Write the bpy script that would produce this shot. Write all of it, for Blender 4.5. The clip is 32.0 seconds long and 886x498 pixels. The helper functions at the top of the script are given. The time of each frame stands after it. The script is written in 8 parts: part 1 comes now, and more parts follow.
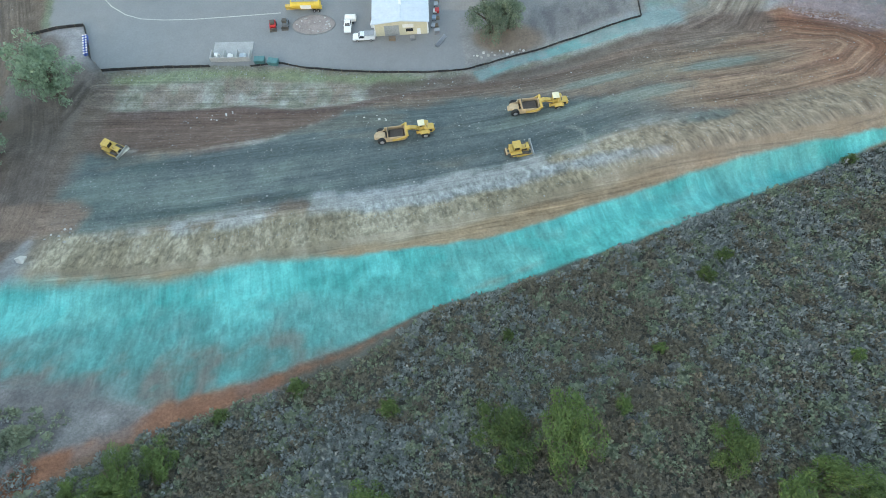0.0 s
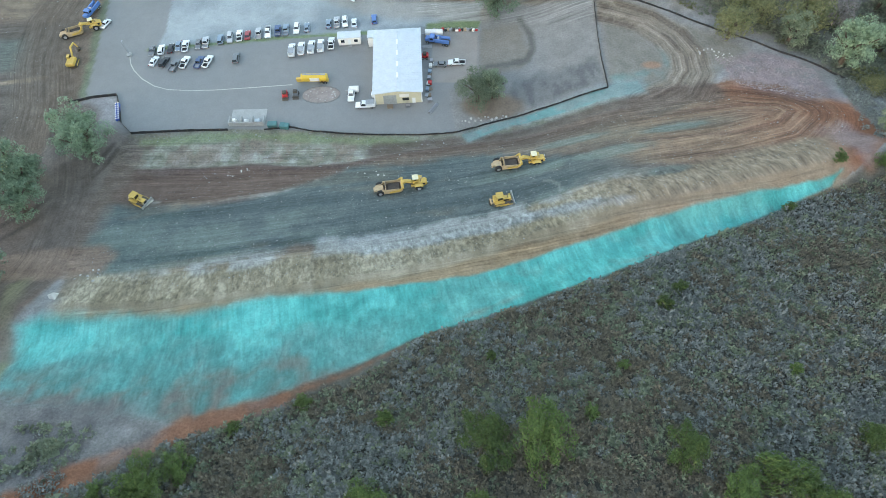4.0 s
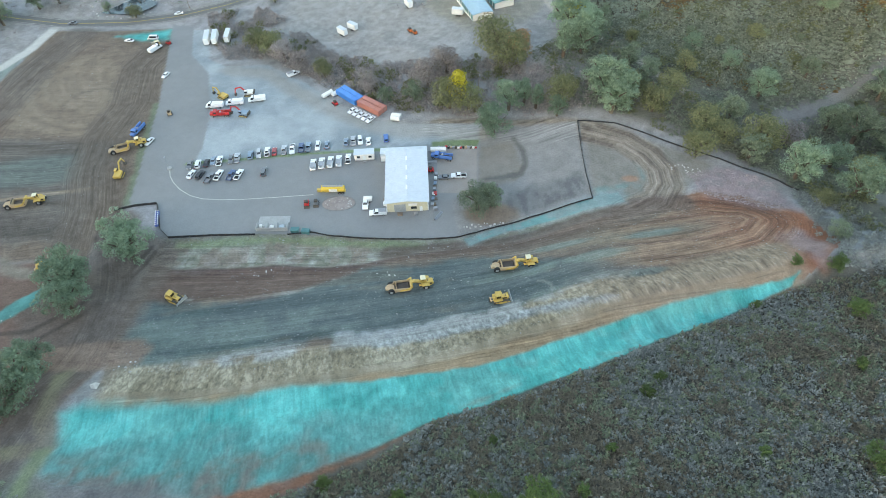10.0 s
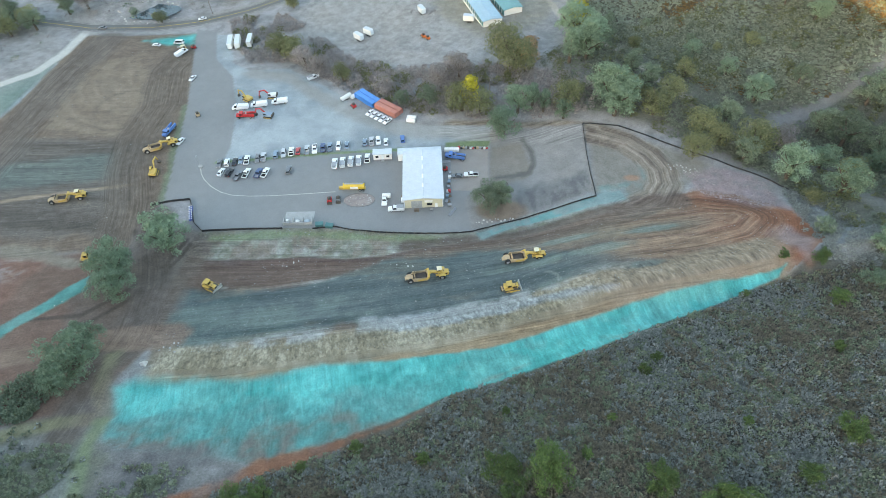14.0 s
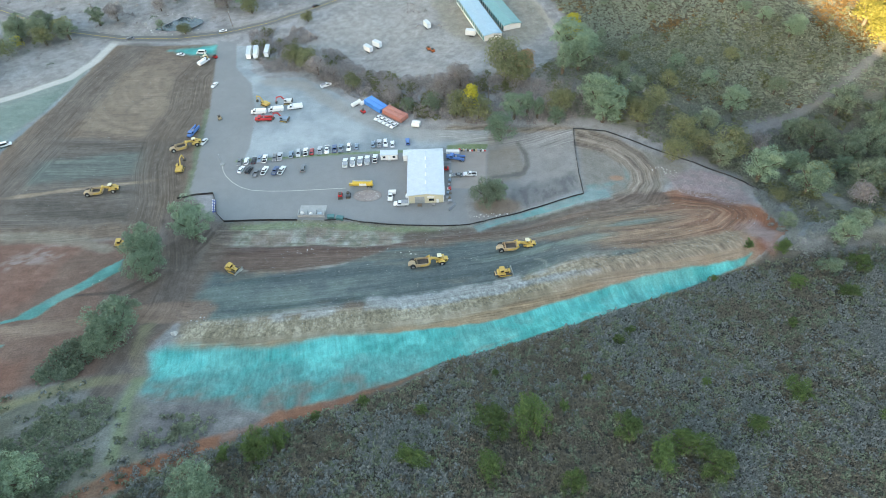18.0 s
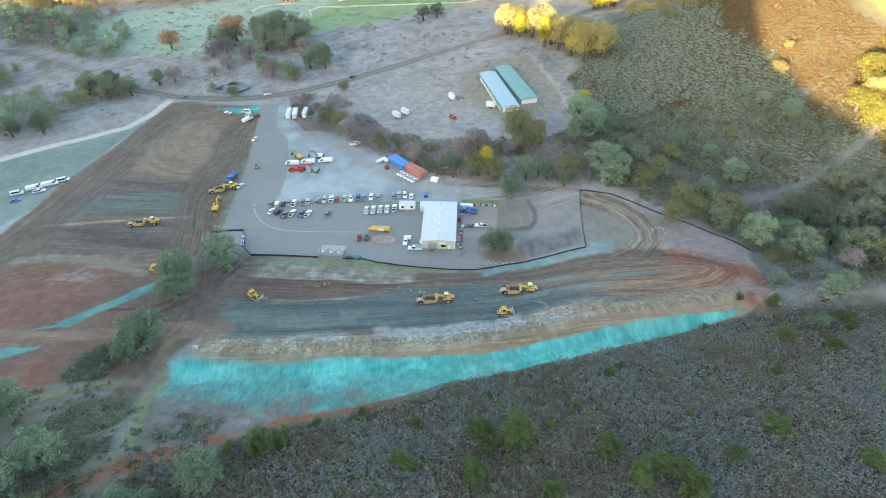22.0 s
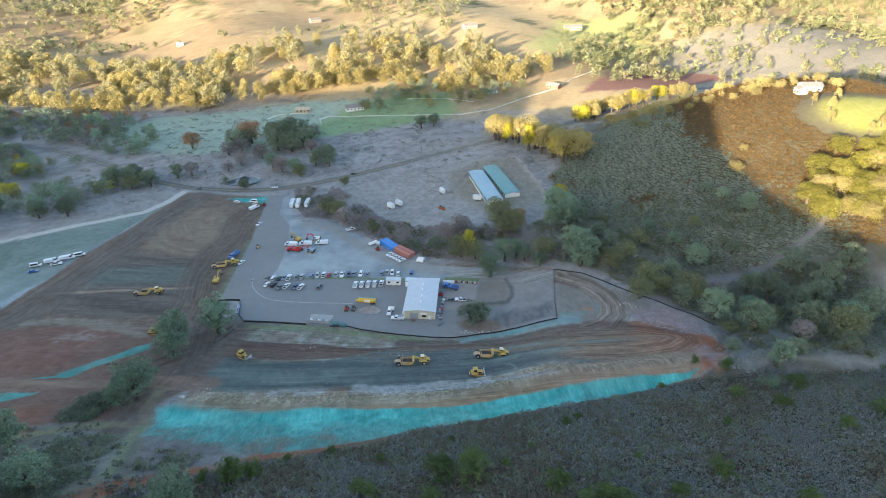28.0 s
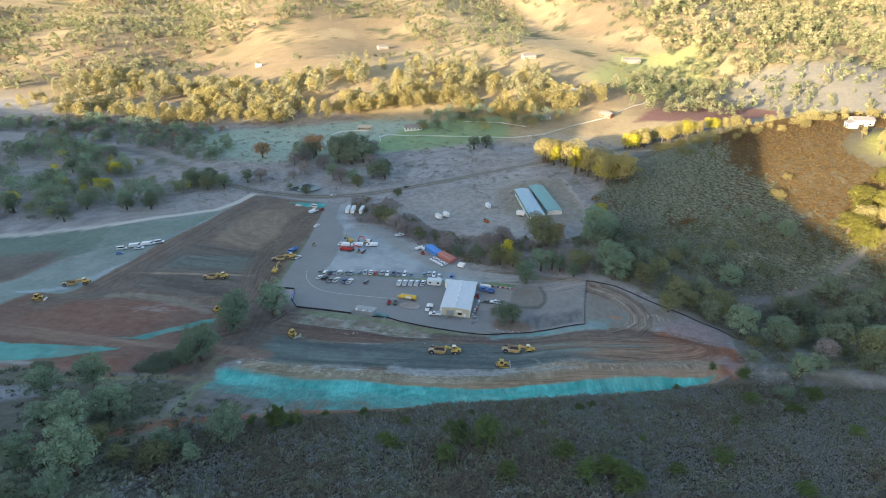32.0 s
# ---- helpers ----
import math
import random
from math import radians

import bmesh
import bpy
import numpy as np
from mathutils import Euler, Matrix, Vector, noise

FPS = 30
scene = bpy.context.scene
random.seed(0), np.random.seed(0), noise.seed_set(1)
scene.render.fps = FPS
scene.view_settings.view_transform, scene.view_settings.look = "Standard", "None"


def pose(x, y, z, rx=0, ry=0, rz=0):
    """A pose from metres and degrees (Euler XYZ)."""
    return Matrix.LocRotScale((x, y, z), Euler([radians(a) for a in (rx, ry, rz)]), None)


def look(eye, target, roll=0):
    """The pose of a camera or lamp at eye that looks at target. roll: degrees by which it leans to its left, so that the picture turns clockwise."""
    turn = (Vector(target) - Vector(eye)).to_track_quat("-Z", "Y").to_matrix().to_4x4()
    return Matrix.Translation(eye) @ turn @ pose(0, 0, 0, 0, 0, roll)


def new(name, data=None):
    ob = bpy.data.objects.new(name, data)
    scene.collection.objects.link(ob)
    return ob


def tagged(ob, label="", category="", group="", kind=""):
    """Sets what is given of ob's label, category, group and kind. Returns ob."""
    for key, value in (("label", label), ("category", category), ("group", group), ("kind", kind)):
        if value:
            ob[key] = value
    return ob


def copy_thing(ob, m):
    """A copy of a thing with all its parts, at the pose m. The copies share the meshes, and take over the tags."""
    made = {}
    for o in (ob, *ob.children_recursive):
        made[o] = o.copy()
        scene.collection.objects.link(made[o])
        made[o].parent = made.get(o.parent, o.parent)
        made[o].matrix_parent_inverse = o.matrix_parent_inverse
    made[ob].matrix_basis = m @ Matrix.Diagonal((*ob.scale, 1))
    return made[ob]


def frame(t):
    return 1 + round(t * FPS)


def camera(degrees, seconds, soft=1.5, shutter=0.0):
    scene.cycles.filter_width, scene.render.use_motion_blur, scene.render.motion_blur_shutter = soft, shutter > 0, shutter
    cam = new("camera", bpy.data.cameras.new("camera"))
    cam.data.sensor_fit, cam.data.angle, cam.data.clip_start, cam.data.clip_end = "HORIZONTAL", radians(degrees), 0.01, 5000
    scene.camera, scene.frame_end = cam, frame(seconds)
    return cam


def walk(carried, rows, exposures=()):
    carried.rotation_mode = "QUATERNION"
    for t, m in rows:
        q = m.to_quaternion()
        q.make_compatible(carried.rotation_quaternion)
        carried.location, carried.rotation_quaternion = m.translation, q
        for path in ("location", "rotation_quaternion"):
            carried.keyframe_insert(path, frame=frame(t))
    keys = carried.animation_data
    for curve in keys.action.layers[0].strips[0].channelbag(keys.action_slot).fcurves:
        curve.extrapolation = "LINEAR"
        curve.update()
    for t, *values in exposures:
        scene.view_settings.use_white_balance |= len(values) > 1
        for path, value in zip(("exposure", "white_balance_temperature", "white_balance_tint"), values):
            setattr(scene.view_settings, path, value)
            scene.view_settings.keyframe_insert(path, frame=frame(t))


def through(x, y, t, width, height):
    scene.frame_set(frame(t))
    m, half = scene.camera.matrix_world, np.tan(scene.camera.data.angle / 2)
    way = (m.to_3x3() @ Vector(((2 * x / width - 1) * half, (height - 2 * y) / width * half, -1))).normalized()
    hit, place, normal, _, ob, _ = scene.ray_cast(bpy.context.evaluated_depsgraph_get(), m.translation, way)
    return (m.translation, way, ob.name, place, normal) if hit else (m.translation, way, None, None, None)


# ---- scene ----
# camera and flight: seconds, eye, heading, pitch, roll
cam = camera(76.55, 32.0, soft=0.7)
ROWS = [
    (0, 5.46, 0.00, 119.18, 7.83, -67.07, 5.16),
    (0.5, 5.71, -1.76, 120.41, 7.49, -66.22, 4.81),
    (1, 5.91, -3.44, 121.65, 7.18, -65.35, 4.46),
    (1.5, 6.14, -4.94, 122.88, 6.86, -64.51, 4.18),
    (2, 6.45, -6.48, 124.10, 6.67, -63.64, 4.03),
    (2.5, 6.80, -7.89, 125.26, 6.47, -62.77, 3.90),
    (3, 7.05, -9.31, 126.50, 6.28, -61.92, 3.75),
    (3.5, 7.31, -10.70, 127.78, 5.99, -61.06, 3.53),
    (5.5, 8.19, -15.23, 132.65, 5.19, -57.55, 2.93),
    (6, 8.39, -16.07, 133.95, 5.02, -56.73, 2.82),
    (6.5, 8.51, -16.59, 135.30, 4.83, -55.93, 2.66),
    (7, 8.67, -16.97, 136.65, 4.75, -55.15, 2.52),
    (7.5, 8.81, -17.42, 137.97, 4.66, -54.32, 2.47),
    (8, 8.83, -17.97, 139.18, 4.59, -53.45, 2.40),
    (8.5, 8.47, -18.60, 140.30, 4.53, -52.53, 2.41),
    (9, 7.91, -19.30, 141.48, 4.47, -51.59, 2.39),
    (9.5, 7.31, -19.91, 142.70, 4.53, -50.81, 2.37),
    (10, 6.75, -20.43, 144.05, 4.73, -50.80, 2.49),
    (10.5, 6.17, -21.07, 145.49, 4.91, -50.86, 2.57),
    (11, 5.66, -21.92, 146.81, 5.01, -50.88, 2.61),
    (11.5, 5.15, -22.98, 148.06, 5.07, -50.90, 2.63),
    (12, 4.73, -24.17, 149.25, 5.13, -50.90, 2.67),
    (12.5, 4.38, -25.59, 150.49, 5.20, -50.88, 2.66),
    (13, 4.10, -27.26, 151.78, 5.23, -50.88, 2.64),
    (13.5, 3.88, -29.08, 152.99, 5.28, -50.92, 2.65),
    (14, 3.84, -31.04, 154.19, 5.32, -50.94, 2.68),
    (14.5, 4.00, -33.00, 155.35, 5.33, -50.94, 2.65),
    (16.5, 5.43, -42.07, 160.20, 5.68, -50.97, 2.55),
    (17, 5.78, -44.62, 161.41, 5.97, -50.82, 2.49),
    (17.5, 6.20, -47.30, 162.64, 5.88, -50.29, 2.37),
    (18, 6.66, -50.05, 163.64, 5.81, -49.53, 2.35),
    (18.5, 7.17, -52.73, 164.24, 5.70, -48.54, 2.25),
    (19, 7.72, -55.41, 164.39, 5.59, -47.54, 2.15),
    (19.5, 8.32, -58.21, 164.21, 5.59, -46.55, 1.97),
    (20, 9.03, -60.86, 164.02, 6.13, -45.57, 1.73),
    (20.5, 9.84, -63.37, 163.96, 7.42, -44.53, 1.37),
    (21, 10.94, -65.70, 163.99, 8.20, -43.51, 1.18),
    (21.5, 12.29, -67.90, 164.08, 8.50, -42.49, 1.10),
    (22, 13.68, -69.99, 164.03, 8.60, -41.46, 1.06),
    (22.5, 15.11, -72.10, 163.88, 8.41, -40.45, 0.96),
    (23, 16.51, -74.15, 163.56, 8.15, -39.41, 0.87),
    (23.5, 17.86, -75.99, 162.96, 7.93, -38.43, 0.80),
    (24, 19.23, -77.65, 162.29, 7.76, -37.46, 0.78),
    (24.5, 20.68, -79.44, 161.83, 7.63, -36.45, 0.72),
    (25, 22.02, -81.33, 161.59, 7.91, -35.46, 0.65),
    (25.5, 23.24, -83.31, 161.54, 8.01, -34.55, 0.58),
    (27.5, 27.73, -91.61, 161.70, 8.59, -31.07, 0.42),
    (28, 28.77, -93.99, 161.67, 9.18, -30.22, 0.39),
    (28.5, 29.72, -96.45, 161.58, 9.35, -29.35, 0.22),
    (29, 30.71, -99.13, 161.53, 9.78, -28.48, 0.13),
    (29.5, 31.85, -101.93, 161.52, 10.37, -27.60, 0.03),
    (30, 33.11, -104.76, 161.49, 11.20, -27.29, -0.10),
    (30.5, 34.64, -107.59, 161.47, 12.45, -27.34, -0.16),
    (31, 36.40, -110.38, 161.30, 13.66, -27.31, -0.11),
    (31.5, 38.27, -113.26, 161.00, 14.61, -27.31, -0.19),
    (32, 40.14, -116.26, 160.70, 15.31, -27.34, -0.25),
]
EXPOSURES = [(0.0, 2.85, 7700, 8), (8.0, 2.8, 7650, 8), (20.0, 2.85, 7500, 8), (25.0, 2.48, 6950, 9.5), (28.0, 2.1, 6500, 10.5), (32.0, 1.94, 6600, 11)]
walk(cam, [(t, pose(x, y, z, 90 + pitch, 0, yaw) @ pose(0, 0, 0, 0, 0, -roll)) for t, x, y, z, yaw, pitch, roll in ROWS], EXPOSURES)

# world, sun
SUN_AZ = Vector((-0.50, -0.866, 0)).normalized()
SUN_EL = radians(9.5)
world = bpy.data.worlds.new("World")
scene.world = world
world.use_nodes = True
wn = world.node_tree.nodes
sky = wn.new("ShaderNodeTexSky")
sky.sky_type = "NISHITA"
sky.sun_disc = False
sky.sun_elevation = SUN_EL
sky.sun_rotation = math.atan2(SUN_AZ.x, SUN_AZ.y)
sky.altitude = 300
sky.air_density, sky.dust_density, sky.ozone_density = 1.0, 1.5, 1.0
wn["Background"].inputs["Strength"].default_value = 0.15
world.node_tree.links.new(sky.outputs[0], wn["Background"].inputs["Color"])
sun = new("sun", bpy.data.lights.new("sun", "SUN"))
sun.data.energy, sun.data.angle, sun.data.color = 5.0, radians(0.6), (1.0, 0.85, 0.61)
sun_way = Vector((SUN_AZ.x * math.cos(SUN_EL), SUN_AZ.y * math.cos(SUN_EL), math.sin(SUN_EL)))
sun.matrix_world = look(sun_way * 1000, (0, 0, 0))


# ---- materials
def material(name, color, rough=0.8, metal=0.0, grain=6.0, amount=0.25, bump=0.0, second=None, random=0.0, spec=0.5, big=0.4):
    """Principled material with noise at two scales, in metres; random varies each object's value."""
    m = bpy.data.materials.new(name)
    m.use_nodes = True
    n, l = m.node_tree.nodes, m.node_tree.links
    b = n["Principled BSDF"]
    b.inputs["Roughness"].default_value, b.inputs["Metallic"].default_value = rough, metal
    b.inputs["Specular IOR Level"].default_value = spec
    co = n.new("ShaderNodeTexCoord")
    fine, wide = n.new("ShaderNodeTexNoise"), n.new("ShaderNodeTexNoise")
    fine.inputs["Scale"].default_value, wide.inputs["Scale"].default_value = grain, big
    fine.inputs["Detail"].default_value, wide.inputs["Detail"].default_value = 5, 3
    add = n.new("ShaderNodeMath")
    add.operation = "ADD"
    for t, k in ((fine, 0), (wide, 1)):
        l.new(co.outputs["Object"], t.inputs["Vector"])
        l.new(t.outputs["Fac"], add.inputs[k])
    ramp = n.new("ShaderNodeMapRange")
    ramp.inputs["From Min"].default_value, ramp.inputs["From Max"].default_value = 0.6, 1.4
    l.new(add.outputs[0], ramp.inputs["Value"])
    mix = n.new("ShaderNodeMix")
    mix.data_type = "RGBA"
    dark = tuple(c * (1 - amount) for c in color)
    light = second or tuple(min(1, c * (1 + amount)) for c in color)
    mix.inputs["A"].default_value, mix.inputs["B"].default_value = (*dark, 1), (*light, 1)
    l.new(ramp.outputs[0], mix.inputs["Factor"])
    out = mix.outputs["Result"]
    if random:
        info, span, hsv = n.new("ShaderNodeObjectInfo"), n.new("ShaderNodeMapRange"), n.new("ShaderNodeHueSaturation")
        span.inputs["To Min"].default_value, span.inputs["To Max"].default_value = 1 - random, 1 + random
        l.new(info.outputs["Random"], span.inputs["Value"])
        l.new(span.outputs[0], hsv.inputs["Value"])
        l.new(out, hsv.inputs["Color"])
        out = hsv.outputs["Color"]
    l.new(out, b.inputs["Base Color"])
    if bump:
        bp = n.new("ShaderNodeBump")
        bp.inputs["Strength"].default_value, bp.inputs["Distance"].default_value = bump, 0.05
        l.new(fine.outputs["Fac"], bp.inputs["Height"])
        l.new(bp.outputs[0], b.inputs["Normal"])
    return m


def leaf_material(name, color, tip, through=0.35, random=0.12):
    """Foliage: each clump its own shade, light passing through."""
    m = bpy.data.materials.new(name)
    m.use_nodes = True
    n, l = m.node_tree.nodes, m.node_tree.links
    b = n["Principled BSDF"]
    b.inputs["Roughness"].default_value = 0.65
    b.inputs["Specular IOR Level"].default_value = 0.25
    geo, info = n.new("ShaderNodeNewGeometry"), n.new("ShaderNodeObjectInfo")
    mix = n.new("ShaderNodeMix")
    mix.data_type = "RGBA"
    mix.inputs["A"].default_value, mix.inputs["B"].default_value = (*color, 1), (*tip, 1)
    l.new(geo.outputs["Random Per Island"], mix.inputs["Factor"])
    span, hsv = n.new("ShaderNodeMapRange"), n.new("ShaderNodeHueSaturation")
    span.inputs["To Min"].default_value, span.inputs["To Max"].default_value = 1 - random * 2, 1 + random * 2
    l.new(info.outputs["Random"], span.inputs["Value"])
    l.new(span.outputs[0], hsv.inputs["Value"])
    l.new(mix.outputs["Result"], hsv.inputs["Color"])
    tr, sh = n.new("ShaderNodeBsdfTranslucent"), n.new("ShaderNodeMixShader")
    l.new(hsv.outputs["Color"], b.inputs["Base Color"])
    l.new(hsv.outputs["Color"], tr.inputs["Color"])
    sh.inputs[0].default_value = through
    l.new(b.outputs[0], sh.inputs[1])
    l.new(tr.outputs[0], sh.inputs[2])
    l.new(sh.outputs[0], n["Material Output"].inputs["Surface"])
    return m


def earth_material():
    """Ground: colour of each soil from the mesh's own attribute, with stones, crumbs and grain on it."""
    m = bpy.data.materials.new("earth")
    m.use_nodes = True
    n, l = m.node_tree.nodes, m.node_tree.links
    b = n["Principled BSDF"]
    b.inputs["Roughness"].default_value = 0.92
    b.inputs["Specular IOR Level"].default_value = 0.2
    att, co = n.new("ShaderNodeAttribute"), n.new("ShaderNodeTexCoord")
    att.attribute_name = "soil"
    grit = n.new("ShaderNodeAttribute")
    grit.attribute_name = "grit"
    last = att.outputs["Color"]
    for scale, low, high in ((0.35, 0.86, 1.15), (1.9, 0.8, 1.22), (6.5, 0.76, 1.27)):
        t, r, mul = n.new("ShaderNodeTexNoise"), n.new("ShaderNodeMapRange"), n.new("ShaderNodeMix")
        t.inputs["Scale"].default_value, t.inputs["Detail"].default_value = scale, 4
        l.new(co.outputs["Object"], t.inputs["Vector"])
        r.inputs["From Min"].default_value, r.inputs["From Max"].default_value = 0.3, 0.7
        r.inputs["To Min"].default_value, r.inputs["To Max"].default_value = low, high
        l.new(t.outputs["Fac"], r.inputs["Value"])
        mul.data_type, mul.blend_type = "RGBA", "MULTIPLY"
        l.new(grit.outputs["Fac"], mul.inputs["Factor"])
        l.new(last, mul.inputs["A"])
        l.new(r.outputs[0], mul.inputs["B"])
        last = mul.outputs["Result"]
    lane = n.new("ShaderNodeAttribute")
    lane.attribute_name = "lane"
    # worn lanes, wheel marks and windrows along the machines' ways; rills down the cut faces
    for name, source, stretch, turn, low, high, dark, light in (
            ("streak", lane.outputs["Vector"], (0.55, 0.022, 1.0), 0, 0.34, 0.66, 0.82, 1.18),
            ("streak", lane.outputs["Vector"], (1.7, 0.05, 1.0), 0, 0.34, 0.66, 0.8, 1.22),
            ("streak", lane.outputs["Vector"], (3.3, 0.17, 1.0), 0, 0.36, 0.64, 0.86, 1.15),
            ("streak", lane.outputs["Vector"], (1.15, 0.013, 2.0), 0, 0.585, 0.66, 1.0, 0.72),
            ("streak", lane.outputs["Vector"], (1.35, 0.016, 3.0), 0, 0.60, 0.68, 1.0, 1.3),
            ("rill", co.outputs["Object"], (1.5, 0.07, 1.0), -17, 0.34, 0.66, 0.72, 1.26),
            ("rill", co.outputs["Object"], (0.8, 0.07, 1.0), -15, 0.38, 0.62, 0.8, 1.18)):
        w, mp, t, r, mul = n.new("ShaderNodeAttribute"), n.new("ShaderNodeMapping"), n.new("ShaderNodeTexNoise"), n.new("ShaderNodeMapRange"), n.new("ShaderNodeMix")
        w.attribute_name = name
        mp.vector_type = "TEXTURE"
        mp.inputs["Location"].default_value = (0, 0, 40 * stretch[2])
        mp.inputs["Rotation"].default_value = (0, 0, radians(-turn))
        mp.inputs["Scale"].default_value = tuple(1 / q for q in stretch)
        l.new(source, mp.inputs["Vector"])
        l.new(mp.outputs[0], t.inputs["Vector"])
        t.inputs["Scale"].default_value, t.inputs["Detail"].default_value = 0.9, 3
        t.inputs["Distortion"].default_value = 0.5 if name == "rill" else 0.15
        r.inputs["From Min"].default_value, r.inputs["From Max"].default_value = low, high
        r.inputs["To Min"].default_value, r.inputs["To Max"].default_value = dark, light
        l.new(t.outputs["Fac"], r.inputs["Value"])
        mul.data_type, mul.blend_type = "RGBA", "MULTIPLY"
        l.new(w.outputs["Fac"], mul.inputs["Factor"])
        l.new(last, mul.inputs["A"])
        l.new(r.outputs[0], mul.inputs["B"])
        last = mul.outputs["Result"]
    l.new(last, b.inputs["Base Color"])
    t, bp = n.new("ShaderNodeTexNoise"), n.new("ShaderNodeBump")
    t.inputs["Scale"].default_value, t.inputs["Detail"].default_value = 1.6, 6
    l.new(co.outputs["Object"], t.inputs["Vector"])
    bp.inputs["Distance"].default_value = 0.35
    l.new(grit.outputs["Fac"], bp.inputs["Strength"])
    l.new(t.outputs["Fac"], bp.inputs["Height"])
    l.new(bp.outputs[0], b.inputs["Normal"])
    return m


EARTH = earth_material()



# ---- terrain
def lerp(x, pts):
    a = np.array(pts, float)
    return np.interp(x, a[:, 0], a[:, 1])


def smooth(x, a, b):
    u = np.clip((x - a) / (b - a), 0, 1)
    return u * u * (3 - 2 * u)


TOE = [(-400, 20), (-120, 30), (-90, 32), (-60, 34), (-34, 39), (-10, 44), (13, 51), (40, 60), (70, 68), (96, 76), (140, 86), (400, 130)]


def ground_z(x, y):
    x, y = np.asarray(x, float), np.asarray(y, float)
    v = y - lerp(x, TOE)
    # cut bank, working pad and the hill to the south
    south = lerp(v, [(-420, 72), (-260, 62), (-180, 54), (-110, 44), (-70, 36.5), (-45, 31), (-24, 23), (-6, 15.6), (-1, 14.9), (3.5, 14.3), (14, 8.7), (22, 7.5), (38, 5.0), (46, 2.2), (54, 0.8), (400, 0.0)])
    east = smooth(x, 20, 130)
    south = np.where(v < 0, 15 + (south - 15) * (1 - 0.42 * east), south)
    west = smooth(-x, 84, 128)
    south = south + west * 2.5 * smooth(v, -20, 0) * (1 - smooth(v, 30, 60)) + 5.5 * smooth(x, 8, 50) * smooth(v, -6, 8) * (1 - smooth(v, 24, 44))
    # falling to the road in the north, then the valley and the far hills
    fall = lerp(y, [(100, 0), (135, -0.3), (200, -4.5), (250, -8), (300, -6), (420, -2), (520, 10), (700, 30), (900, 56), (1200, 92), (1700, 150), (2600, 240), (5000, 420)])
    fall = np.where((y > 100), fall + 9 * smooth(x, -70, 20) * smooth(y, 130, 210) * (1 - smooth(y, 330, 450)) + 4 * smooth(-x, 150, 260) * smooth(y, 120, 180) * (1 - smooth(y, 300, 420)), fall)
    z = south + fall
    z = z + 5.5 * smooth(x, 20, 50) * smooth(v, 30, 50) * (1 - smooth(y, 170, 230))
    # knoll in the north east, ravine in the east
    k = np.hypot((x - 235) / np.where(x < 235, 180, 420), (y - 325) / 165)
    z = z + 58 * (1 - smooth(k, 0.12, 1.15))
    r = np.hypot((x - 150) / 60, (y - 160) / 50)
    z = z - 7 * (1 - smooth(r, 0.1, 1.1))
    # high ridge to the south that keeps the morning sun out of the valley
    z = z + lerp(x, [(-1500, 60), (-911, 60), (-729, 65), (-680, 74), (-620, 84), (-578, 89), (-517, 95), (-449, 95), (-425, 96), (-404, 82), (-380, 70), (-335, 67), (-300, 70), (-280, 84), (-262, 92), (-225, 99), (-196, 103), (-184, 92), (-172, 80), (-154, 71), (-125, 60), (-84, 47), (10, 30), (120, 10)]) * smooth(-y, 110, 255) * (1 - smooth(-y, 275, 420))
    # far relief
    far = smooth(y, 430, 700)
    z = z + far * (16 * np.sin(x / 130 + 0.6 * np.sin(y / 210)) * np.sin(y / 150 + 1.0) + 7 * np.sin(x / 61 + y / 83))
    return z


def value_noise(x, y, size, seed):
    """Smooth noise from 0 to 1, with hills of that size in metres."""
    u, v = x / size, y / size
    i, j = np.floor(u).astype(np.int64), np.floor(v).astype(np.int64)
    fu, fv = u - i, v - j
    fu, fv = fu * fu * (3 - 2 * fu), fv * fv * (3 - 2 * fv)

    def h(a, b):
        k = (a * 374761393 + b * 668265263 + seed * 974634777) & 0xFFFFFFFF
        k = ((k ^ (k >> 13)) * 1274126177) & 0xFFFFFFFF
        return ((k ^ (k >> 16)) & 0xFFFF) / 65535.0
    return (h(i, j) * (1 - fu) + h(i + 1, j) * fu) * (1 - fv) + (h(i, j + 1) * (1 - fu) + h(i + 1, j + 1) * fu) * fv


def fractal(x, y, size, seed, octaves=4):
    s, a, total = 0, 1.0, 0.0
    for k in range(octaves):
        s = s + a * value_noise(x, y, size / 2 ** k, seed + k * 17)
        total += a
        a *= 0.55
    return s / total


def path_distance(x, y, pts):
    """Distance from a line of points, and the side on which it lies (left of the way: plus)."""
    best, side = np.full(np.shape(x), 1e9), np.zeros(np.shape(x))
    for (ax, ay), (bx, by) in zip(pts, pts[1:]):
        dx, dy = bx - ax, by - ay
        t = np.clip(((x - ax) * dx + (y - ay) * dy) / (dx * dx + dy * dy), 0, 1)
        d = np.hypot(x - ax - t * dx, y - ay - t * dy)
        near = d < best
        best = np.where(near, d, best)
        side = np.where(near, np.sign(dx * (y - ay) - dy * (x - ax)), side)
    return best, side


def area_distance(x, y, poly):
    """Distance into an outline (minus: outside)."""
    inside = np.zeros(np.shape(x), bool)
    for (ax, ay), (bx, by) in zip(poly, poly[1:] + poly[:1]):
        cross = (ay > y) != (by > y)
        with np.errstate(divide="ignore", invalid="ignore"):
            xi = ax + (y - ay) * (bx - ax) / (by - ay if by != ay else 1e-9)
        inside ^= cross & (x < xi)
    d, _ = path_distance(x, y, poly + poly[:1])
    return np.where(inside, d, -d)


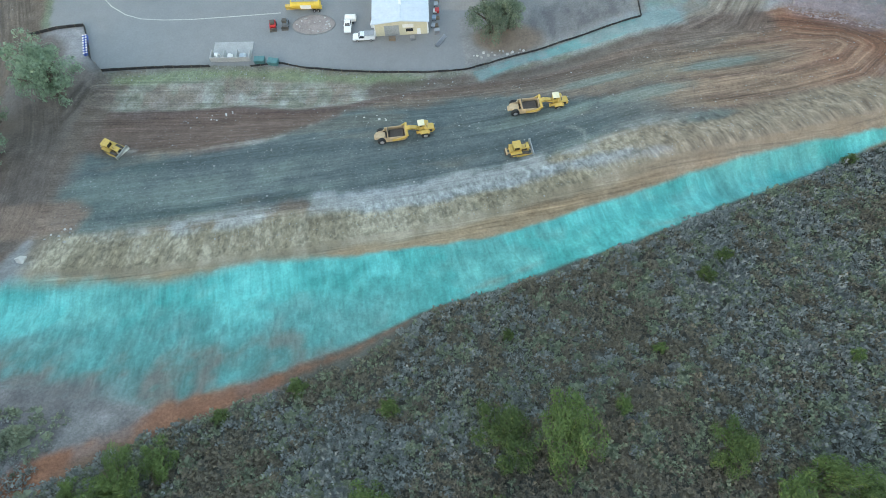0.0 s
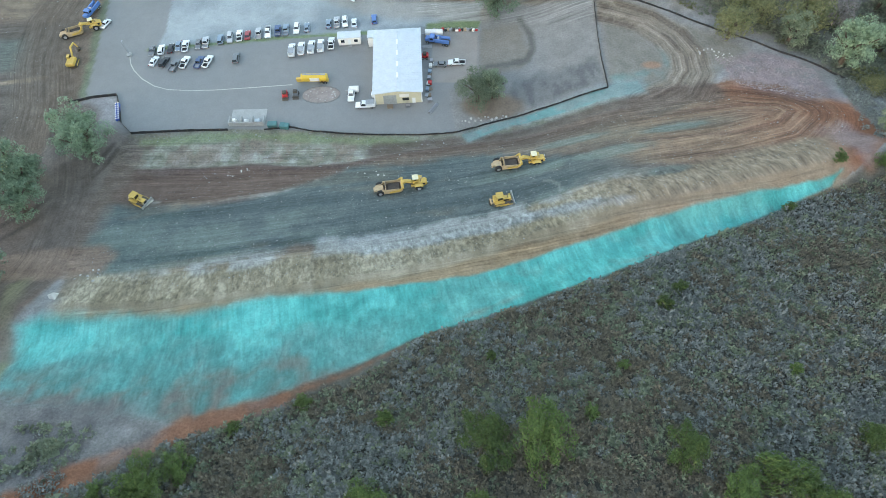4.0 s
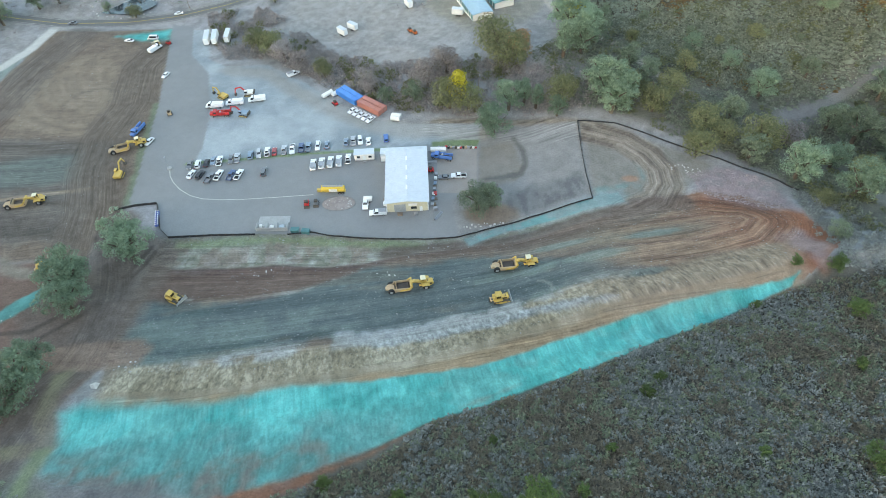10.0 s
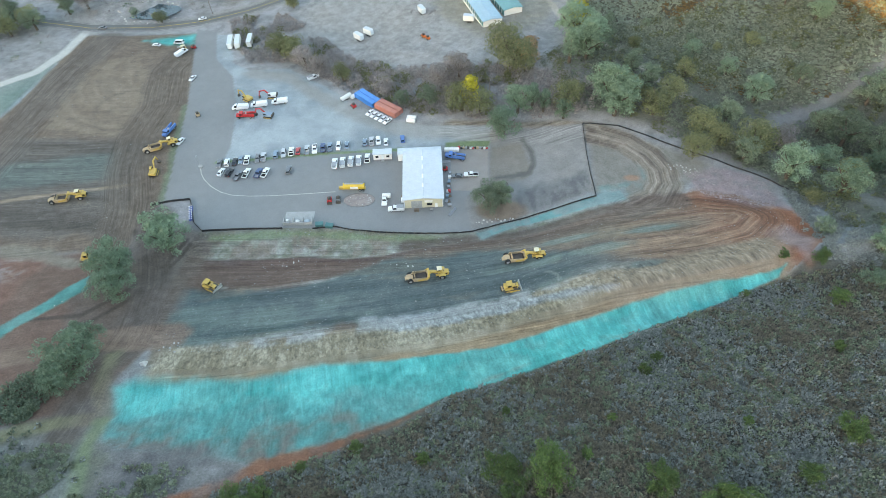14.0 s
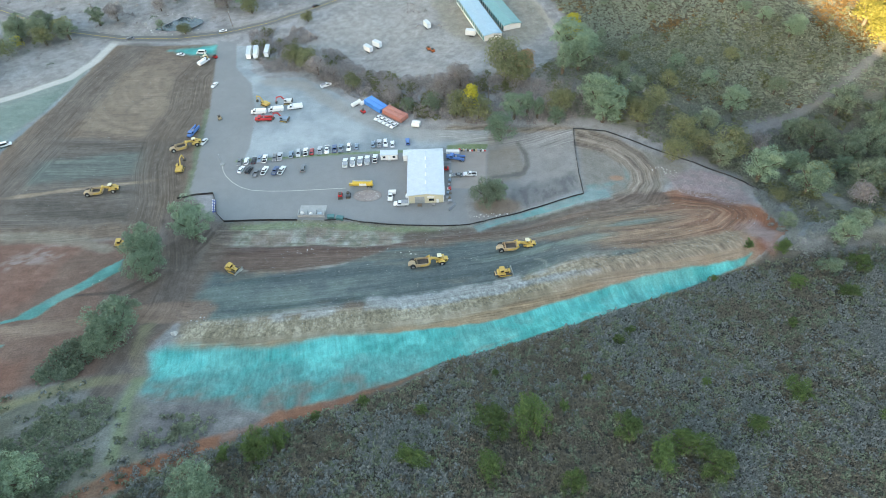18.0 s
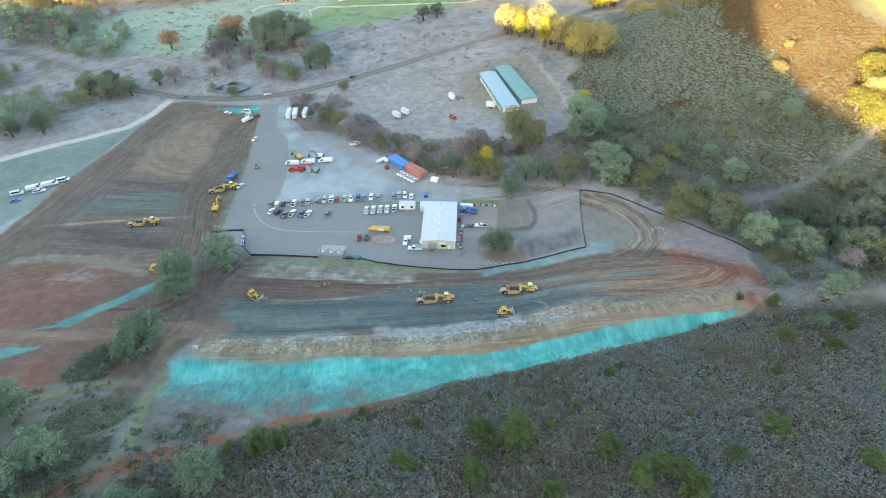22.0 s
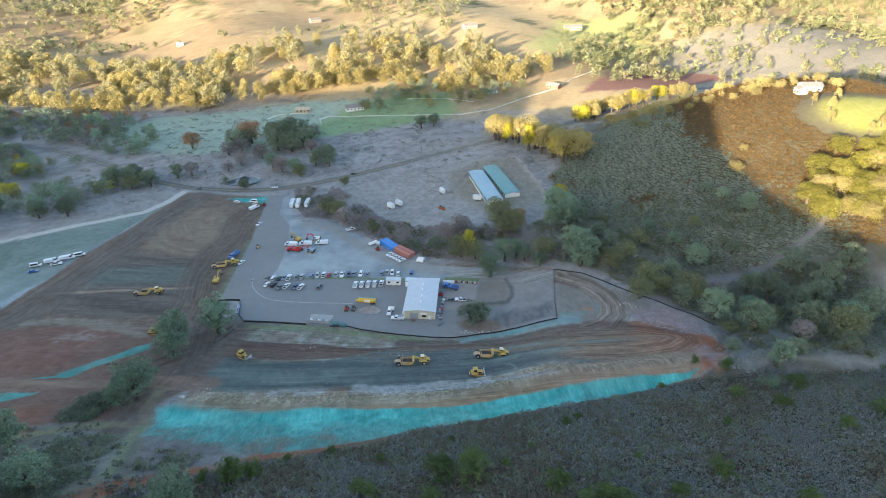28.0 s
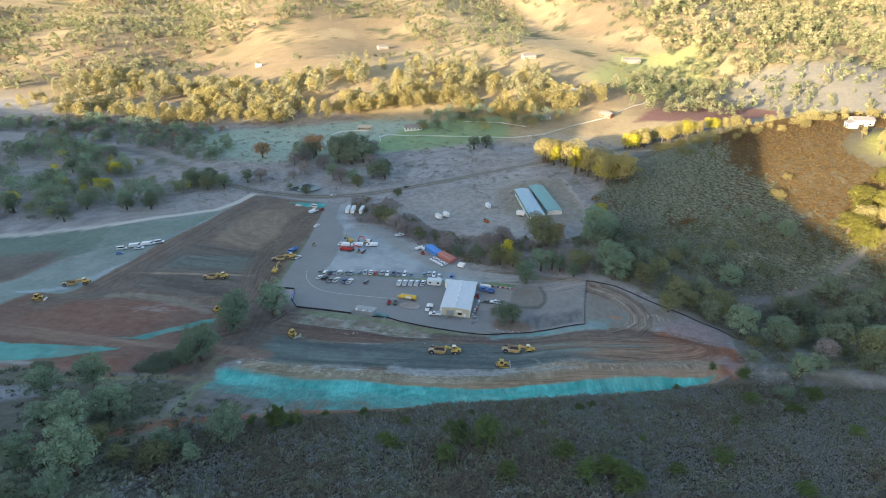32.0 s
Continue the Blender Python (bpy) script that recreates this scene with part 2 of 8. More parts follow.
# outlines of the site, in metres
ASPHALT = [(-154, 252), (-131, 177), (-120, 130), (-117, 114), (-107, 114), (-101, 101), (-96, 98), (-67, 101), (-41, 101), (-21, 100), (2, 101), (-1, 119), (8, 122), (8, 146), (-12, 148), (-58, 143), (-101, 135), (-101, 147), (-107, 174), (-118, 203), (-132, 220), (-142, 250)]
GRAVEL = [(-142, 246), (-133, 246), (-122, 216), (-112, 209), (-92, 211), (-69, 194), (-54, 178), (-35, 164), (-18, 161), (9, 160), (9, 146), (-12, 148), (-58, 143), (-101, 135), (-101, 147), (-107, 174), (-118, 203), (-132, 216)]
EAST_LOT = [(9, 160), (46, 156), (46, 139), (47, 115), (24, 111), (2, 101), (-1, 119), (8, 122), (8, 149)]
WEST_LOT = [(-212, 240), (-152, 248), (-131, 177), (-120, 130), (-118, 108), (-122, 101), (-121, 88), (-140, 87), (-190, 80), (-221, 60), (-218, 95), (-215, 140), (-210, 178)]
TURQUOISE = [(-93, 30), (-89, 33.4), (-77.6, 33), (-56.4, 34.8), (-39.4, 39.1), (-17, 41.8), (-3, 44.2), (8.7, 46.5), (20.5, 50.8), (37.3, 56.8), (55.5, 64), (74, 69.8), (92, 74.3), (97, 77), (94, 73), (73, 62.5), (54, 54), (35.5, 44.6), (19.7, 38.2), (8.8, 33.8), (-3.8, 28.6), (-13.7, 22.8), (-27, 17), (-38, 12.3), (-46, 10), (-52, 10.5), (-65, 11.6), (-73, 13), (-80, 13), (-86, 15)]
DARK_FILL = [(-92, 70), (-66, 70.4), (-46, 75.7), (-27, 87), (-1, 88.5), (14, 89.5), (33, 86), (48, 81), (64, 80), (62, 76), (48, 71), (38.6, 70.7), (20, 68.8), (0.7, 62.7), (-20, 57.5), (-44.6, 54.5), (-63.5, 50), (-83.5, 44), (-90, 50.6)]
RED_FILL = [(-98, 80), (-83, 86.2), (-64.8, 89), (-31, 90.5), (-29, 84), (-47, 75.5), (-56, 71.6), (-77, 70), (-92, 70.5)]
PAD = [(-98, 94), (-78, 96), (-45, 96), (-4, 95), (28, 99), (52, 106), (73, 113), (91, 118), (106, 106), (112, 90), (97, 77), (79, 74), (59, 68), (36, 60), (10, 51), (-7, 48), (-25, 45), (-48, 40), (-72, 39), (-88, 38), (-98, 60)]
WEST_RED = [(-190, 84), (-140, 87), (-122, 88), (-112, 70), (-96, 60), (-92, 36), (-102, 20), (-128, 12), (-165, 8), (-230, 20), (-230, 70)]
ROAD = [(-420, 305), (-365, 298), (-312, 281), (-276, 265), (-244, 253), (-213, 249), (-179, 253), (-154, 260), (-131, 271), (-103, 291), (-74, 315), (-54, 333), (-15, 352), (18, 378), (48, 412), (82, 440), (124, 478), (190, 540), (300, 600)]
TRACK_EAST = [(-7, 158), (20, 157), (40, 153), (52, 149), (62, 145), (69, 138), (72.5, 130), (72.5, 122), (68, 114), (58, 108)]
TRACK_WEST = [(-116, 104), (-112, 89), (-102, 70), (-99, 51), (-100, 38), (-98, 14)]
WEST_LINE = [(-206, 105), (-172, 113.5), (-134, 122)]
RED_TRAIL = [(-110, -40), (-77, -12), (-66, -6), (-55, 1), (-43, 8), (-29, 14), (-16, 20), (-4, 28), (8, 35), (26, 44), (44, 50), (60, 57), (76, 65)]
DRIVE = [(-520, 70), (-334, 116), (-300, 132), (-262.5, 155), (-248, 168), (-232, 183), (-217, 201), (-213, 220), (-213, 250)]
MEDIAN = [(-103, 136), (-84, 139), (-59, 143), (-28, 146)]


KNOLL_TRAIL = [(196, 207), (178, 192.5), (162, 181), (146.5, 173.5), (129, 164), (108, 153)]
WEST_WAY = [(-200, 26), (-146, 33), (-128, 38), (-114, 45), (-103, 48), (-87, 51)]
LOT_WAY = [(-124, 92), (-129, 111), (-137, 130), (-143, 153), (-143, 177), (-152, 208), (-150, 222)]
LOT_BANK = [(-197, 238), (-200, 203), (-199, 166), (-200, 138), (-202, 111), (-204, 88), (-212, 60)]
HILL = [(-84, -50), (-70, -8), (-52, 3), (-32, 13), (-14, 22), (2, 33), (28, 45), (60, 57), (97, 73), (112, 84), (150, 88), (200, 90), (200, -50)]


def soil(x, y, detail=True):
    """Base colour of the ground and its coarseness, region by region."""
    n1, n2, n3 = fractal(x, y, 40, 3), fractal(x, y, 9, 11), fractal(x, y, 2.5, 29, 3)
    shape = np.shape(x)
    col = np.empty((*shape, 3))
    grit = np.full(shape, 0.8)

    def lay(mask, c, g=None):
        nonlocal grit
        mask = np.clip(mask, 0, 1)
        c = np.asarray(c, float)
        col[...] = col * (1 - mask[..., None]) + c * mask[..., None]
        if g is not None:
            grit = grit * (1 - mask) + g * mask

    def tone(c, d, k):
        return np.asarray(c)[None] * (1 - k[..., None]) + np.asarray(d)[None] * k[..., None]

    def edge(d, w=1.0, ragged=1.5):
        return smooth(d + (n2 - 0.5) * 2 * ragged + (n3 - 0.5) * ragged, -w, w)

    # open land: dry grass, paler with frost low in the valley, golden on the hills
    col[...] = tone((0.185, 0.182, 0.178), (0.305, 0.30, 0.30), smooth(0.6 * n2 + 0.4 * n3, 0.25, 0.75))
    gold = smooth(y + 40 * (n1 - 0.5), 400, 470)
    lay(gold, tone((0.32, 0.235, 0.125), (0.44, 0.335, 0.19), n2))
    lay(gold * smooth(fractal(x, y, 120, 13) + 0.3 * (n2 - 0.5) + 0.14 * smooth(-x, 150, 400), 0.5, 0.62) * 0.8, tone((0.20, 0.14, 0.08), (0.30, 0.22, 0.13), n2))
    lay(edge(area_distance(x, y, [(20, 640), (60, 800), (200, 820), (170, 690), (80, 620)]), 15, 15) * 0.7, (0.32, 0.34, 0.12))
    # river valley behind the knoll: its shade put into a greyer ground colour
    lay(edge(area_distance(x, y, [(150, 540), (130, 640), (230, 740), (440, 800), (600, 700), (420, 570), (260, 525)]), 15, 12) * 0.8, tone((0.17, 0.165, 0.15), (0.25, 0.235, 0.205), n2))
    lay(edge(area_distance(x, y, [(78, 508), (100, 560), (165, 640), (255, 612), (170, 540)]), 3, 3), (0.20, 0.105, 0.085))
    lay(smooth(n1 + 0.4 * (n2 - 0.5), 0.55, 0.75) * smooth(y, 600, 800), (0.10, 0.10, 0.05))
    lay(smooth(fractal(x, y, 60, 19) + 0.3 * (n2 - 0.5), 0.42, 0.62) * (y < 470) * (y > 150) * 0.55, tone((0.19, 0.175, 0.155), (0.29, 0.268, 0.25), n3))
    lay(edge(area_distance(x, y, [(-420, 60), (-300, 125), (-255, 130), (-262, 50), (-330, -20), (-420, -20)]), 6, 6), tone((0.16, 0.11, 0.085), (0.24, 0.18, 0.15), n2))
    # green meadow beyond the road
    lay(edge(area_distance(x, y, [(-385, 335), (-330, 395), (-200, 455), (-120, 470), (-95, 430), (-190, 330), (-260, 300)]), 6, 8) * 0.85, tone((0.235, 0.325, 0.245), (0.315, 0.385, 0.315), n2))
    lay(edge(area_distance(x, y, [(-190, 350), (-150, 455), (-60, 500), (-40, 440), (-130, 380)]), 5, 6) * 0.8, tone((0.15, 0.24, 0.10), (0.22, 0.31, 0.145), n2))
    # brush ground on the hill and the ridge behind it, darkened as shade between bushes
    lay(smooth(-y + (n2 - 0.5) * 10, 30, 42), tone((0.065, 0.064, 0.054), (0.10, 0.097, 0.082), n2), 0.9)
    v = y - lerp(x, TOE)
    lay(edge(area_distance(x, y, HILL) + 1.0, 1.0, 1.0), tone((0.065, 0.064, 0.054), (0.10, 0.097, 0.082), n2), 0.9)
    k = np.hypot((x - 235) / np.where(x < 235, 180, 420), (y - 325) / 165)
    lay(1 - smooth(k + 0.2 * (n2 - 0.5), 0.85, 1.1), tone((0.075, 0.068, 0.045), (0.115, 0.10, 0.068), n2))
    lay(edge(area_distance(x, y, [(100, 178), (86, 196), (70, 222), (56, 254), (44, 284), (58, 310), (72, 335), (98, 372), (140, 350), (140, 200)]), 3, 3), tone((0.075, 0.07, 0.05), (0.115, 0.105, 0.078), n2))
    lay((1 - smooth(np.hypot((x - 240) / 42, (y - 286) / 27) + 0.3 * (n2 - 0.5), 0.6, 1.0)), tone((0.23, 0.235, 0.06), (0.31, 0.29, 0.09), n2))
    lay(1 - smooth(np.hypot((x - 140) / 45, (y - 150) / 40) + 0.4 * (n2 - 0.5), 0.6, 1.1), tone((0.17, 0.16, 0.15), (0.26, 0.25, 0.24), n2))
    lay(edge(area_distance(x, y, [(112, 86), (200, 90), (205, 240), (60, 240), (48, 166), (64, 160), (84, 151), (100, 139), (113, 124), (118, 104)]), 3, 3) * 0.9, tone((0.09, 0.092, 0.07), (0.15, 0.148, 0.12), n2), 0.9)
    lay(edge(area_distance(x, y, [(113, 121), (109, 94), (109, 80), (124, 80), (130, 94), (122, 107)]), 2, 3) * 0.85, tone((0.14, 0.155, 0.16), (0.225, 0.235, 0.235), n3), 0.9)
    lay(edge(area_distance(x, y, [(135, 117), (158, 106), (190, 98), (190, 84), (149, 87), (138, 94)]), 3, 3) * 0.7, tone((0.13, 0.135, 0.13), (0.195, 0.195, 0.19), n3), 0.9)
    lay(edge(area_distance(x, y, [(128, 86), (147, 82), (165, 78), (160, 66), (141, 68), (129, 74)]), 3, 3) * 0.6, tone((0.15, 0.15, 0.15), (0.23, 0.23, 0.225), n3), 0.9)
    lay(edge(area_distance(x, y, [(-175, -60), (-175, 0), (-128, 12), (-104, 20), (-92, 16), (-80, 12), (-60, 6), (-50, -4), (-80, -60)]), 4, 3) * 0.9, tone((0.075, 0.08, 0.058), (0.15, 0.145, 0.115), n2), 0.9)
    # strip below the bank of the west lot: pale verge
    lay(edge(area_distance(x, y, [(-340, 112), (-300, 132), (-262, 154), (-231, 172), (-212, 190), (-208, 170), (-221, 152), (-240, 132), (-262, 100), (-270, 60), (-340, 20)]), 3, 3), tone((0.095, 0.135, 0.115), (0.16, 0.20, 0.17), n2), 0.8)
    lay(edge(area_distance(x, y, [(-340, 30), (-300, 95), (-263, 118), (-258, 100), (-266, 60), (-300, 10)]), 5, 4) * 0.8, tone((0.10, 0.075, 0.065), (0.17, 0.13, 0.11), n2), 0.8)
    lay(edge(area_distance(x, y, [(-206, 240), (-204, 196), (-206, 168), (-219, 150), (-240, 130), (-258, 100), (-264, 62), (-252, 40), (-222, 44), (-213, 92), (-210, 112), (-205, 143), (-202, 190)]), 2, 2.5), tone((0.16, 0.205, 0.19), (0.24, 0.275, 0.255), n2), 0.6)
    lay(edge(area_distance(x, y, [(-205, 150), (-203, 190), (-205, 225), (-210, 190), (-214, 160), (-226, 140), (-220, 130)]), 3, 2.5) * 0.55, (0.17, 0.21, 0.25))
    lay(edge(3.4 - path_distance(x, y, [(-209, 232), (-208, 190), (-208.5, 156), (-211, 132), (-215, 112), (-221, 92), (-236, 66)])[0], 1.5, 1.5) * 0.85, tone((0.24, 0.285, 0.31), (0.33, 0.37, 0.395), n3))
    lay(edge(area_distance(x, y, [(-262, 152), (-232, 180), (-217, 198), (-212, 222), (-211, 190), (-215, 155), (-222, 134), (-240, 112)]), 2, 2) * 0.8, tone((0.13, 0.18, 0.155), (0.20, 0.245, 0.215), n2))
    lay(edge(2.2 - np.abs(path_distance(x, y, [(-209, 238), (-203, 190), (-206, 143), (-212, 100), (-216, 70), (-224, 44)])[0] - 2.0), 1.2, 1.0) * 0.5, (0.27, 0.255, 0.225))
    # earthworks
    lay(edge(area_distance(x, y, WEST_RED), 2, 2), tone((0.115, 0.066, 0.051), (0.19, 0.13, 0.102), n2 * 0.6 + n3 * 0.4))
    lay(edge(area_distance(x, y, [(-208, 45), (-202, 63), (-184, 84), (-159, 88), (-148, 83), (-145, 50), (-168, 28), (-200, 30)]), 2.5, 2.5) * 0.85, tone((0.13, 0.062, 0.045), (0.22, 0.13, 0.10), 0.5 * n2 + 0.5 * n3))
    lay(edge(area_distance(x, y, [(-175, 70), (-160, 82), (-152, 74), (-165, 66)]), 3, 3) * smooth(n3, 0.4, 0.7) * 0.6, (0.28, 0.23, 0.22))
    lay(edge(area_distance(x, y, [(-170, 0), (-120, 8), (-128, 24), (-145, 18), (-165, -2)]), 3, 3) * 0.7, tone((0.14, 0.058, 0.038), (0.21, 0.11, 0.08), n2))
    lay(edge(area_distance(x, y, [(-160, -18), (-144, -10), (-132, -3), (-129, -13), (-138, -22), (-160, -30)]), 2, 2) * 0.8, tone((0.22, 0.23, 0.26), (0.32, 0.33, 0.35), n3))
    streak = smooth(fractal(x * 0.2, y * 2.2, 10, 41, 5), 0.25, 0.75)
    turn = smooth(fractal(np.hypot(x + 152, y - 207) * 1.6, np.arctan2(y - 207, x + 152) * 3, 5, 43), 0.3, 0.7)
    lay(edge(area_distance(x, y, WEST_LOT), 1.2, 1), tone((0.12, 0.088, 0.066), (0.19, 0.148, 0.115), 0.5 * n2 + 0.5 * n3), 0.9)
    lay(edge(area_distance(x, y, [(-205, 115), (-195, 150), (-136, 150), (-130, 112), (-128, 96), (-190, 90)]), 3, 2) * 0.85, tone((0.075, 0.068, 0.060), (0.13, 0.115, 0.10), streak), 0.9)
    lay(edge(area_distance(x, y, [(-191, 116), (-199, 125), (-195, 132), (-148, 141), (-141, 126)]), 3, 2) * 0.6, (0.10, 0.135, 0.125))
    lay(edge(area_distance(x, y, [(-190, 157), (-199, 213), (-172, 221), (-149, 187), (-155, 153)]), 5, 4) * 0.7, tone((0.165, 0.125, 0.092), (0.245, 0.195, 0.148), 0.6 * turn + 0.4 * n2), 0.8)
    lay(edge(1.0 - path_distance(x, y, WEST_LINE)[0], 0.6, 0.6) * 0.85, (0.27, 0.205, 0.15))
    for cx, cy, r in ((-150, 212, 7), (-150, 212, 10.5), (-143, 170, 9), (-160, 172, 13), (-135, 160, 16)):
        lay(smooth(0.9 - np.abs(np.hypot(x - cx, (y - cy) * 0.8) - r - 7 * (n1 - 0.5) - 4 * (n2 - 0.5)), -0.7, 0.7) * 0.32 * smooth(n2, 0.35, 0.6), (0.095, 0.077, 0.06))
    lay(edge(10 - path_distance(x, y, LOT_WAY)[0], 3, 2) * 0.7, tone((0.085, 0.07, 0.057), (0.14, 0.112, 0.09), n3), 0.9)
    lay(edge(9 - path_distance(x, y, LOT_BANK)[0], 3, 2) * 0.7, tone((0.09, 0.075, 0.064), (0.15, 0.126, 0.106), n2), 0.9)
    lay(edge(2.5 - path_distance(x, y, [(-196, 82), (-183, 86), (-167, 87), (-149, 85), (-137, 81)])[0], 1.5, 1.5) * 0.7, tone((0.17, 0.15, 0.12), (0.25, 0.225, 0.185), n3))
    # working pad: dark wet fill, streaked along its length
    flow = smooth(fractal(x * 0.14, (y - 0.2 * x) * 1.7, 8, 51, 5), 0.25, 0.75)
    lay(edge(area_distance(x, y, PAD), 1.2, 1.2), tone((0.115, 0.088, 0.070), (0.195, 0.155, 0.122), 0.6 * flow + 0.4 * n2), 0.9)
    dark = edge(area_distance(x, y, DARK_FILL) + (n1 - 0.5) * 5, 2.0, 2.8)
    lay(dark * 0.92, tone((0.048, 0.070, 0.074), (0.102, 0.130, 0.130), 0.5 * flow + 0.3 * n3 + 0.2 * n2), 0.85)
    lay(dark * smooth(fractal(x * 0.5, y - 0.2 * x, 14, 57), 0.5, 0.68) * 0.55, tone((0.085, 0.12, 0.105), (0.15, 0.185, 0.165), flow))
    lay(dark * smooth(fractal(x * 0.3, (y - 0.2 * x) * 1.3, 9, 67), 0.58, 0.7) * 0.4, tone((0.11, 0.10, 0.075), (0.16, 0.14, 0.105), n3))
    lay(edge(area_distance(x, y, RED_FILL), 1.5, 1.6) * 0.85, tone((0.075, 0.048, 0.04), (0.135, 0.09, 0.073), 0.6 * flow + 0.4 * n2))
    lay(edge(0.55 - np.abs(path_distance(x, y, [(-88, 71), (-66, 70.6), (-46, 75), (-36, 80)])[0]), 0.5, 1.0) * smooth(n2, 0.45, 0.6) * 0.6, (0.26, 0.25, 0.23))
    red = smooth(x + (n1 - 0.5) * 30, 66, 84) * (area_distance(x, y, PAD) > -2)
    bend = smooth(fractal(np.hypot(x - 70, (y - 92) * 1.8) * 1.4, np.arctan2(y - 92, x - 70) * 4, 5, 45), 0.3, 0.7)
    lay(red * 0.9, tone((0.17, 0.075, 0.045), (0.27, 0.165, 0.115), 0.6 * bend + 0.4 * flow))
    lay(smooth(x, 30, 55) * (1 - smooth(x, 66, 90)) * smooth(v, 10, 14) * (area_distance(x, y, PAD) > 0) * 0.6, tone((0.10, 0.095, 0.08), (0.20, 0.165, 0.12), 0.5 * bend + 0.5 * flow))
    lay(edge(area_distance(x, y, [(76, 109), (84, 118), (97, 112), (108, 106), (113, 92), (103, 79), (95, 84), (99, 95), (92, 105)]), 3, 3) * 0.9, tone((0.155, 0.06, 0.033), (0.26, 0.12, 0.07), 0.6 * bend + 0.4 * n3))
    lay(edge(area_distance(x, y, [(80, 130), (96, 132), (110, 123), (109, 106), (99, 108), (85, 117)]), 2, 2.5) * 0.9 * smooth(0.6 * n2 + 0.4 * n3, 0.3, 0.55), tone((0.15, 0.105, 0.105), (0.30, 0.25, 0.255), n3))
    lay(edge(area_distance(x, y, [(97, 92), (104, 96), (110, 88), (104, 80)]), 2, 2) * 0.6, tone((0.19, 0.16, 0.17), (0.26, 0.22, 0.22), n3))
    away, side = path_distance(x, y, [(20, 86), (50, 86), (78, 89), (92, 94), (98, 101), (94, 108), (84, 110), (66, 107), (46, 103), (20, 97)])
    arcs = smooth(fractal(away * side * 1.6, 0.05 * (x + y), 2.6, 93), 0.34, 0.66)
    lay(smooth(7.5 - away + (n2 - 0.5) * 3, -1.5, 2) * smooth(x, 40, 62) * 0.6, tone((0.115, 0.06, 0.041), (0.25, 0.155, 0.102), arcs))
    # cut face below the seeded strip
    lay(smooth(v, -4.5, -3.5) * (1 - smooth(v + (n2 - 0.5) * 4, 13, 16)) * smooth(x, -90, -84) * (1 - smooth(x, 90, 102)), tone((0.18, 0.148, 0.103), (0.29, 0.25, 0.188), smooth(0.5 * fractal(x * 2.4 + y * 0.7, y * 0.25, 5, 61) + 0.5 * fractal(x, y, 12, 63), 0.3, 0.68)), 0.55)
    lay(smooth(v, -4.5, -3.5) * (1 - smooth(v + (n2 - 0.5) * 3, 0.2, 2.0)) * smooth(x, -88, -80) * (1 - smooth(x, 90, 100)) * 0.85, tone((0.20, 0.135, 0.078), (0.27, 0.195, 0.125), n3), 0.7)
    lay(edge(area_distance(x, y, [(-31, 59), (-4.5, 62), (14, 66), (38, 69), (46, 67), (37.4, 64.5), (13.7, 61.9), (-4, 57), (-19, 54.5)]), 1.5, 1.8) * 0.8, tone((0.17, 0.19, 0.20), (0.29, 0.31, 0.325), n3))
    lay(smooth(x + (n1 - 0.5) * 20, 28, 58) * (1 - smooth(x, 92, 102)) * smooth(v, -4, -3) * (1 - smooth(v + (n2 - 0.5) * 4, 13, 17)) * 0.7, tone((0.17, 0.115, 0.08), (0.265, 0.20, 0.15), 0.6 * n3 + 0.4 * flow))
    lay(smooth(2.0 - np.abs(v - 15.5 + (n1 - 0.5) * 5) + (n2 - 0.5) * 4, -1.6, 1.8) * smooth(x, -84, -60) * (1 - smooth(x, 30, 60)) * smooth(n3 + n2, 0.75, 1.15) * 0.75, tone((0.20, 0.205, 0.19), (0.33, 0.335, 0.32), n3))
    lay(smooth(0.45 - np.abs(np.hypot(x - 26.5, (y - 74) * 1.0) - 3.4), -0.4, 0.4) * (x > 26) * 0.5, (0.21, 0.22, 0.205))
    for cx, cy, rx, ry in ((20, 82, 16, 3.2), (44, 86, 13, 2.6), (56, 78, 9, 2.4), (34, 93, 12, 1.8), (62, 96, 10, 2.0)):
        lay((1 - smooth(np.hypot((x - cx) / rx, (y - cy - 0.2 * (x - cx)) / ry) + 0.8 * (n2 - 0.5) + 0.5 * (n3 - 0.5), 0.5, 1.1)) * 0.7, tone((0.07, 0.10, 0.10), (0.15, 0.185, 0.165), flow))
    # bank between pad and yard
    yard_edge = area_distance(x, y, [(-98, 90), (-88, 85), (-74, 86), (-57, 88), (-41, 87), (-28, 88.5), (-18, 92), (-6, 94), (10, 97), (28, 101), (50, 108), (60, 118), (47, 116), (24, 111), (2, 101), (-21, 100), (-41, 101), (-67, 101), (-96, 98)])
    lay(edge(yard_edge + 1.5, 1.5, 1), tone((0.14, 0.138, 0.105), (0.265, 0.262, 0.222), smooth(n2 * 0.4 + n3 * 0.6, 0.25, 0.75)), 1.0)
    lay(smooth(2.6 - path_distance(x, y, [(-88, 87), (-60, 90), (-40, 89), (-24, 92), (-8, 96), (10, 99.5), (40, 108)])[0] + (n2 - 0.5) * 4, -1, 1) * smooth(n3, 0.42, 0.66) * 0.38, tone((0.21, 0.215, 0.20), (0.34, 0.34, 0.325), n3))
    lay(edge(yard_edge, 2, 2) * smooth(fractal(x * 1.4, y * 0.8, 6, 103), 0.5, 0.62) * 0.6, tone((0.15, 0.105, 0.085), (0.21, 0.165, 0.14), n3))
    lay(edge(yard_edge, 2, 2) * smooth(fractal(x, y, 6, 107), 0.56, 0.66) * 0.2, (0.26, 0.275, 0.25))
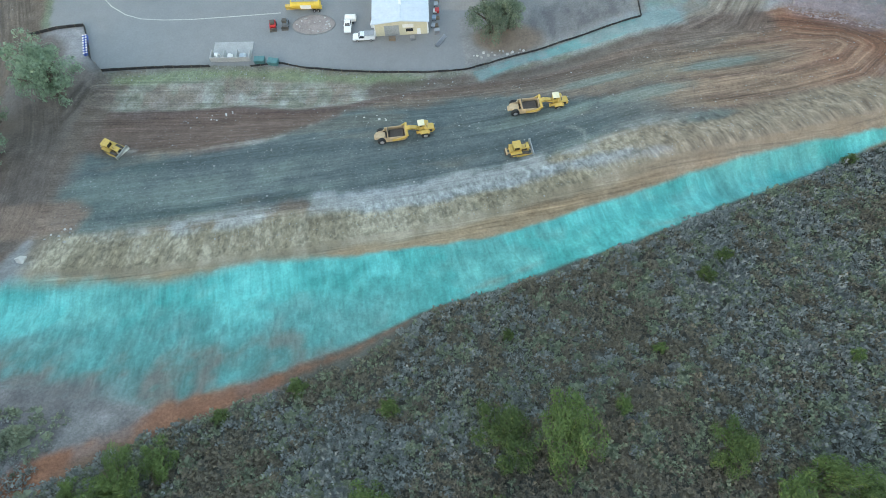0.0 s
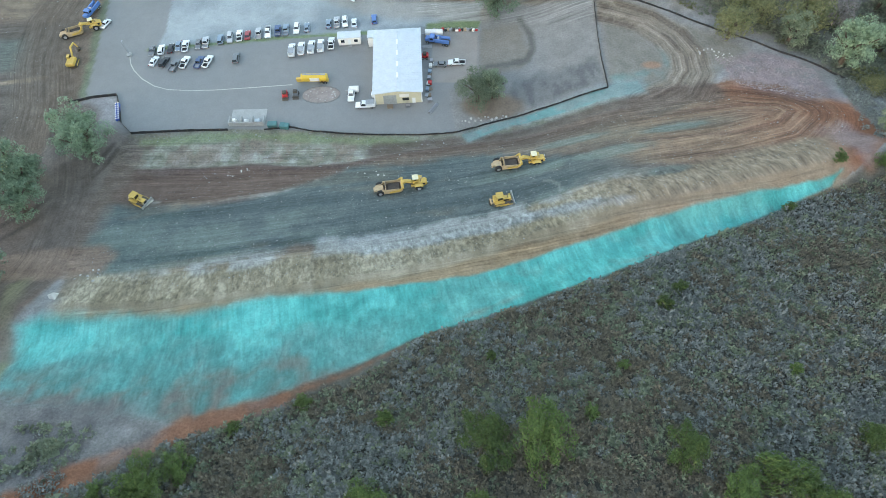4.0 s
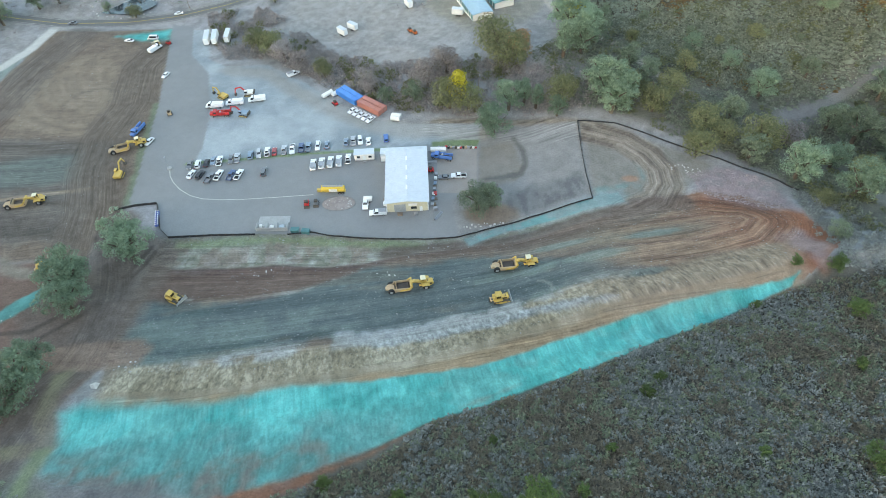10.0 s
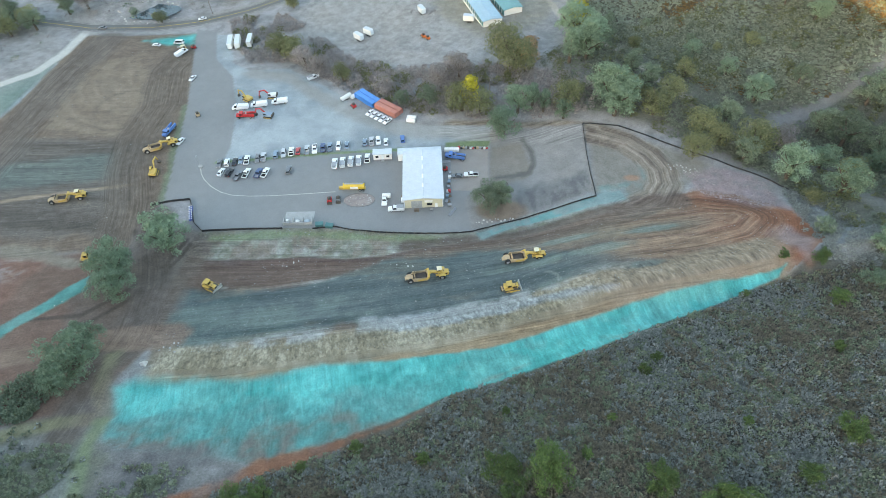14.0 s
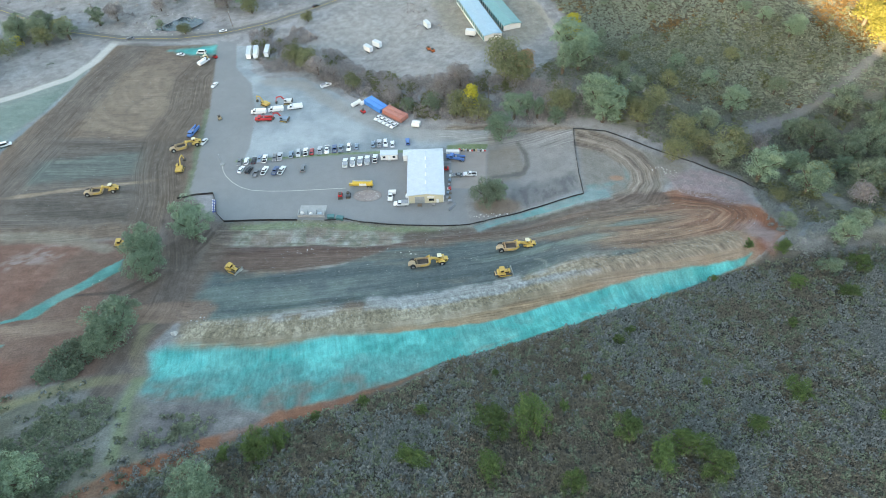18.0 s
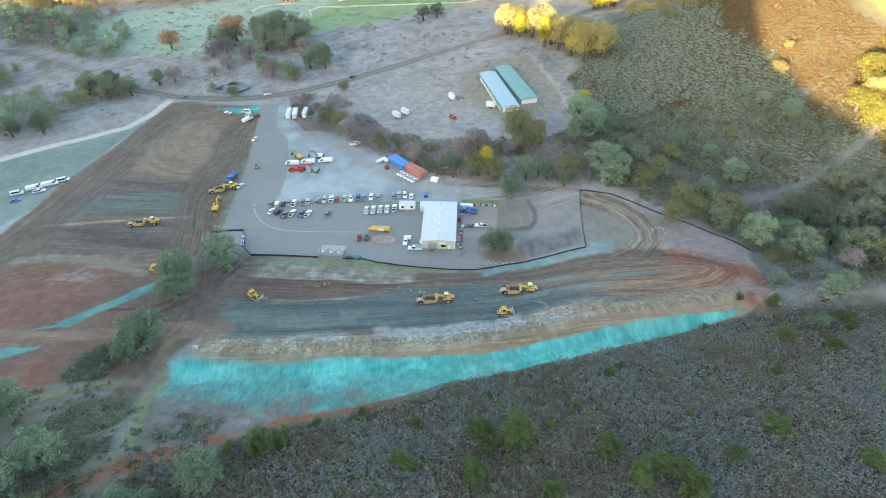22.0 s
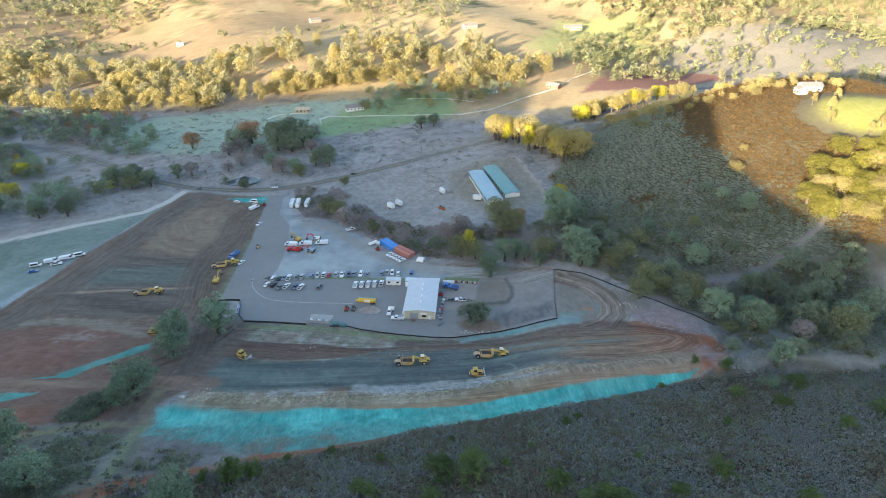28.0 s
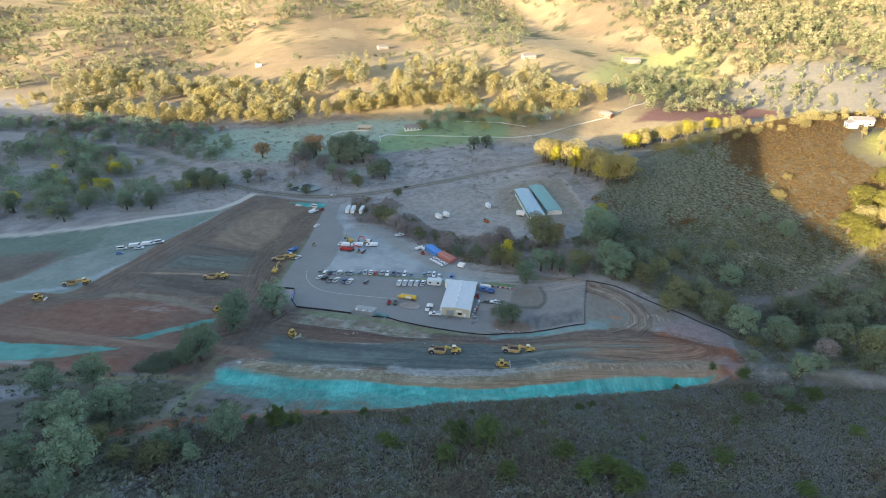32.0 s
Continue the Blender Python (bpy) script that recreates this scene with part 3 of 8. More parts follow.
    lay(edge(1.0 - path_distance(x, y, [(-90, 84), (-74, 84.5), (-57, 86.5), (-41, 85.5), (-28, 87), (-18, 90.5), (-6, 92.5), (10, 95.5)])[0], 0.8, 1.0) * 0.8, (0.095, 0.062, 0.055))
    lay(edge(path_distance(x, y, [(-92, 95), (-60, 98.5), (-30, 97.5), (-10, 97)])[0] * -1 + 1.6, 1.2, 1.2) * 0.55, (0.14, 0.20, 0.085))
    # tracks
    lay(edge(area_distance(x, y, [(-126, 62), (-120, 86), (-104, 101), (-97, 99), (-90, 92), (-91, 60), (-95, 42), (-110, 34)]), 3, 2.5) * 0.85, tone((0.10, 0.078, 0.066), (0.165, 0.13, 0.108), 0.5 * n2 + 0.5 * n3))
    for rut in ([(-122, 98), (-112, 84), (-104, 68), (-99, 50), (-97, 38)], [(-119.5, 98), (-109.5, 84), (-101.5, 68), (-96.5, 50)], [(-101, 94), (-105, 80), (-110, 66), (-118, 56), (-135, 53)], [(-99, 92), (-102.5, 78), (-107, 63), (-115, 52.5)]):
        lay(smooth(0.75 - path_distance(x, y, rut)[0] + 0.7 * (n2 - 0.5), -0.45, 0.45) * 0.7, (0.058, 0.048, 0.043))
    away, side = path_distance(x, y, TRACK_EAST)
    lay(edge(area_distance(x, y, [(47, 153), (62, 150), (80, 141), (92, 133), (84, 126), (78, 118), (66, 112), (50, 109), (47, 116)]), 2, 1.5), tone((0.16, 0.15, 0.13), (0.235, 0.22, 0.195), n2), 0.7)
    lay(edge(area_distance(x, y, [(48, 112), (49, 120), (62, 124), (66, 134), (69, 130), (67, 118), (58, 112)]), 1.5, 2) * 0.5 * smooth(n2, 0.35, 0.6), (0.09, 0.24, 0.23))
    lay(1 - smooth(np.hypot((x - 61) / 3.4, (y - 125) / 1.8) + 0.5 * (n3 - 0.5), 0.6, 1.1), (0.27, 0.17, 0.12))
    ruts = smooth(fractal(away * side * 2.4, 40 * n1 + (x + y) * 0.06, 3.0, 47), 0.3, 0.7)
    lay(edge(6.0 - away, 1.5, 1.2), tone((0.125, 0.098, 0.076), (0.225, 0.19, 0.155), ruts), 0.8)
    lay(edge(4.0 - path_distance(x, y, [(76, 112), (66, 112), (54, 107), (38, 102), (20, 98), (0, 94.5), (-20, 93)])[0], 1.5, 1.2) * 0.8, tone((0.072, 0.052, 0.044), (0.135, 0.10, 0.08), flow), 0.85)
    lay(edge(6 - path_distance(x, y, TRACK_WEST)[0], 2.5, 2) * 0.9, tone((0.082, 0.066, 0.058), (0.142, 0.115, 0.098), n3), 0.8)
    lay(edge(4.5 - path_distance(x, y, WEST_WAY)[0], 1.5, 1.5) * 0.85, tone((0.165, 0.108, 0.08), (0.255, 0.18, 0.14), fractal(x * 0.2, y * 1.6, 8, 71)))
    lay(edge(2.0 - path_distance(x, y, [(18, 322), (30, 293), (45, 250), (57, 228), (68, 212), (81, 184), (92, 170)])[0], 0.8, 0.8), tone((0.31, 0.28, 0.24), (0.40, 0.37, 0.325), n3), 0.6)
    lay(edge(2.2 - path_distance(x, y, KNOLL_TRAIL)[0], 1.2, 1.4) * 0.8, tone((0.145, 0.14, 0.13), (0.205, 0.197, 0.185), n3), 0.6)
    lay(1 - smooth(np.hypot((x - 136) / 13, (y - 167) / 6) + 0.5 * (n2 - 0.5), 0.6, 1.1), tone((0.135, 0.132, 0.128), (0.195, 0.19, 0.186), n3), 0.6)
    # lots
    lay(edge(area_distance(x, y, EAST_LOT), 1, 1), tone((0.18, 0.175, 0.168), (0.255, 0.25, 0.24), n2), 0.6)
    lay(edge(area_distance(x, y, [(8, 124), (8, 148), (22, 150), (25, 136), (22, 128)]), 2, 2) * 0.7, tone((0.17, 0.145, 0.115), (0.22, 0.19, 0.155), n2))
    lay(edge(0.9 - path_distance(x, y, [(22, 152), (25, 145), (26, 138), (24, 132), (10, 129.5)])[0], 0.8, 1.2) * 0.75, (0.10, 0.095, 0.085))
    lay(smooth(fractal(x * 1.7 + y * 0.4, y * 0.35, 4, 59), 0.48, 0.6) * edge(area_distance(x, y, [(14, 109), (20, 122), (34, 124), (44, 130), (46, 118), (26, 112)]), 2, 1.5) * 0.7, (0.085, 0.088, 0.088))
    lay(edge(area_distance(x, y, [(16, 113), (20, 124), (44, 128), (45, 117), (24, 112)]), 2.5, 3) * 0.6, (0.115, 0.12, 0.125))
    lay(edge(area_distance(x, y, GRAVEL), 0.8, 0.8), tone((0.22, 0.25, 0.262), (0.32, 0.35, 0.36), smooth(n2 * 0.6 + n1 * 0.4, 0.3, 0.7)), 0.45)
    lay(edge(4.5 - path_distance(x, y, [(-108, 206), (-90, 203), (-66, 182), (-34, 160), (8, 154)])[0], 2.5, 2) * 0.55, (0.26, 0.235, 0.20))
    lay(edge(area_distance(x, y, [(-60, 240), (-110, 225), (-85, 300), (10, 330), (30, 290), (0, 225)]), 8, 8) * 0.7, tone((0.20, 0.19, 0.175), (0.31, 0.30, 0.285), n3))
    lay(edge(area_distance(x, y, [(-30, 296), (-4, 318), (18, 318), (44, 262), (30, 236), (5, 228), (-18, 256)]), 4, 4) * 0.7, tone((0.16, 0.145, 0.11), (0.235, 0.215, 0.165), n3))
    lay(edge(area_distance(x, y, [(-84, 14), (-60, 11), (-46, 9.5), (-30, 15.5), (-26, 13.5), (-44, 6), (-60, -3), (-72, -6)]), 1.5, 2) * 0.9, tone((0.105, 0.102, 0.10), (0.205, 0.197, 0.197), n3), 0.9)
    # seeded slopes
    def seeded(poly, bare=0.3, w=1.0):
        patch = fractal(x, y, 14, 81)
        d = edge(area_distance(x, y, poly), lerp(x, [(-96, 2.8), (-40, 1.6), (-10, 0.5)]) * w if w > 0.9 else w, lerp(x, [(-96, 2.0), (-20, 0.5)]) if w > 0.9 else 0.8)
        thin = 1 - bare * smooth(patch + 0.35 * (n3 - 0.5), 0.48, 0.62)
        lay(d, tone((0.034, 0.24, 0.222), (0.086, 0.385, 0.355), smooth(0.2 * n3 + 0.5 * fractal(x, y, 9, 85) + 0.3 * fractal(x * 1.6 + y * 0.5, y * 0.4, 5, 87), 0.28, 0.72)), 0.5)
        lay(d * (1 - thin), tone((0.15, 0.21, 0.20), (0.21, 0.20, 0.175), n3))
    seeded(TURQUOISE, 0.18)
    lay(edge(area_distance(x, y, TURQUOISE), 0.5, 0.5) * smooth(-v + (n2 - 0.5) * 6, 4, 13) * (1 - smooth(x, -22, 12)) * 0.75, tone((0.05, 0.165, 0.16), (0.105, 0.25, 0.24), n3))
    lay(edge(area_distance(x, y, TURQUOISE), 0.5, 0.5) * smooth(fractal(x, y, 13, 95), 0.55, 0.68) * (1 - smooth(-v, 10, 18)) * 0.6, tone((0.075, 0.39, 0.37), (0.13, 0.46, 0.435), n3))
    low = smooth(-v + (n2 - 0.5) * 8, 10, 20) * (area_distance(x, y, TURQUOISE) > -1) * (1 - smooth(x, -34, 0))
    lay(low * smooth(fractal(x, y, 9, 91), 0.34, 0.56) * 0.8, tone((0.07, 0.16, 0.15), (0.14, 0.102, 0.088), smooth(0.6 * n2 + 0.4 * n3, 0.36, 0.6)))
    lay(smooth(-v + (n2 - 0.5) * 5, 17, 23) * (area_distance(x, y, TURQUOISE) > -3) * (1 - smooth(x, -60, -44)) * 0.8, tone((0.095, 0.098, 0.098), (0.17, 0.158, 0.155), n3))
    seeded([(-150, 37.5), (-144.4, 45), (-139.5, 52), (-133.7, 59), (-129.7, 67), (-127, 75), (-122.5, 67), (-126.6, 60.5), (-135.9, 50.5), (-140, 42)], 0.3, 0.6)
    seeded([(-260, 8), (-186, 18), (-164, 23.5), (-138, 29), (-148, 21), (-168, 5), (-200, -6), (-260, -20)], 0.4, 0.6)
    lay(smooth(-x, 118, 126) * (y < 80) * (y > -30) * smooth(col[..., 1] - col[..., 0], 0.05, 0.15) * 0.38, (0.12, 0.13, 0.11))
    seeded([(4, 100), (19, 107), (37, 113), (56, 118), (57, 113), (39, 108), (19, 104), (6, 97)], 0.7)
    lay(edge(area_distance(x, y, [(3, 102), (19, 109), (37, 115), (58, 120), (58, 112), (39, 107), (19, 103), (6, 96)]), 1, 1) * 0.5, tone((0.17, 0.21, 0.215), (0.26, 0.30, 0.305), n3))
    seeded([(-178, 238), (-153, 246), (-150, 236), (-164, 233)], 0.05)
    lay(edge(2.2 - path_distance(x, y, [(-99.7, 41), (-96, 30), (-90, 20.8), (-93, 20.2), (-110, 16), (-122, 7.3), (-134, 0)])[0], 1.2, 1.2) * 0.8, tone((0.16, 0.13, 0.10), (0.20, 0.185, 0.11), smooth(-x, 92, 104)))
    lay(edge(1.9 - path_distance(x, y, [(-90, 19), (-89, 12), (-85.4, 3), (-81, -6)])[0], 1.2, 1.2) * 0.85, tone((0.12, 0.15, 0.085), (0.18, 0.205, 0.125), n3))
    lay(edge(area_distance(x, y, [(-113, -1), (-111, 10), (-101, 15), (-95, 10), (-101, 3), (-108, -3)]), 2, 2.5) * 0.75, tone((0.12, 0.12, 0.112), (0.20, 0.197, 0.188), n3))
    lay(edge(area_distance(x, y, [(-91, 2), (-92, 8), (-91.5, 14), (-89, 8), (-85, 0), (-82, -6), (-86, -8)]), 1.5, 2) * 0.75, tone((0.13, 0.135, 0.125), (0.21, 0.215, 0.20), n3))
    lay(edge(area_distance(x, y, [(-80, -3), (-81, 7), (-73, 11), (-62, 10), (-60, 5), (-63, 1), (-71, -4)]), 1.5, 2) * 0.8, tone((0.085, 0.082, 0.084), (0.165, 0.152, 0.15), n3))
    lay(1 - smooth(np.hypot((x - 13) / 10, (y - 112) / 6) + 0.4 * (n2 - 0.5), 0.7, 1.1), tone((0.15, 0.115, 0.088), (0.21, 0.165, 0.13), n3))
    lay(edge(lerp(x, [(-60, 2.8), (-30, 1.7), (-14, 0.0), (80, -0.5)]) - path_distance(x, y, RED_TRAIL)[0], 1.0, 1.2) * lerp(x, [(-70, 0.95), (-14, 0.85), (2, 0.4)]) * (0.45 + 0.55 * smooth(n2 + 0.3 * n3, 0.4, 0.75)), tone((0.155, 0.062, 0.036), (0.235, 0.105, 0.06), n3), 0.9)
    # verges and pavements
    lay(edge(1.5 - path_distance(x, y, [(-132, 176), (-121, 130), (-118, 114)])[0], 1, 1) * 0.8, (0.13, 0.155, 0.10))
    lay(edge(area_distance(x, y, ASPHALT), 0.25, 0.15), tone((0.185, 0.187, 0.185), (0.245, 0.246, 0.243), n1 * 0.6 + n2 * 0.4), 0.22)
    lay(edge(area_distance(x, y, [(-6, 122), (8, 122.6), (8, 146), (-8, 147)]), 0.2, 0.1), tone((0.245, 0.22, 0.198), (0.30, 0.272, 0.248), n2), 0.3)
    lay(edge(area_distance(x, y, [(-10, 147.4), (8, 147), (9, 151.5), (-10, 150.5)]), 0.5, 0.5), tone((0.12, 0.16, 0.08), (0.18, 0.22, 0.12), n3), 0.8)
    lay(edge(0.9 - path_distance(x, y, MEDIAN)[0], 0.4, 0.4), tone((0.13, 0.19, 0.09), (0.20, 0.24, 0.14), n3), 0.8)
    lay(smooth(2.4 - path_distance(x, y, DRIVE)[0], -0.8, 0.8), (0.43, 0.41, 0.375), 0.4)
    lay(smooth(6.5 - path_distance(x, y, ROAD)[0] + (n2 - 0.5) * 3, -1.5, 1.5) * 0.6, (0.24, 0.23, 0.215))
    lay(smooth(3.9 - path_distance(x, y, ROAD)[0], -0.2, 0.2), tone((0.13, 0.128, 0.125), (0.165, 0.16, 0.155), n2), 0.2)
    streaks = np.clip(np.maximum(0.85 * edge(area_distance(x, y, PAD), 1.5) * smooth(v, 13, 15), np.maximum(np.maximum(lerp(y, [(145, 0.62), (160, 0.3)]), 0.66 * smooth(12 - np.minimum(path_distance(x, y, LOT_WAY)[0], path_distance(x, y, LOT_BANK)[0]), 0, 4)) * edge(area_distance(x, y, WEST_LOT), 1.5), np.maximum(np.maximum(0.2 * edge(area_distance(x, y, WEST_RED), 2), 0.5 * edge(5.5 - np.minimum(path_distance(x, y, WEST_WAY)[0], path_distance(x, y, TRACK_WEST)[0]), 1.5) * (x < -90)), 0.8 * edge(6.5 - path_distance(x, y, TRACK_EAST)[0], 1.5) * (y > 108)))), 0, 1)
    streaks = np.maximum(streaks * (1 - 0.35 * dark) * np.clip(0.35 + 1.2 * fractal(x, y, 22, 113, 3), 0, 1.1), 0.8 * smooth(-area_distance(x, y, TURQUOISE), 0.2, 1.0) * smooth(v, -4, -3) * (1 - smooth(v, 1.5, 3)) * smooth(x, -88, -80) * (1 - smooth(x, 92, 100)))
    rills = np.clip(np.maximum(smooth(v, 2.5, 4.5) * (1 - smooth(v, 13, 16)) * smooth(x, -92, -84) * (1 - smooth(x, 90, 102)), 0.42 * edge(area_distance(x, y, TURQUOISE), 1)), 0, 1)
    flatten = area_distance(x, y, ASPHALT) > 0
    return np.clip(col, 0.01, 0.9), np.clip(grit, 0, 1), np.where(flatten, 0, streaks), np.where(flatten, 0, rills)


LOOP = [(-112, 51), (-60, 59), (-20, 67), (20, 76), (50, 83.5), (75, 89), (90, 94), (96.5, 100.5), (93, 107), (82, 110), (64, 107), (46, 103), (20, 97.5), (0, 94), (-40, 92), (-96, 90)]


def lanes(x, y):
    """Metres across and along the machines' ways: round the pad, up the east track, up and down the west lot."""
    def ways(pts):
        best, along, side, run = np.full(np.shape(x), 1e9), np.zeros(np.shape(x)), np.ones(np.shape(x)), 0.0
        for (ax, ay), (bx, by) in zip(pts, pts[1:]):
            dx, dy = bx - ax, by - ay
            size = math.hypot(dx, dy)
            t = np.clip(((x - ax) * dx + (y - ay) * dy) / size ** 2, 0, 1)
            d = np.hypot(x - ax - t * dx, y - ay - t * dy)
            near = d < best
            best = np.where(near, d, best)
            along = np.where(near, run + t * size, along)
            side = np.where(near, np.sign(dx * (y - ay) - dy * (x - ax)), side)
            run += size
        return best * side, along
    across, along = ways(LOOP)
    east = ways(TRACK_EAST)
    up = (np.abs(east[0]) < 9) & (x > 46) & (y > 110)
    across, along = np.where(up, east[0] + 60, across), np.where(up, east[1], along)
    west = x < -112
    bow = 5 * np.sin(x / 31)
    across, along = np.where(west, y - 0.2 * x + bow + 300, across), np.where(west, x, along)
    for start, pts, reach in ((500, LOT_WAY, 12), (700, LOT_BANK, 13), (900, WEST_WAY, 7), (1100, TRACK_WEST, 6)):
        d, run = ways(pts)
        near = (np.abs(d) < reach) & (x < (-112 if start < 900 else -90))
        across, along = np.where(near, d + start, across), np.where(near, run, along)
    return np.stack([across, along, np.zeros(np.shape(x))], -1)


def relief(x, y):
    """Small lumps, furrows and rills on top of the broad terrain."""
    v = y - lerp(x, TOE)
    rough = smooth(-v, -12, 0) * 0.25 + 0.08
    flat = np.maximum(smooth(area_distance(x, y, ASPHALT), -2, 0), smooth(area_distance(x, y, GRAVEL), -2, 0))
    rill = (fractal(x * 1.9 + y * 0.55, y * 0.3, 5, 7, 3) - 0.5) * smooth(v, 2.5, 5) * (1 - smooth(v, 12, 16)) * 0.5 + (fractal(x * 2.5, y * 0.6, 5, 9, 3) - 0.5) * smooth(-v, 0, 3) * (1 - smooth(-v, 22, 26)) * 0.35
    berm = 0.55 * np.exp(-(path_distance(x, y, [(-90, 84), (-74, 84.5), (-57, 86.5), (-41, 85.5), (-28, 87), (-18, 90.5), (-6, 92.5), (10, 95.5), (28, 99.5), (50, 105.5)])[0] / 1.1) ** 2) * (0.5 + fractal(x, y, 3, 21))
    berm = berm + 0.5 * np.exp(-((v - 3.2 - 2 * (fractal(x, y, 18, 23) - 0.5)) / 0.8) ** 2) * smooth(x, -86, -80) * (1 - smooth(x, 84, 92)) * fractal(x, y, 4, 27)
    return ((fractal(x, y, 7, 5) - 0.5) * rough * 3 + rill) * (1 - flat) + berm


def sheet(name, xs, ys, keep, material_, lower=None):
    gx, gy = np.meshgrid(xs, ys)
    gz = ground_z(gx, gy) + relief(gx, gy)
    if lower is not None:
        gz = gz - lower(gx, gy)
    col, grit, streaks, rills = soil(gx, gy)
    lane = lanes(gx, gy)
    w = len(xs)
    i, j = np.meshgrid(np.arange(len(xs) - 1), np.arange(len(ys) - 1))
    a = (j * w + i).ravel()
    quads = np.stack([a, a + 1, a + 1 + w, a + w], 1)
    mid = (xs[:-1, None] + xs[1:, None]).T / 2 + 0 * ys[:-1, None], (ys[:-1, None] + ys[1:, None]) / 2 + 0 * xs[None, :-1]
    made = {}
    for label, part_mask in keep(mid[0], mid[1]).items():
        q = quads[part_mask.ravel()]
        if not len(q):
            continue
        used, inv = np.unique(q, return_inverse=True)
        me = bpy.data.meshes.new(label)
        me.vertices.add(len(used))
        co = np.stack([gx.ravel()[used], gy.ravel()[used], gz.ravel()[used]], 1).astype(np.float32)
        me.vertices.foreach_set("co", co.ravel())
        me.loops.add(len(q) * 4)
        me.loops.foreach_set("vertex_index", inv.ravel().astype(np.int32))
        me.polygons.add(len(q))
        me.polygons.foreach_set("loop_start", np.arange(0, len(q) * 4, 4, dtype=np.int32))
        me.polygons.foreach_set("use_smooth", np.ones(len(q), bool))
        c = me.attributes.new("soil", "FLOAT_COLOR", "POINT")
        c.data.foreach_set("color", np.concatenate([col.reshape(-1, 3)[used], np.ones((len(used), 1))], 1).astype(np.float32).ravel())
        g = me.attributes.new("grit", "FLOAT", "POINT")
        g.data.foreach_set("value", grit.ravel()[used].astype(np.float32))
        for key, field in (("streak", streaks), ("rill", rills)):
            me.attributes.new(key, "FLOAT", "POINT").data.foreach_set("value", field.ravel()[used].astype(np.float32))
        me.attributes.new("lane", "FLOAT_VECTOR", "POINT").data.foreach_set("vector", lane.reshape(-1, 3)[used].astype(np.float32).ravel())
        me.update()
        me.validate()
        me.materials.append(material_)
        made[label] = new(label, me)
    return made


X0, X1, Y0, Y1 = -262.0, 186.0, -100.0, 336.0
STEP = 0.62


def spaced(lo, a, b, hi):
    """Grid lines, closer together between a and b."""
    return np.concatenate([np.linspace(lo, a, round((a - lo) / 0.95), endpoint=False), np.linspace(a, b, round((b - a) / STEP), endpoint=False), np.linspace(b, hi, round((hi - b) / 0.95) + 1)])


def site_split(x, y):
    names = {}
    asphalt = area_distance(x, y, ASPHALT) > 0
    gravel = (area_distance(x, y, GRAVEL) > 0) & ~asphalt
    seed = (area_distance(x, y, TURQUOISE) > 0)
    pad = (area_distance(x, y, PAD) > 0) & ~seed & ~asphalt
    road = (path_distance(x, y, ROAD)[0] < 3.9) & ~asphalt
    lot = (area_distance(x, y, WEST_LOT) > 0) & ~asphalt & ~road
    rest = ~(asphalt | gravel | seed | pad | road | lot)
    return {"ground": rest, "pavement": asphalt, "gravel_yard": gravel, "seeded_slope": seed, "graded_pad": pad, "road": road, "dirt_lot": lot}


LABELS = {
    "ground": "bare and grassy ground of the hills and valley",
    "pavement": "grey worn asphalt of the equipment yard",
    "gravel_yard": "pale bluish gravel of the parking yard",
    "seeded_slope": "bank sprayed with turquoise seeding mulch",
    "graded_pad": "dark streaked earth of the graded working pad",
    "road": "grey two-lane asphalt country road",
    "dirt_lot": "brown graded dirt lot with tyre tracks",
}
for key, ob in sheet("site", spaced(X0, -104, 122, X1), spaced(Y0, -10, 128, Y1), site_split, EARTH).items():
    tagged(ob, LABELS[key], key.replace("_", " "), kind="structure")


def stretched(lo, hi, a, b):
    """Lines close together between a and b, further and further apart outside."""
    out = list(np.arange(a, b + 0.1, 5.0))
    step, q = 5.0, b
    while q < hi:
        step = min(step * 1.035, 60)
        q += step
        out.append(q)
    step, q = 5.0, a
    while q > lo:
        step = min(step * 1.06, 80)
        q -= step
        out.insert(0, q)
    return np.array(out)


def outer_split(x, y):
    inside = (x > X0 + 8) & (x < X1 - 8) & (y > Y0 + 8) & (y < Y1 - 8)
    return {"ground": ~inside}


def under(x, y):
    d = np.minimum(np.minimum(x - X0, X1 - x), np.minimum(y - Y0, Y1 - y))
    return np.where(d > 0.5, 0.6, 0.0)


for key, ob in sheet("far", stretched(-2600, 2600, -420, 420), stretched(-1500, 4400, -200, 700), outer_split, EARTH, under).items():
    tagged(ob, "dry golden grass hills and valley floor in the distance", "ground", kind="structure")


# ---- kit
def top_z(x, y):
    return float(ground_z(x, y) + relief(np.array([x]), np.array([y]))[0])


def mesh_of(name, verts, faces, mats, smooth_faces=False):
    me = bpy.data.meshes.new(name)
    me.from_pydata(verts, [], faces)
    for m in mats if isinstance(mats, (list, tuple)) else [mats]:
        me.materials.append(m)
    if smooth_faces:
        me.polygons.foreach_set("use_smooth", [True] * len(me.polygons))
    me.update()
    return me


def quads_mesh(name, co, mat):
    """A mesh of loose quads: co is n x 4 x 3."""
    n = len(co)
    me = bpy.data.meshes.new(name)
    me.vertices.add(n * 4)
    me.vertices.foreach_set("co", co.astype(np.float32).ravel())
    me.loops.add(n * 4)
    me.loops.foreach_set("vertex_index", np.arange(n * 4, dtype=np.int32))
    me.polygons.add(n)
    me.polygons.foreach_set("loop_start", np.arange(0, n * 4, 4, dtype=np.int32))
    me.update()
    me.validate()
    me.materials.append(mat)
    return me


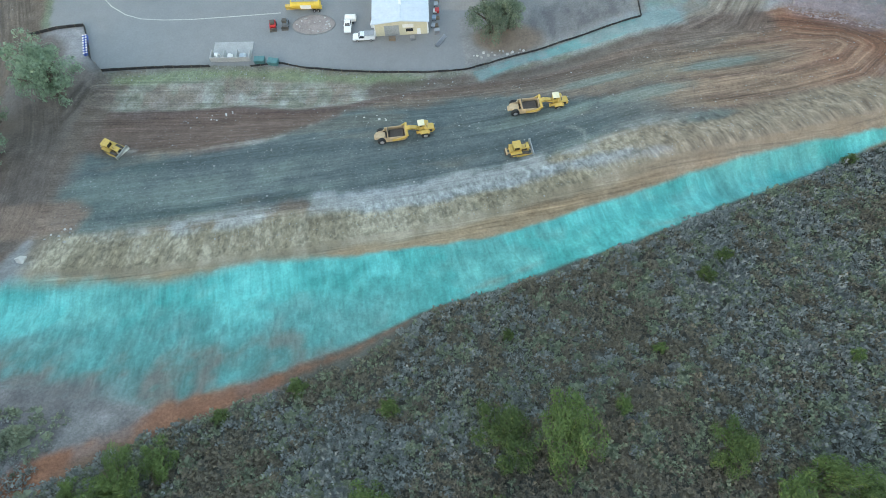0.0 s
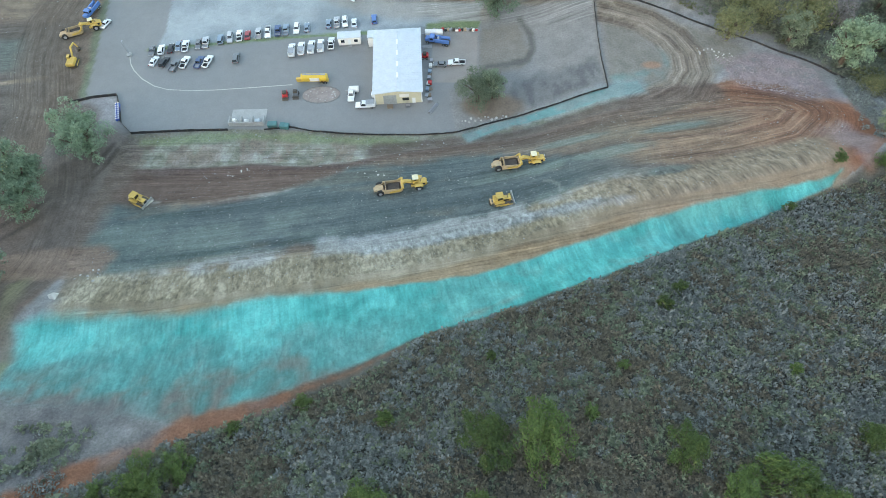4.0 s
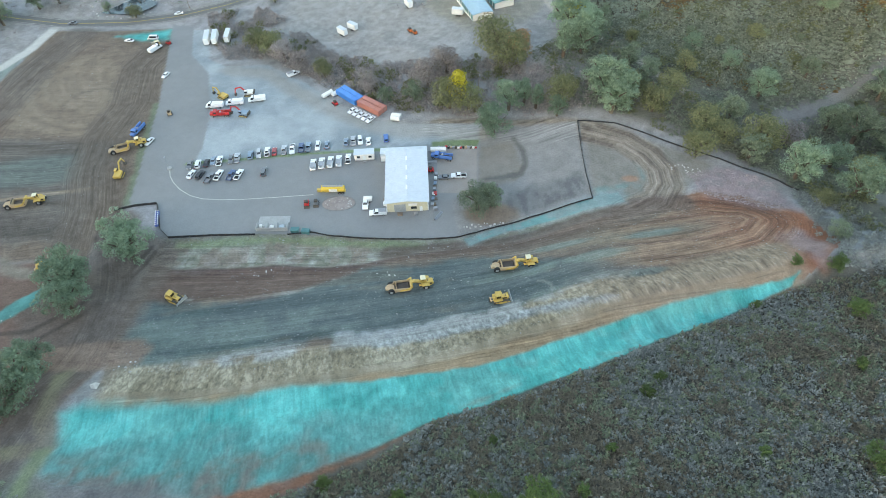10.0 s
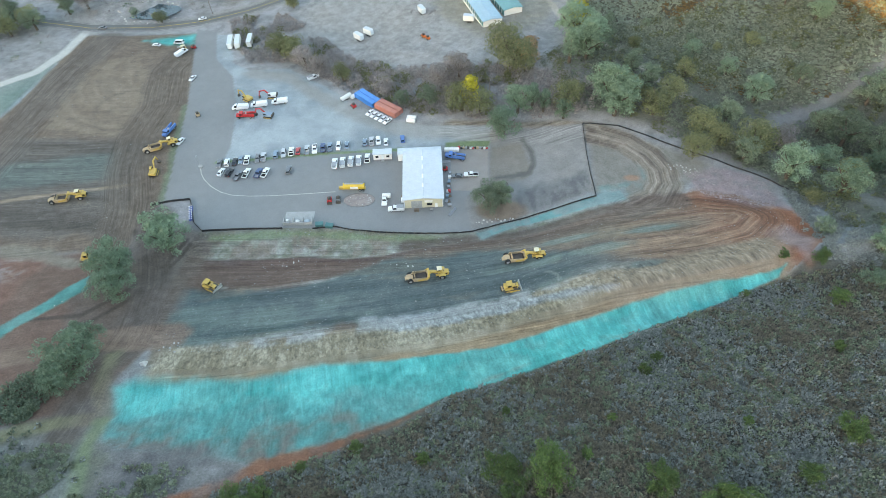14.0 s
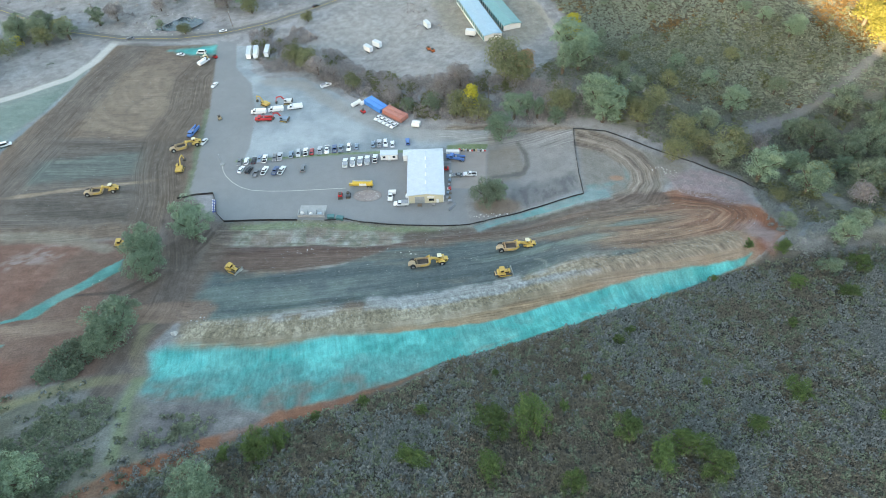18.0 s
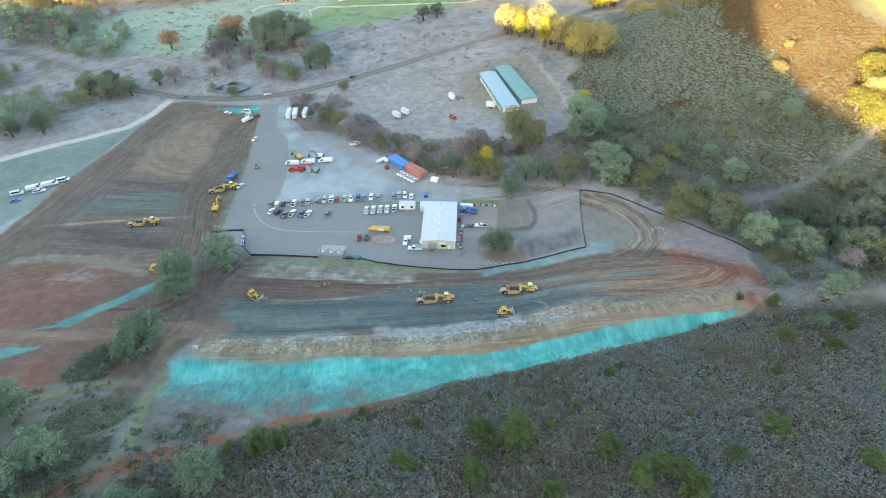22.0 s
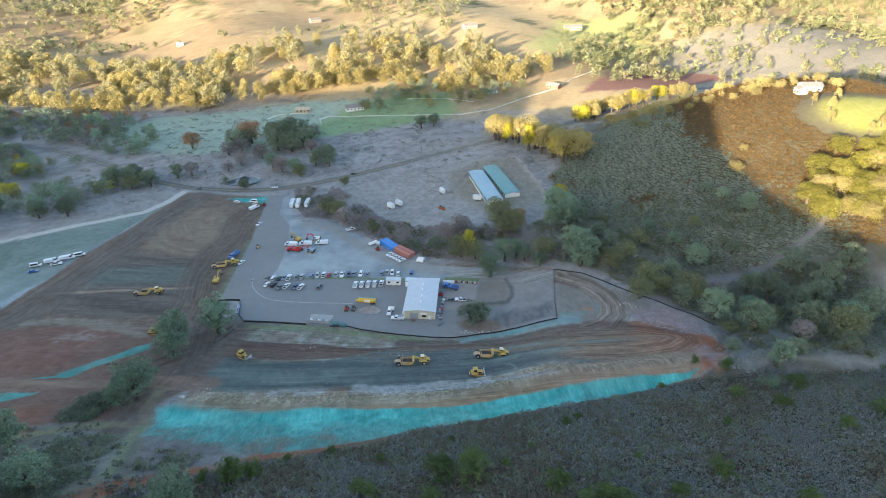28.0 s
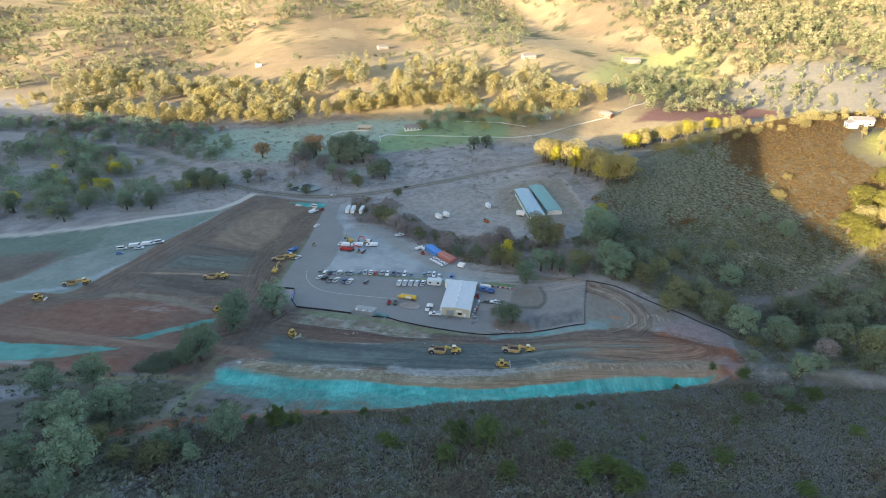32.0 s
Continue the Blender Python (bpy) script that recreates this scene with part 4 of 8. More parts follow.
def thing(name, x, y, turn=0.0, label="", category="", group="", z=None, lift=0.0, kind=""):
    """An Empty on the ground, to hold the parts of one thing."""
    ob = new(name)
    ob.empty_display_size = 0.3
    ob.matrix_world = pose(x, y, (top_z(x, y) if z is None else z) + lift, 0, 0, turn)
    return tagged(ob, label, category, group, kind)


def part(name, bm, mat, parent, label=""):
    """Links a bmesh as one mesh under a thing or a part."""
    me = bpy.data.meshes.new(name)
    bm.to_mesh(me)
    bm.free()
    me.materials.append(mat)
    ob = new(name, me)
    ob.parent = parent
    return tagged(ob, label)


def share(name, ob, parent, m):
    """Another part on the same mesh."""
    o = new(name, ob.data)
    o.parent = parent
    o.matrix_basis = m
    return o


def box(x0, y0, z0, x1, y1, z1, bevel=0.0, bm=None, taper=None):
    """A block; taper: how far the top edges draw in, in x and y."""
    fresh = bmesh.new()
    tx, ty = taper or (0, 0)
    vs = [fresh.verts.new(p) for p in ((x0, y0, z0), (x1, y0, z0), (x1, y1, z0), (x0, y1, z0), (x0 + tx, y0 + ty, z1), (x1 - tx, y0 + ty, z1), (x1 - tx, y1 - ty, z1), (x0 + tx, y1 - ty, z1))]
    for f in ((3, 2, 1, 0), (4, 5, 6, 7), (0, 1, 5, 4), (1, 2, 6, 5), (2, 3, 7, 6), (3, 0, 4, 7)):
        fresh.faces.new([vs[k] for k in f])
    if bevel:
        bmesh.ops.bevel(fresh, geom=fresh.edges[:], offset=bevel, segments=1, affect="EDGES")
    return merge(bm, fresh)


def merge(bm, fresh):
    if bm is None:
        return fresh
    me = bpy.data.meshes.new("scratch")
    fresh.to_mesh(me)
    fresh.free()
    bm.from_mesh(me)
    bpy.data.meshes.remove(me)
    return bm


def prism(profile, a, b, axis="y", bevel=0.0, bm=None):
    """A profile of (u, z) points drawn along an axis from a to b."""
    fresh = bmesh.new()

    def at(u, z, s):
        return (u, s, z) if axis == "y" else (s, u, z)
    lo = [fresh.verts.new(at(u, z, a)) for u, z in profile]
    hi = [fresh.verts.new(at(u, z, b)) for u, z in profile]
    n = len(profile)
    fresh.faces.new(lo)
    fresh.faces.new(hi[::-1])
    for k in range(n):
        fresh.faces.new((lo[k], hi[k], hi[(k + 1) % n], lo[(k + 1) % n]))
    bmesh.ops.recalc_face_normals(fresh, faces=fresh.faces[:])
    if bevel:
        bmesh.ops.bevel(fresh, geom=fresh.edges[:], offset=bevel, segments=1, affect="EDGES")
    return merge(bm, fresh)


def tube(p, q, r0, r1=None, sides=8, bm=None):
    """A round bar from p to q."""
    fresh = bmesh.new()
    p, q = Vector(p), Vector(q)
    r1 = r0 if r1 is None else r1
    way = (q - p).to_track_quat("Z", "Y").to_matrix()
    rings = []
    for c, r in ((p, r0), (q, r1)):
        rings.append([fresh.verts.new(c + way @ Vector((r * math.cos(k * math.tau / sides), r * math.sin(k * math.tau / sides), 0))) for k in range(sides)])
    fresh.faces.new(rings[0][::-1])
    fresh.faces.new(rings[1])
    for k in range(sides):
        fresh.faces.new((rings[0][k], rings[0][(k + 1) % sides], rings[1][(k + 1) % sides], rings[1][k]))
    return merge(bm, fresh)


def bar(p, q, w, h, bm=None):
    """A square bar from p to q."""
    fresh = bmesh.new()
    p, q = Vector(p), Vector(q)
    way = (q - p).to_track_quat("Y", "Z").to_matrix()
    vs = []
    for c in (p, q):
        vs += [fresh.verts.new(c + way @ Vector((sx * w / 2, 0, sz * h / 2))) for sx, sz in ((-1, -1), (1, -1), (1, 1), (-1, 1))]
    for f in ((0, 1, 2, 3), (7, 6, 5, 4), (0, 4, 5, 1), (1, 5, 6, 2), (2, 6, 7, 3), (3, 7, 4, 0)):
        fresh.faces.new([vs[k] for k in f])
    bmesh.ops.recalc_face_normals(fresh, faces=fresh.faces[:])
    return merge(bm, fresh)


# ---- plants
BARK = material("bark", (0.11, 0.085, 0.065), 0.95, grain=9, bump=0.4)
LEAF = {
    "grey": leaf_material("grey_leaves", (0.14, 0.2, 0.136), (0.262, 0.345, 0.235)),
    "oak": leaf_material("oak_leaves", (0.12, 0.156, 0.104), (0.245, 0.29, 0.20)),
    "bright": leaf_material("fresh_leaves", (0.066, 0.104, 0.036), (0.132, 0.185, 0.06)),
    "olive": leaf_material("olive_leaves", (0.13, 0.14, 0.07), (0.255, 0.26, 0.135)),
    "yellow": leaf_material("yellow_leaves", (0.330, 0.300, 0.030), (0.550, 0.470, 0.060)),
    "orange": leaf_material("autumn_leaves", (0.26, 0.155, 0.085), (0.40, 0.26, 0.15)),
    "bare": leaf_material("bare_twigs", (0.175, 0.15, 0.142), (0.31, 0.275, 0.26), 0.15),
    "sage": leaf_material("pale_brush_leaves", (0.132, 0.142, 0.132), (0.26, 0.276, 0.262), 0.25),
    "dark": leaf_material("dark_brush_leaves", (0.112, 0.132, 0.09), (0.205, 0.23, 0.16), 0.3),
    "rust": leaf_material("brown_brush_leaves", (0.11, 0.096, 0.073), (0.19, 0.166, 0.126), 0.3),
    # golden low sun, softened by haze, put into these leaf tones
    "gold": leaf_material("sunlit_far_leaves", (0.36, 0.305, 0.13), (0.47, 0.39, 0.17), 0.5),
    # brush colour for the knoll's shaded side, also used in the ravine
    "knoll_green": leaf_material("shade_toned_knoll_leaves", (0.135, 0.152, 0.115), (0.26, 0.285, 0.215), 0.3),
    # oak leaves with the warm sunlight coloured in
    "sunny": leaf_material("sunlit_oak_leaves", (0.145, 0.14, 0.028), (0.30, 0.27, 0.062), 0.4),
    # brush colour warmed for the sunlit side, also used on western hills
    "knoll": leaf_material("sun_toned_knoll_leaves", (0.128, 0.08, 0.032), (0.25, 0.16, 0.065), 0.3),
    # distance haze put into the colour: pale, close tones for far trees
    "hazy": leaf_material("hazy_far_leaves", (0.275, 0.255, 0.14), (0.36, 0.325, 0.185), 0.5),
}
rng = np.random.default_rng(7)


def leaf_quads(centres, size, spread=0.3, flat=0.35, outward=None):
    """A quad at each centre, turned at random, mostly facing up, or outward where a way is given."""
    n = len(centres)
    normal = rng.normal(size=(n, 3)) * (1, 1, 0.8) + (0, 0, flat)
    if outward is not None:
        normal = 0.45 * normal + outward
    normal /= np.linalg.norm(normal, axis=1)[:, None]
    t = np.cross(normal, rng.normal(size=(n, 3)))
    t /= np.linalg.norm(t, axis=1)[:, None]
    b = np.cross(normal, t)
    s = (size * rng.uniform(1 - spread, 1 + spread, n) / 2)[:, None]
    e = s * rng.uniform(0.55, 1.0, (n, 1))
    return np.stack([centres - s * t - e * b * 0.5, centres + 0.25 * s * t - e * b, centres + s * t + e * b * 0.4, centres - 0.3 * s * t + e * b], 1)


def triangles_mesh(name, co, mat):
    """One mesh of loose triangles, corners given as (count, 3, 3)."""
    n = len(co)
    me = bpy.data.meshes.new(name)
    me.vertices.add(n * 3)
    me.vertices.foreach_set("co", co.astype(np.float32).ravel())
    me.loops.add(n * 3)
    me.loops.foreach_set("vertex_index", np.arange(n * 3, dtype=np.int32))
    me.polygons.add(n)
    me.polygons.foreach_set("loop_start", np.arange(0, n * 3, 3, dtype=np.int32))
    me.update()
    me.materials.append(mat)
    return me


def crown_points(count, width, height, lumps, low=0.0, cone=0.0, fine=1.0, lobes=0):
    """Places of the leaves: on the skins of several overlapping lumps, so that the outline is uneven."""
    out, ways, boughs = [], [], []
    for k in range(lobes):
        a, h = k * 2.4 + rng.uniform(-0.4, 0.4), (k + 0.5) / lobes * 0.66 + 0.16
        r = width * 0.27 * (1 - 0.75 * abs(h - 0.35)) * rng.uniform(0.75, 1.1)
        boughs.append((np.array([r * math.cos(a), r * math.sin(a), height * h]), width * rng.uniform(0.15, 0.24)))
    for k in range(lumps):
        if lobes:
            c, size = boughs[k % lobes]
            d = rng.normal(size=3)
            d[2] = abs(d[2]) if rng.uniform() < 0.75 else d[2]
            c = c + d / np.linalg.norm(d) * size * (1, 1, 0.8)
            d = rng.normal(size=(count // lumps, 3))
            d /= np.linalg.norm(d, axis=1)[:, None]
            d[:, 2] = np.where(d[:, 2] < -0.35, -d[:, 2], d[:, 2])
            out.append(c + d * width * rng.uniform(0.075, 0.125) * rng.uniform(0.7, 1.1, (len(d), 1)))
            ways.append(d)
            continue
        a = rng.uniform(0, math.tau)
        h = rng.uniform(0.18, 0.82) if k else 0.6
        reach = (1 - cone * h) * (1 - abs(h - 0.45) * 0.9)
        r = width / 2 * reach * math.sqrt(rng.uniform(0.05, 0.75))
        c = np.array([r * math.cos(a), r * math.sin(a), height * h]) * (1 + 0.22 * (1 - fine))
        lump = np.array([width, width, height * 0.85]) * rng.uniform(0.17, 0.27) * fine * (1 - 0.45 * cone * h)
        m = count // lumps
        d = rng.normal(size=(m, 3))
        d /= np.linalg.norm(d, axis=1)[:, None]
        d[:, 2] = np.where(d[:, 2] < -0.35, -d[:, 2], d[:, 2])
        out.append(c + d * lump * rng.uniform(0.78, 1.06, (m, 1)) ** 0.5)
        ways.append(d)
    return np.concatenate(out), np.concatenate(ways)


def trunk_mesh(name, height, width):
    bm = bmesh.new()
    r = 0.03 * height + 0.04
    tube((0, 0, -0.4), (0.03 * height, 0.02 * height, height * 0.45), r, r * 0.6, 7, bm)
    for k in range(6):
        a = k * 1.05 + rng.uniform(-0.3, 0.3)
        z = height * rng.uniform(0.25, 0.45)
        tube((0.02 * height, 0.01 * height, z), (width * 0.32 * math.cos(a), width * 0.32 * math.sin(a), height * rng.uniform(0.55, 0.85)), r * 0.45, r * 0.12, 5, bm)
    me = bpy.data.meshes.new(name)
    bm.to_mesh(me)
    bm.free()
    me.materials.append(BARK)
    return me


TREE_MESHES = {}


def tree_meshes(kind, shape, variant):
    key = (kind, shape, variant)
    if key not in TREE_MESHES:
        w, h, count, lumps, size, low, cone = {"round": (1.0, 0.95, 3400, 34, 0.062, 0.08, 0.0), "tall": (0.66, 1.0, 2600, 30, 0.056, 0.14, 0.55), "wide": (1.25, 0.8, 3800, 36, 0.064, 0.06, 0.0), "bare": (1.0, 1.0, 1400, 24, 0.045, 0.1, 0.2)}[shape]
        if kind == "bright":
            count, size, lumps = 5200, size * 0.8, 64
        fine = 1.0
        if kind in ("grey", "oak"):
            count, lumps, fine, size = int(count * 1.8), 88, 0.58, size * 0.72
        pts, ways = crown_points(count, w, h * (1 - low), lumps, 0, cone, fine, {"grey": 11, "oak": 9, "bright": 8}.get(kind, 0) if shape != "tall" else 0)
        pts[:, 2] += low
        TREE_MESHES[key] = triangles_mesh("crown", leaf_quads(pts, size, 0.4, 0.35, ways)[:, :3], LEAF[kind]), trunk_mesh("trunk", h, w)
    return TREE_MESHES[key]


GROWTH = {"near the creek": 1.6, "on the sunlit slope": 1.4, "on the frosty valley floor": 1.45, "at the valley's edge": 1.4, "in a row by the road": 1.2}
KINDS = {"grey": "grey-green pine with a soft rounded crown", "oak": "dark evergreen oak with a dense crown", "bright": "bright green shrubby tree among grey brush", "sunny": "sunlit yellow-green oak with a dense crown", "olive": "olive-brown willow thinning in autumn", "gold": "tree with dull golden autumn leaves", "yellow": "tree with bright yellow autumn leaves", "orange": "tree with orange-brown autumn leaves", "bare": "greyish leafless tree of fine twigs"}


def tree(x, y, height, kind="grey", shape="round", where="on rough ground"):
    height = height * GROWTH.get(where, 1.0)
    crown, trunk = tree_meshes(kind, shape, int(rng.integers(0, 3)))
    t = thing("tree", x, y, rng.uniform(0, 360), KINDS[kind] + " " + where, "tree", "trees of the valley")
    t.matrix_world = t.matrix_world @ Matrix.Diagonal((height * rng.uniform(0.9, 1.1), height * rng.uniform(0.9, 1.1), height, 1))
    if where == "in the chaparral":
        t.matrix_world = t.matrix_world @ Matrix.Diagonal((rng.uniform(0.8, 1.35), rng.uniform(0.75, 1.15), 0.8, 1))
    for n, me in (("trunk", trunk), ("crown", crown)):
        o = new(n, me)
        o.parent = t
    return t


def scatter(area, count, keep=None):
    """Random places inside an outline."""
    a = np.array(area, float)
    lo, hi = a.min(0), a.max(0)
    out = np.empty((0, 2))
    while len(out) < count:
        p = rng.uniform(lo, hi, (count * 2, 2))
        ok = area_distance(p[:, 0], p[:, 1], area) > 0
        if keep is not None:
            ok &= keep(p[:, 0], p[:, 1])
        out = np.concatenate([out, p[ok]])
        if not ok.any():
            break
    return out[:count]


def bush_models(n, quads, size):
    made = []
    for k in range(n):
        d = rng.normal(size=(quads, 3))
        d /= np.linalg.norm(d, axis=1)[:, None]
        d[:, 2] = np.abs(d[:, 2])
        p = d * rng.uniform(0.35, 1.0, (quads, 1)) ** 0.7 * (0.5, 0.5, 0.6) + (0, 0, 0.06)
        made.append(leaf_quads(p, size, 0.4, 0.5))
    return made


def stalk_models(n, blades, size):
    """Bushes of upright, spreading sprays, each a narrow three-cornered blade."""
    made = []
    for k in range(n):
        a, r = rng.uniform(0, math.tau, blades), np.sqrt(rng.uniform(0, 1, blades)) * 0.52
        base = np.stack([r * np.cos(a), r * np.sin(a), 0.6 * np.sqrt(1 - 3.4 * r * r) * rng.uniform(0.3, 0.9, blades)], 1)
        way = base * (1.2, 1.2, 0.4) + (0, 0, 0.28) + rng.normal(size=(blades, 3)) * (0.24, 0.24, 0.12)
        way /= np.linalg.norm(way, axis=1)[:, None]
        side = np.cross(way, rng.normal(size=(blades, 3)))
        side /= np.linalg.norm(side, axis=1)[:, None]
        length = size * rng.uniform(0.7, 1.5, (blades, 1))
        wide = size * rng.uniform(0.16, 0.34, (blades, 1))
        made.append(np.stack([base, base + length * way - wide * side, base + 0.9 * length * way + wide * side], 1))
    return made


def even(area, gap, keep=None):
    """Places about as far apart as that gap, none on a line with its neighbours."""
    a = np.array(area, float)
    lo, hi = a.min(0), a.max(0)
    gx, gy = np.meshgrid(np.arange(lo[0], hi[0], gap), np.arange(lo[1], hi[1], gap * 0.866))
    gx[1::2] += gap / 2
    p = np.stack([gx.ravel(), gy.ravel()], 1) + rng.uniform(-0.42, 0.42, (gx.size, 2)) * gap
    ok = area_distance(p[:, 0], p[:, 1], area) > 0
    if keep is not None:
        ok &= keep(p[:, 0], p[:, 1])
    return rng.permutation(p[ok])


def mound_models(n, tufts, size):
    """Bushes: a low six-sided mound of twigs, and above it tufts of three leafy sprays each."""
    made = []
    for k in range(n):
        a = np.arange(6) * math.tau / 6
        low = np.stack([0.5 * np.cos(a), 0.5 * np.sin(a), np.full(6, -0.08)], 1) * rng.uniform(0.85, 1.15, (6, 1))
        top = np.array([0.05, 0.03, 0.08])
        dome = [(low[i], low[(i + 1) % 6], top) for i in range(6)]
        d = rng.normal(size=(tufts, 3))
        d[:, 2] = np.abs(d[:, 2]) * 0.9 + 0.15
        d /= np.linalg.norm(d, axis=1)[:, None]
        p = d * (0.5, 0.5, 0.66) * rng.uniform(0.55, 1.08, (tufts, 1))
        sprays, turn = [], rng.uniform(0, math.tau, tufts)
        for q in range(3):
            b = turn + q * math.tau / 3 + rng.uniform(-0.5, 0.5, tufts)
            lift = rng.uniform(0.3, 1.5, tufts)
            way = np.stack([np.cos(b), np.sin(b), lift], 1) + d * 0.5
            way /= np.linalg.norm(way, axis=1)[:, None]
            side = np.stack([-np.sin(b), np.cos(b), rng.uniform(-0.3, 0.3, tufts)], 1)
            length = size * rng.uniform(0.65, 1.35, (tufts, 1))
            wide = length * rng.uniform(0.26, 0.42, (tufts, 1))
            sprays.append(np.stack([p - 0.15 * length * way, p + length * way - wide * side, p + 0.85 * length * way + wide * side], 1))
        made.append(np.concatenate([np.array(dome), *sprays]))
    return made


def brush(name, places, kind, label, low=1.5, high=2.8, quads=21, size=0.21, tall=0.75, stalks=False, mounds=False):
    """Many bushes in one mesh."""
    models = (mound_models if mounds else stalk_models if stalks else bush_models)(6, quads, size)
    stalks = stalks or mounds
    z = ground_z(places[:, 0], places[:, 1])
    out = []
    for k in range(6):
        p, h = places[k::6], z[k::6]
        if not len(p):
            continue
        n = len(p)
        s = rng.uniform(low, high, n)
        a = rng.uniform(0, math.tau, n)
        c, si = np.cos(a), np.sin(a)
        m = models[k].reshape(-1, 3)
        q = np.empty((n, len(m), 3))
        q[:, :, 0] = (m[None, :, 0] * c[:, None] - m[None, :, 1] * si[:, None]) * s[:, None] + p[:, :1]
        q[:, :, 1] = (m[None, :, 0] * si[:, None] + m[None, :, 1] * c[:, None]) * s[:, None] + p[:, 1:]
        q[:, :, 2] = m[None, :, 2] * (s * tall * rng.uniform(0.8, 1.2, n))[:, None] + h[:, None] - 0.05
        out.append(q.reshape(-1, 3 if stalks else 4, 3))
    ob = new(name, (triangles_mesh if stalks else quads_mesh)(name, np.concatenate(out), LEAF[kind]))
    return tagged(ob, label, "brush", kind="stuff")


def on_hill(x, y):
    v = y - lerp(x, TOE)
    n = fractal(x, y, 5, 31)
    clear = path_distance(x, y, RED_TRAIL)[0] > (1.6 + 1.2 * n) * lerp(x, [(-12, 1.0), (4, 0.25)])
    return clear & (area_distance(x, y, TURQUOISE) < -0.8) & (v < -3)


SEEN_HILL = [(-84, -38), (-70, -8), (-52, 3), (-32, 13), (-14, 22), (2, 33), (28, 45), (60, 57), (97, 73), (112, 84), (150, 88), (200, 90), (200, -38)]
spots = even(SEEN_HILL, 1.34, on_hill)
kind_noise = fractal(spots[:, 0], spots[:, 1], 17, 33, 3) + 0.5 * (rng.uniform(size=len(spots)) - 0.5) - 0.1 * smooth(-spots[:, 1], -12, 12)
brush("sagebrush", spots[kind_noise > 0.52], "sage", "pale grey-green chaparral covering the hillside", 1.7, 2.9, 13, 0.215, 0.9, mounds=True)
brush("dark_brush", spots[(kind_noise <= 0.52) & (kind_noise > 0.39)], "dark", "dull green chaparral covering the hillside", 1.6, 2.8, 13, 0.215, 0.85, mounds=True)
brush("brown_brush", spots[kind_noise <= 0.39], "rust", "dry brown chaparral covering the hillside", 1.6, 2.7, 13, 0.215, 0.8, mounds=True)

KNOLL = [(100, 178), (86, 196), (70, 222), (56, 254), (44, 284), (58, 310), (72, 335), (98, 372), (180, 385), (262, 350), (275, 240), (240, 190), (150, 175)]
spots = even(KNOLL, 2.35, lambda x, y: (np.hypot((x - 240) / 46, (y - 286) / 31) > 1) & (path_distance(x, y, KNOLL_TRAIL)[0] > 2.2))
# leaf colour changes along the shadow's edge: sunlit brown east, shaded grey-green west
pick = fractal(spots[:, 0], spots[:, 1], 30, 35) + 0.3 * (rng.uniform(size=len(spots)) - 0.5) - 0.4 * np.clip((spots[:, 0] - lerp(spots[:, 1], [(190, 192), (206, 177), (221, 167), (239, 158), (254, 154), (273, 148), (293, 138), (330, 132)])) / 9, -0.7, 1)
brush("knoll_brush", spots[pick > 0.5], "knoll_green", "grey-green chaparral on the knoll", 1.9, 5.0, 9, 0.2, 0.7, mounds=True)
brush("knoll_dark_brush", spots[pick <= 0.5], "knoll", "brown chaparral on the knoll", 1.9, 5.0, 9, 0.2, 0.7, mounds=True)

BACK_HILL = [(-200, -36), (200, -36), (240, -150), (120, -240), (-200, -250), (-260, -120)]
spots = even(BACK_HILL, 3.4)
brush("ridge_brush", spots[::2], "dark", "dull green chaparral on the ridge", 3.4, 5.4, 5, 0.26, 0.7, mounds=True)
brush("ridge_sage", spots[1::2], "sage", "grey-green chaparral on the ridge", 3.2, 5.0, 5, 0.26, 0.7, mounds=True)


def off_site(x, y):
    return (area_distance(x, y, ASPHALT) < -2) & (area_distance(x, y, GRAVEL) < -2) & (area_distance(x, y, EAST_LOT) < -2) & (area_distance(x, y, PAD) < -2) & (path_distance(x, y, TRACK_EAST)[0] > 7) & (path_distance(x, y, ROAD)[0] > 7) & (area_distance(x, y, WEST_LOT) < -2) & (area_distance(x, y, TURQUOISE) < -2) & (path_distance(x, y, TRACK_WEST)[0] > 6) & (path_distance(x, y, DRIVE)[0] > 4)


CREEK = [(-138, 262), (-130, 240), (-112, 214), (-92, 216), (-70, 199), (-52, 184), (-34, 172), (6, 164), (48, 162), (60, 180), (20, 200), (-30, 205), (-62, 222), (-88, 250), (-110, 268)]
brush("creek_scrub", even(CREEK, 2.5, lambda x, y: off_site(x, y) & (fractal(x, y, 13, 41, 3) > 0.4)), "bare", "mauve-grey leafless scrub along the creek", 1.8, 4.6, 22, 0.17, 0.8, mounds=True)
brush("creek_willows", scatter(CREEK, 110, lambda x, y: off_site(x, y) & (fractal(x, y, 16, 43, 2) > 0.52)), "olive", "olive willow scrub along the creek", 2.4, 5.4, 40, 0.15, 0.9, mounds=True)
EAST_WOOD = [(48, 162), (64, 158), (84, 146), (108, 130), (120, 112), (120, 92), (196, 92), (200, 220), (120, 240), (60, 235), (30, 205)]
brush("ravine_scrub", even(EAST_WOOD, 2.5, lambda x, y: off_site(x, y) & (path_distance(x, y, KNOLL_TRAIL)[0] > 2.8) & (fractal(x, y, 15, 47, 3) > 0.38)), "knoll_green", "grey-green scrub in the ravine", 1.5, 4.2, 12, 0.19, 0.8, mounds=True)
brush("ravine_thicket", scatter(EAST_WOOD, 420, lambda x, y: off_site(x, y) & (path_distance(x, y, KNOLL_TRAIL)[0] > 6)), "olive", "olive-brown thicket in the ravine", 2.0, 5.0, 30, 0.16, 0.8, mounds=True)
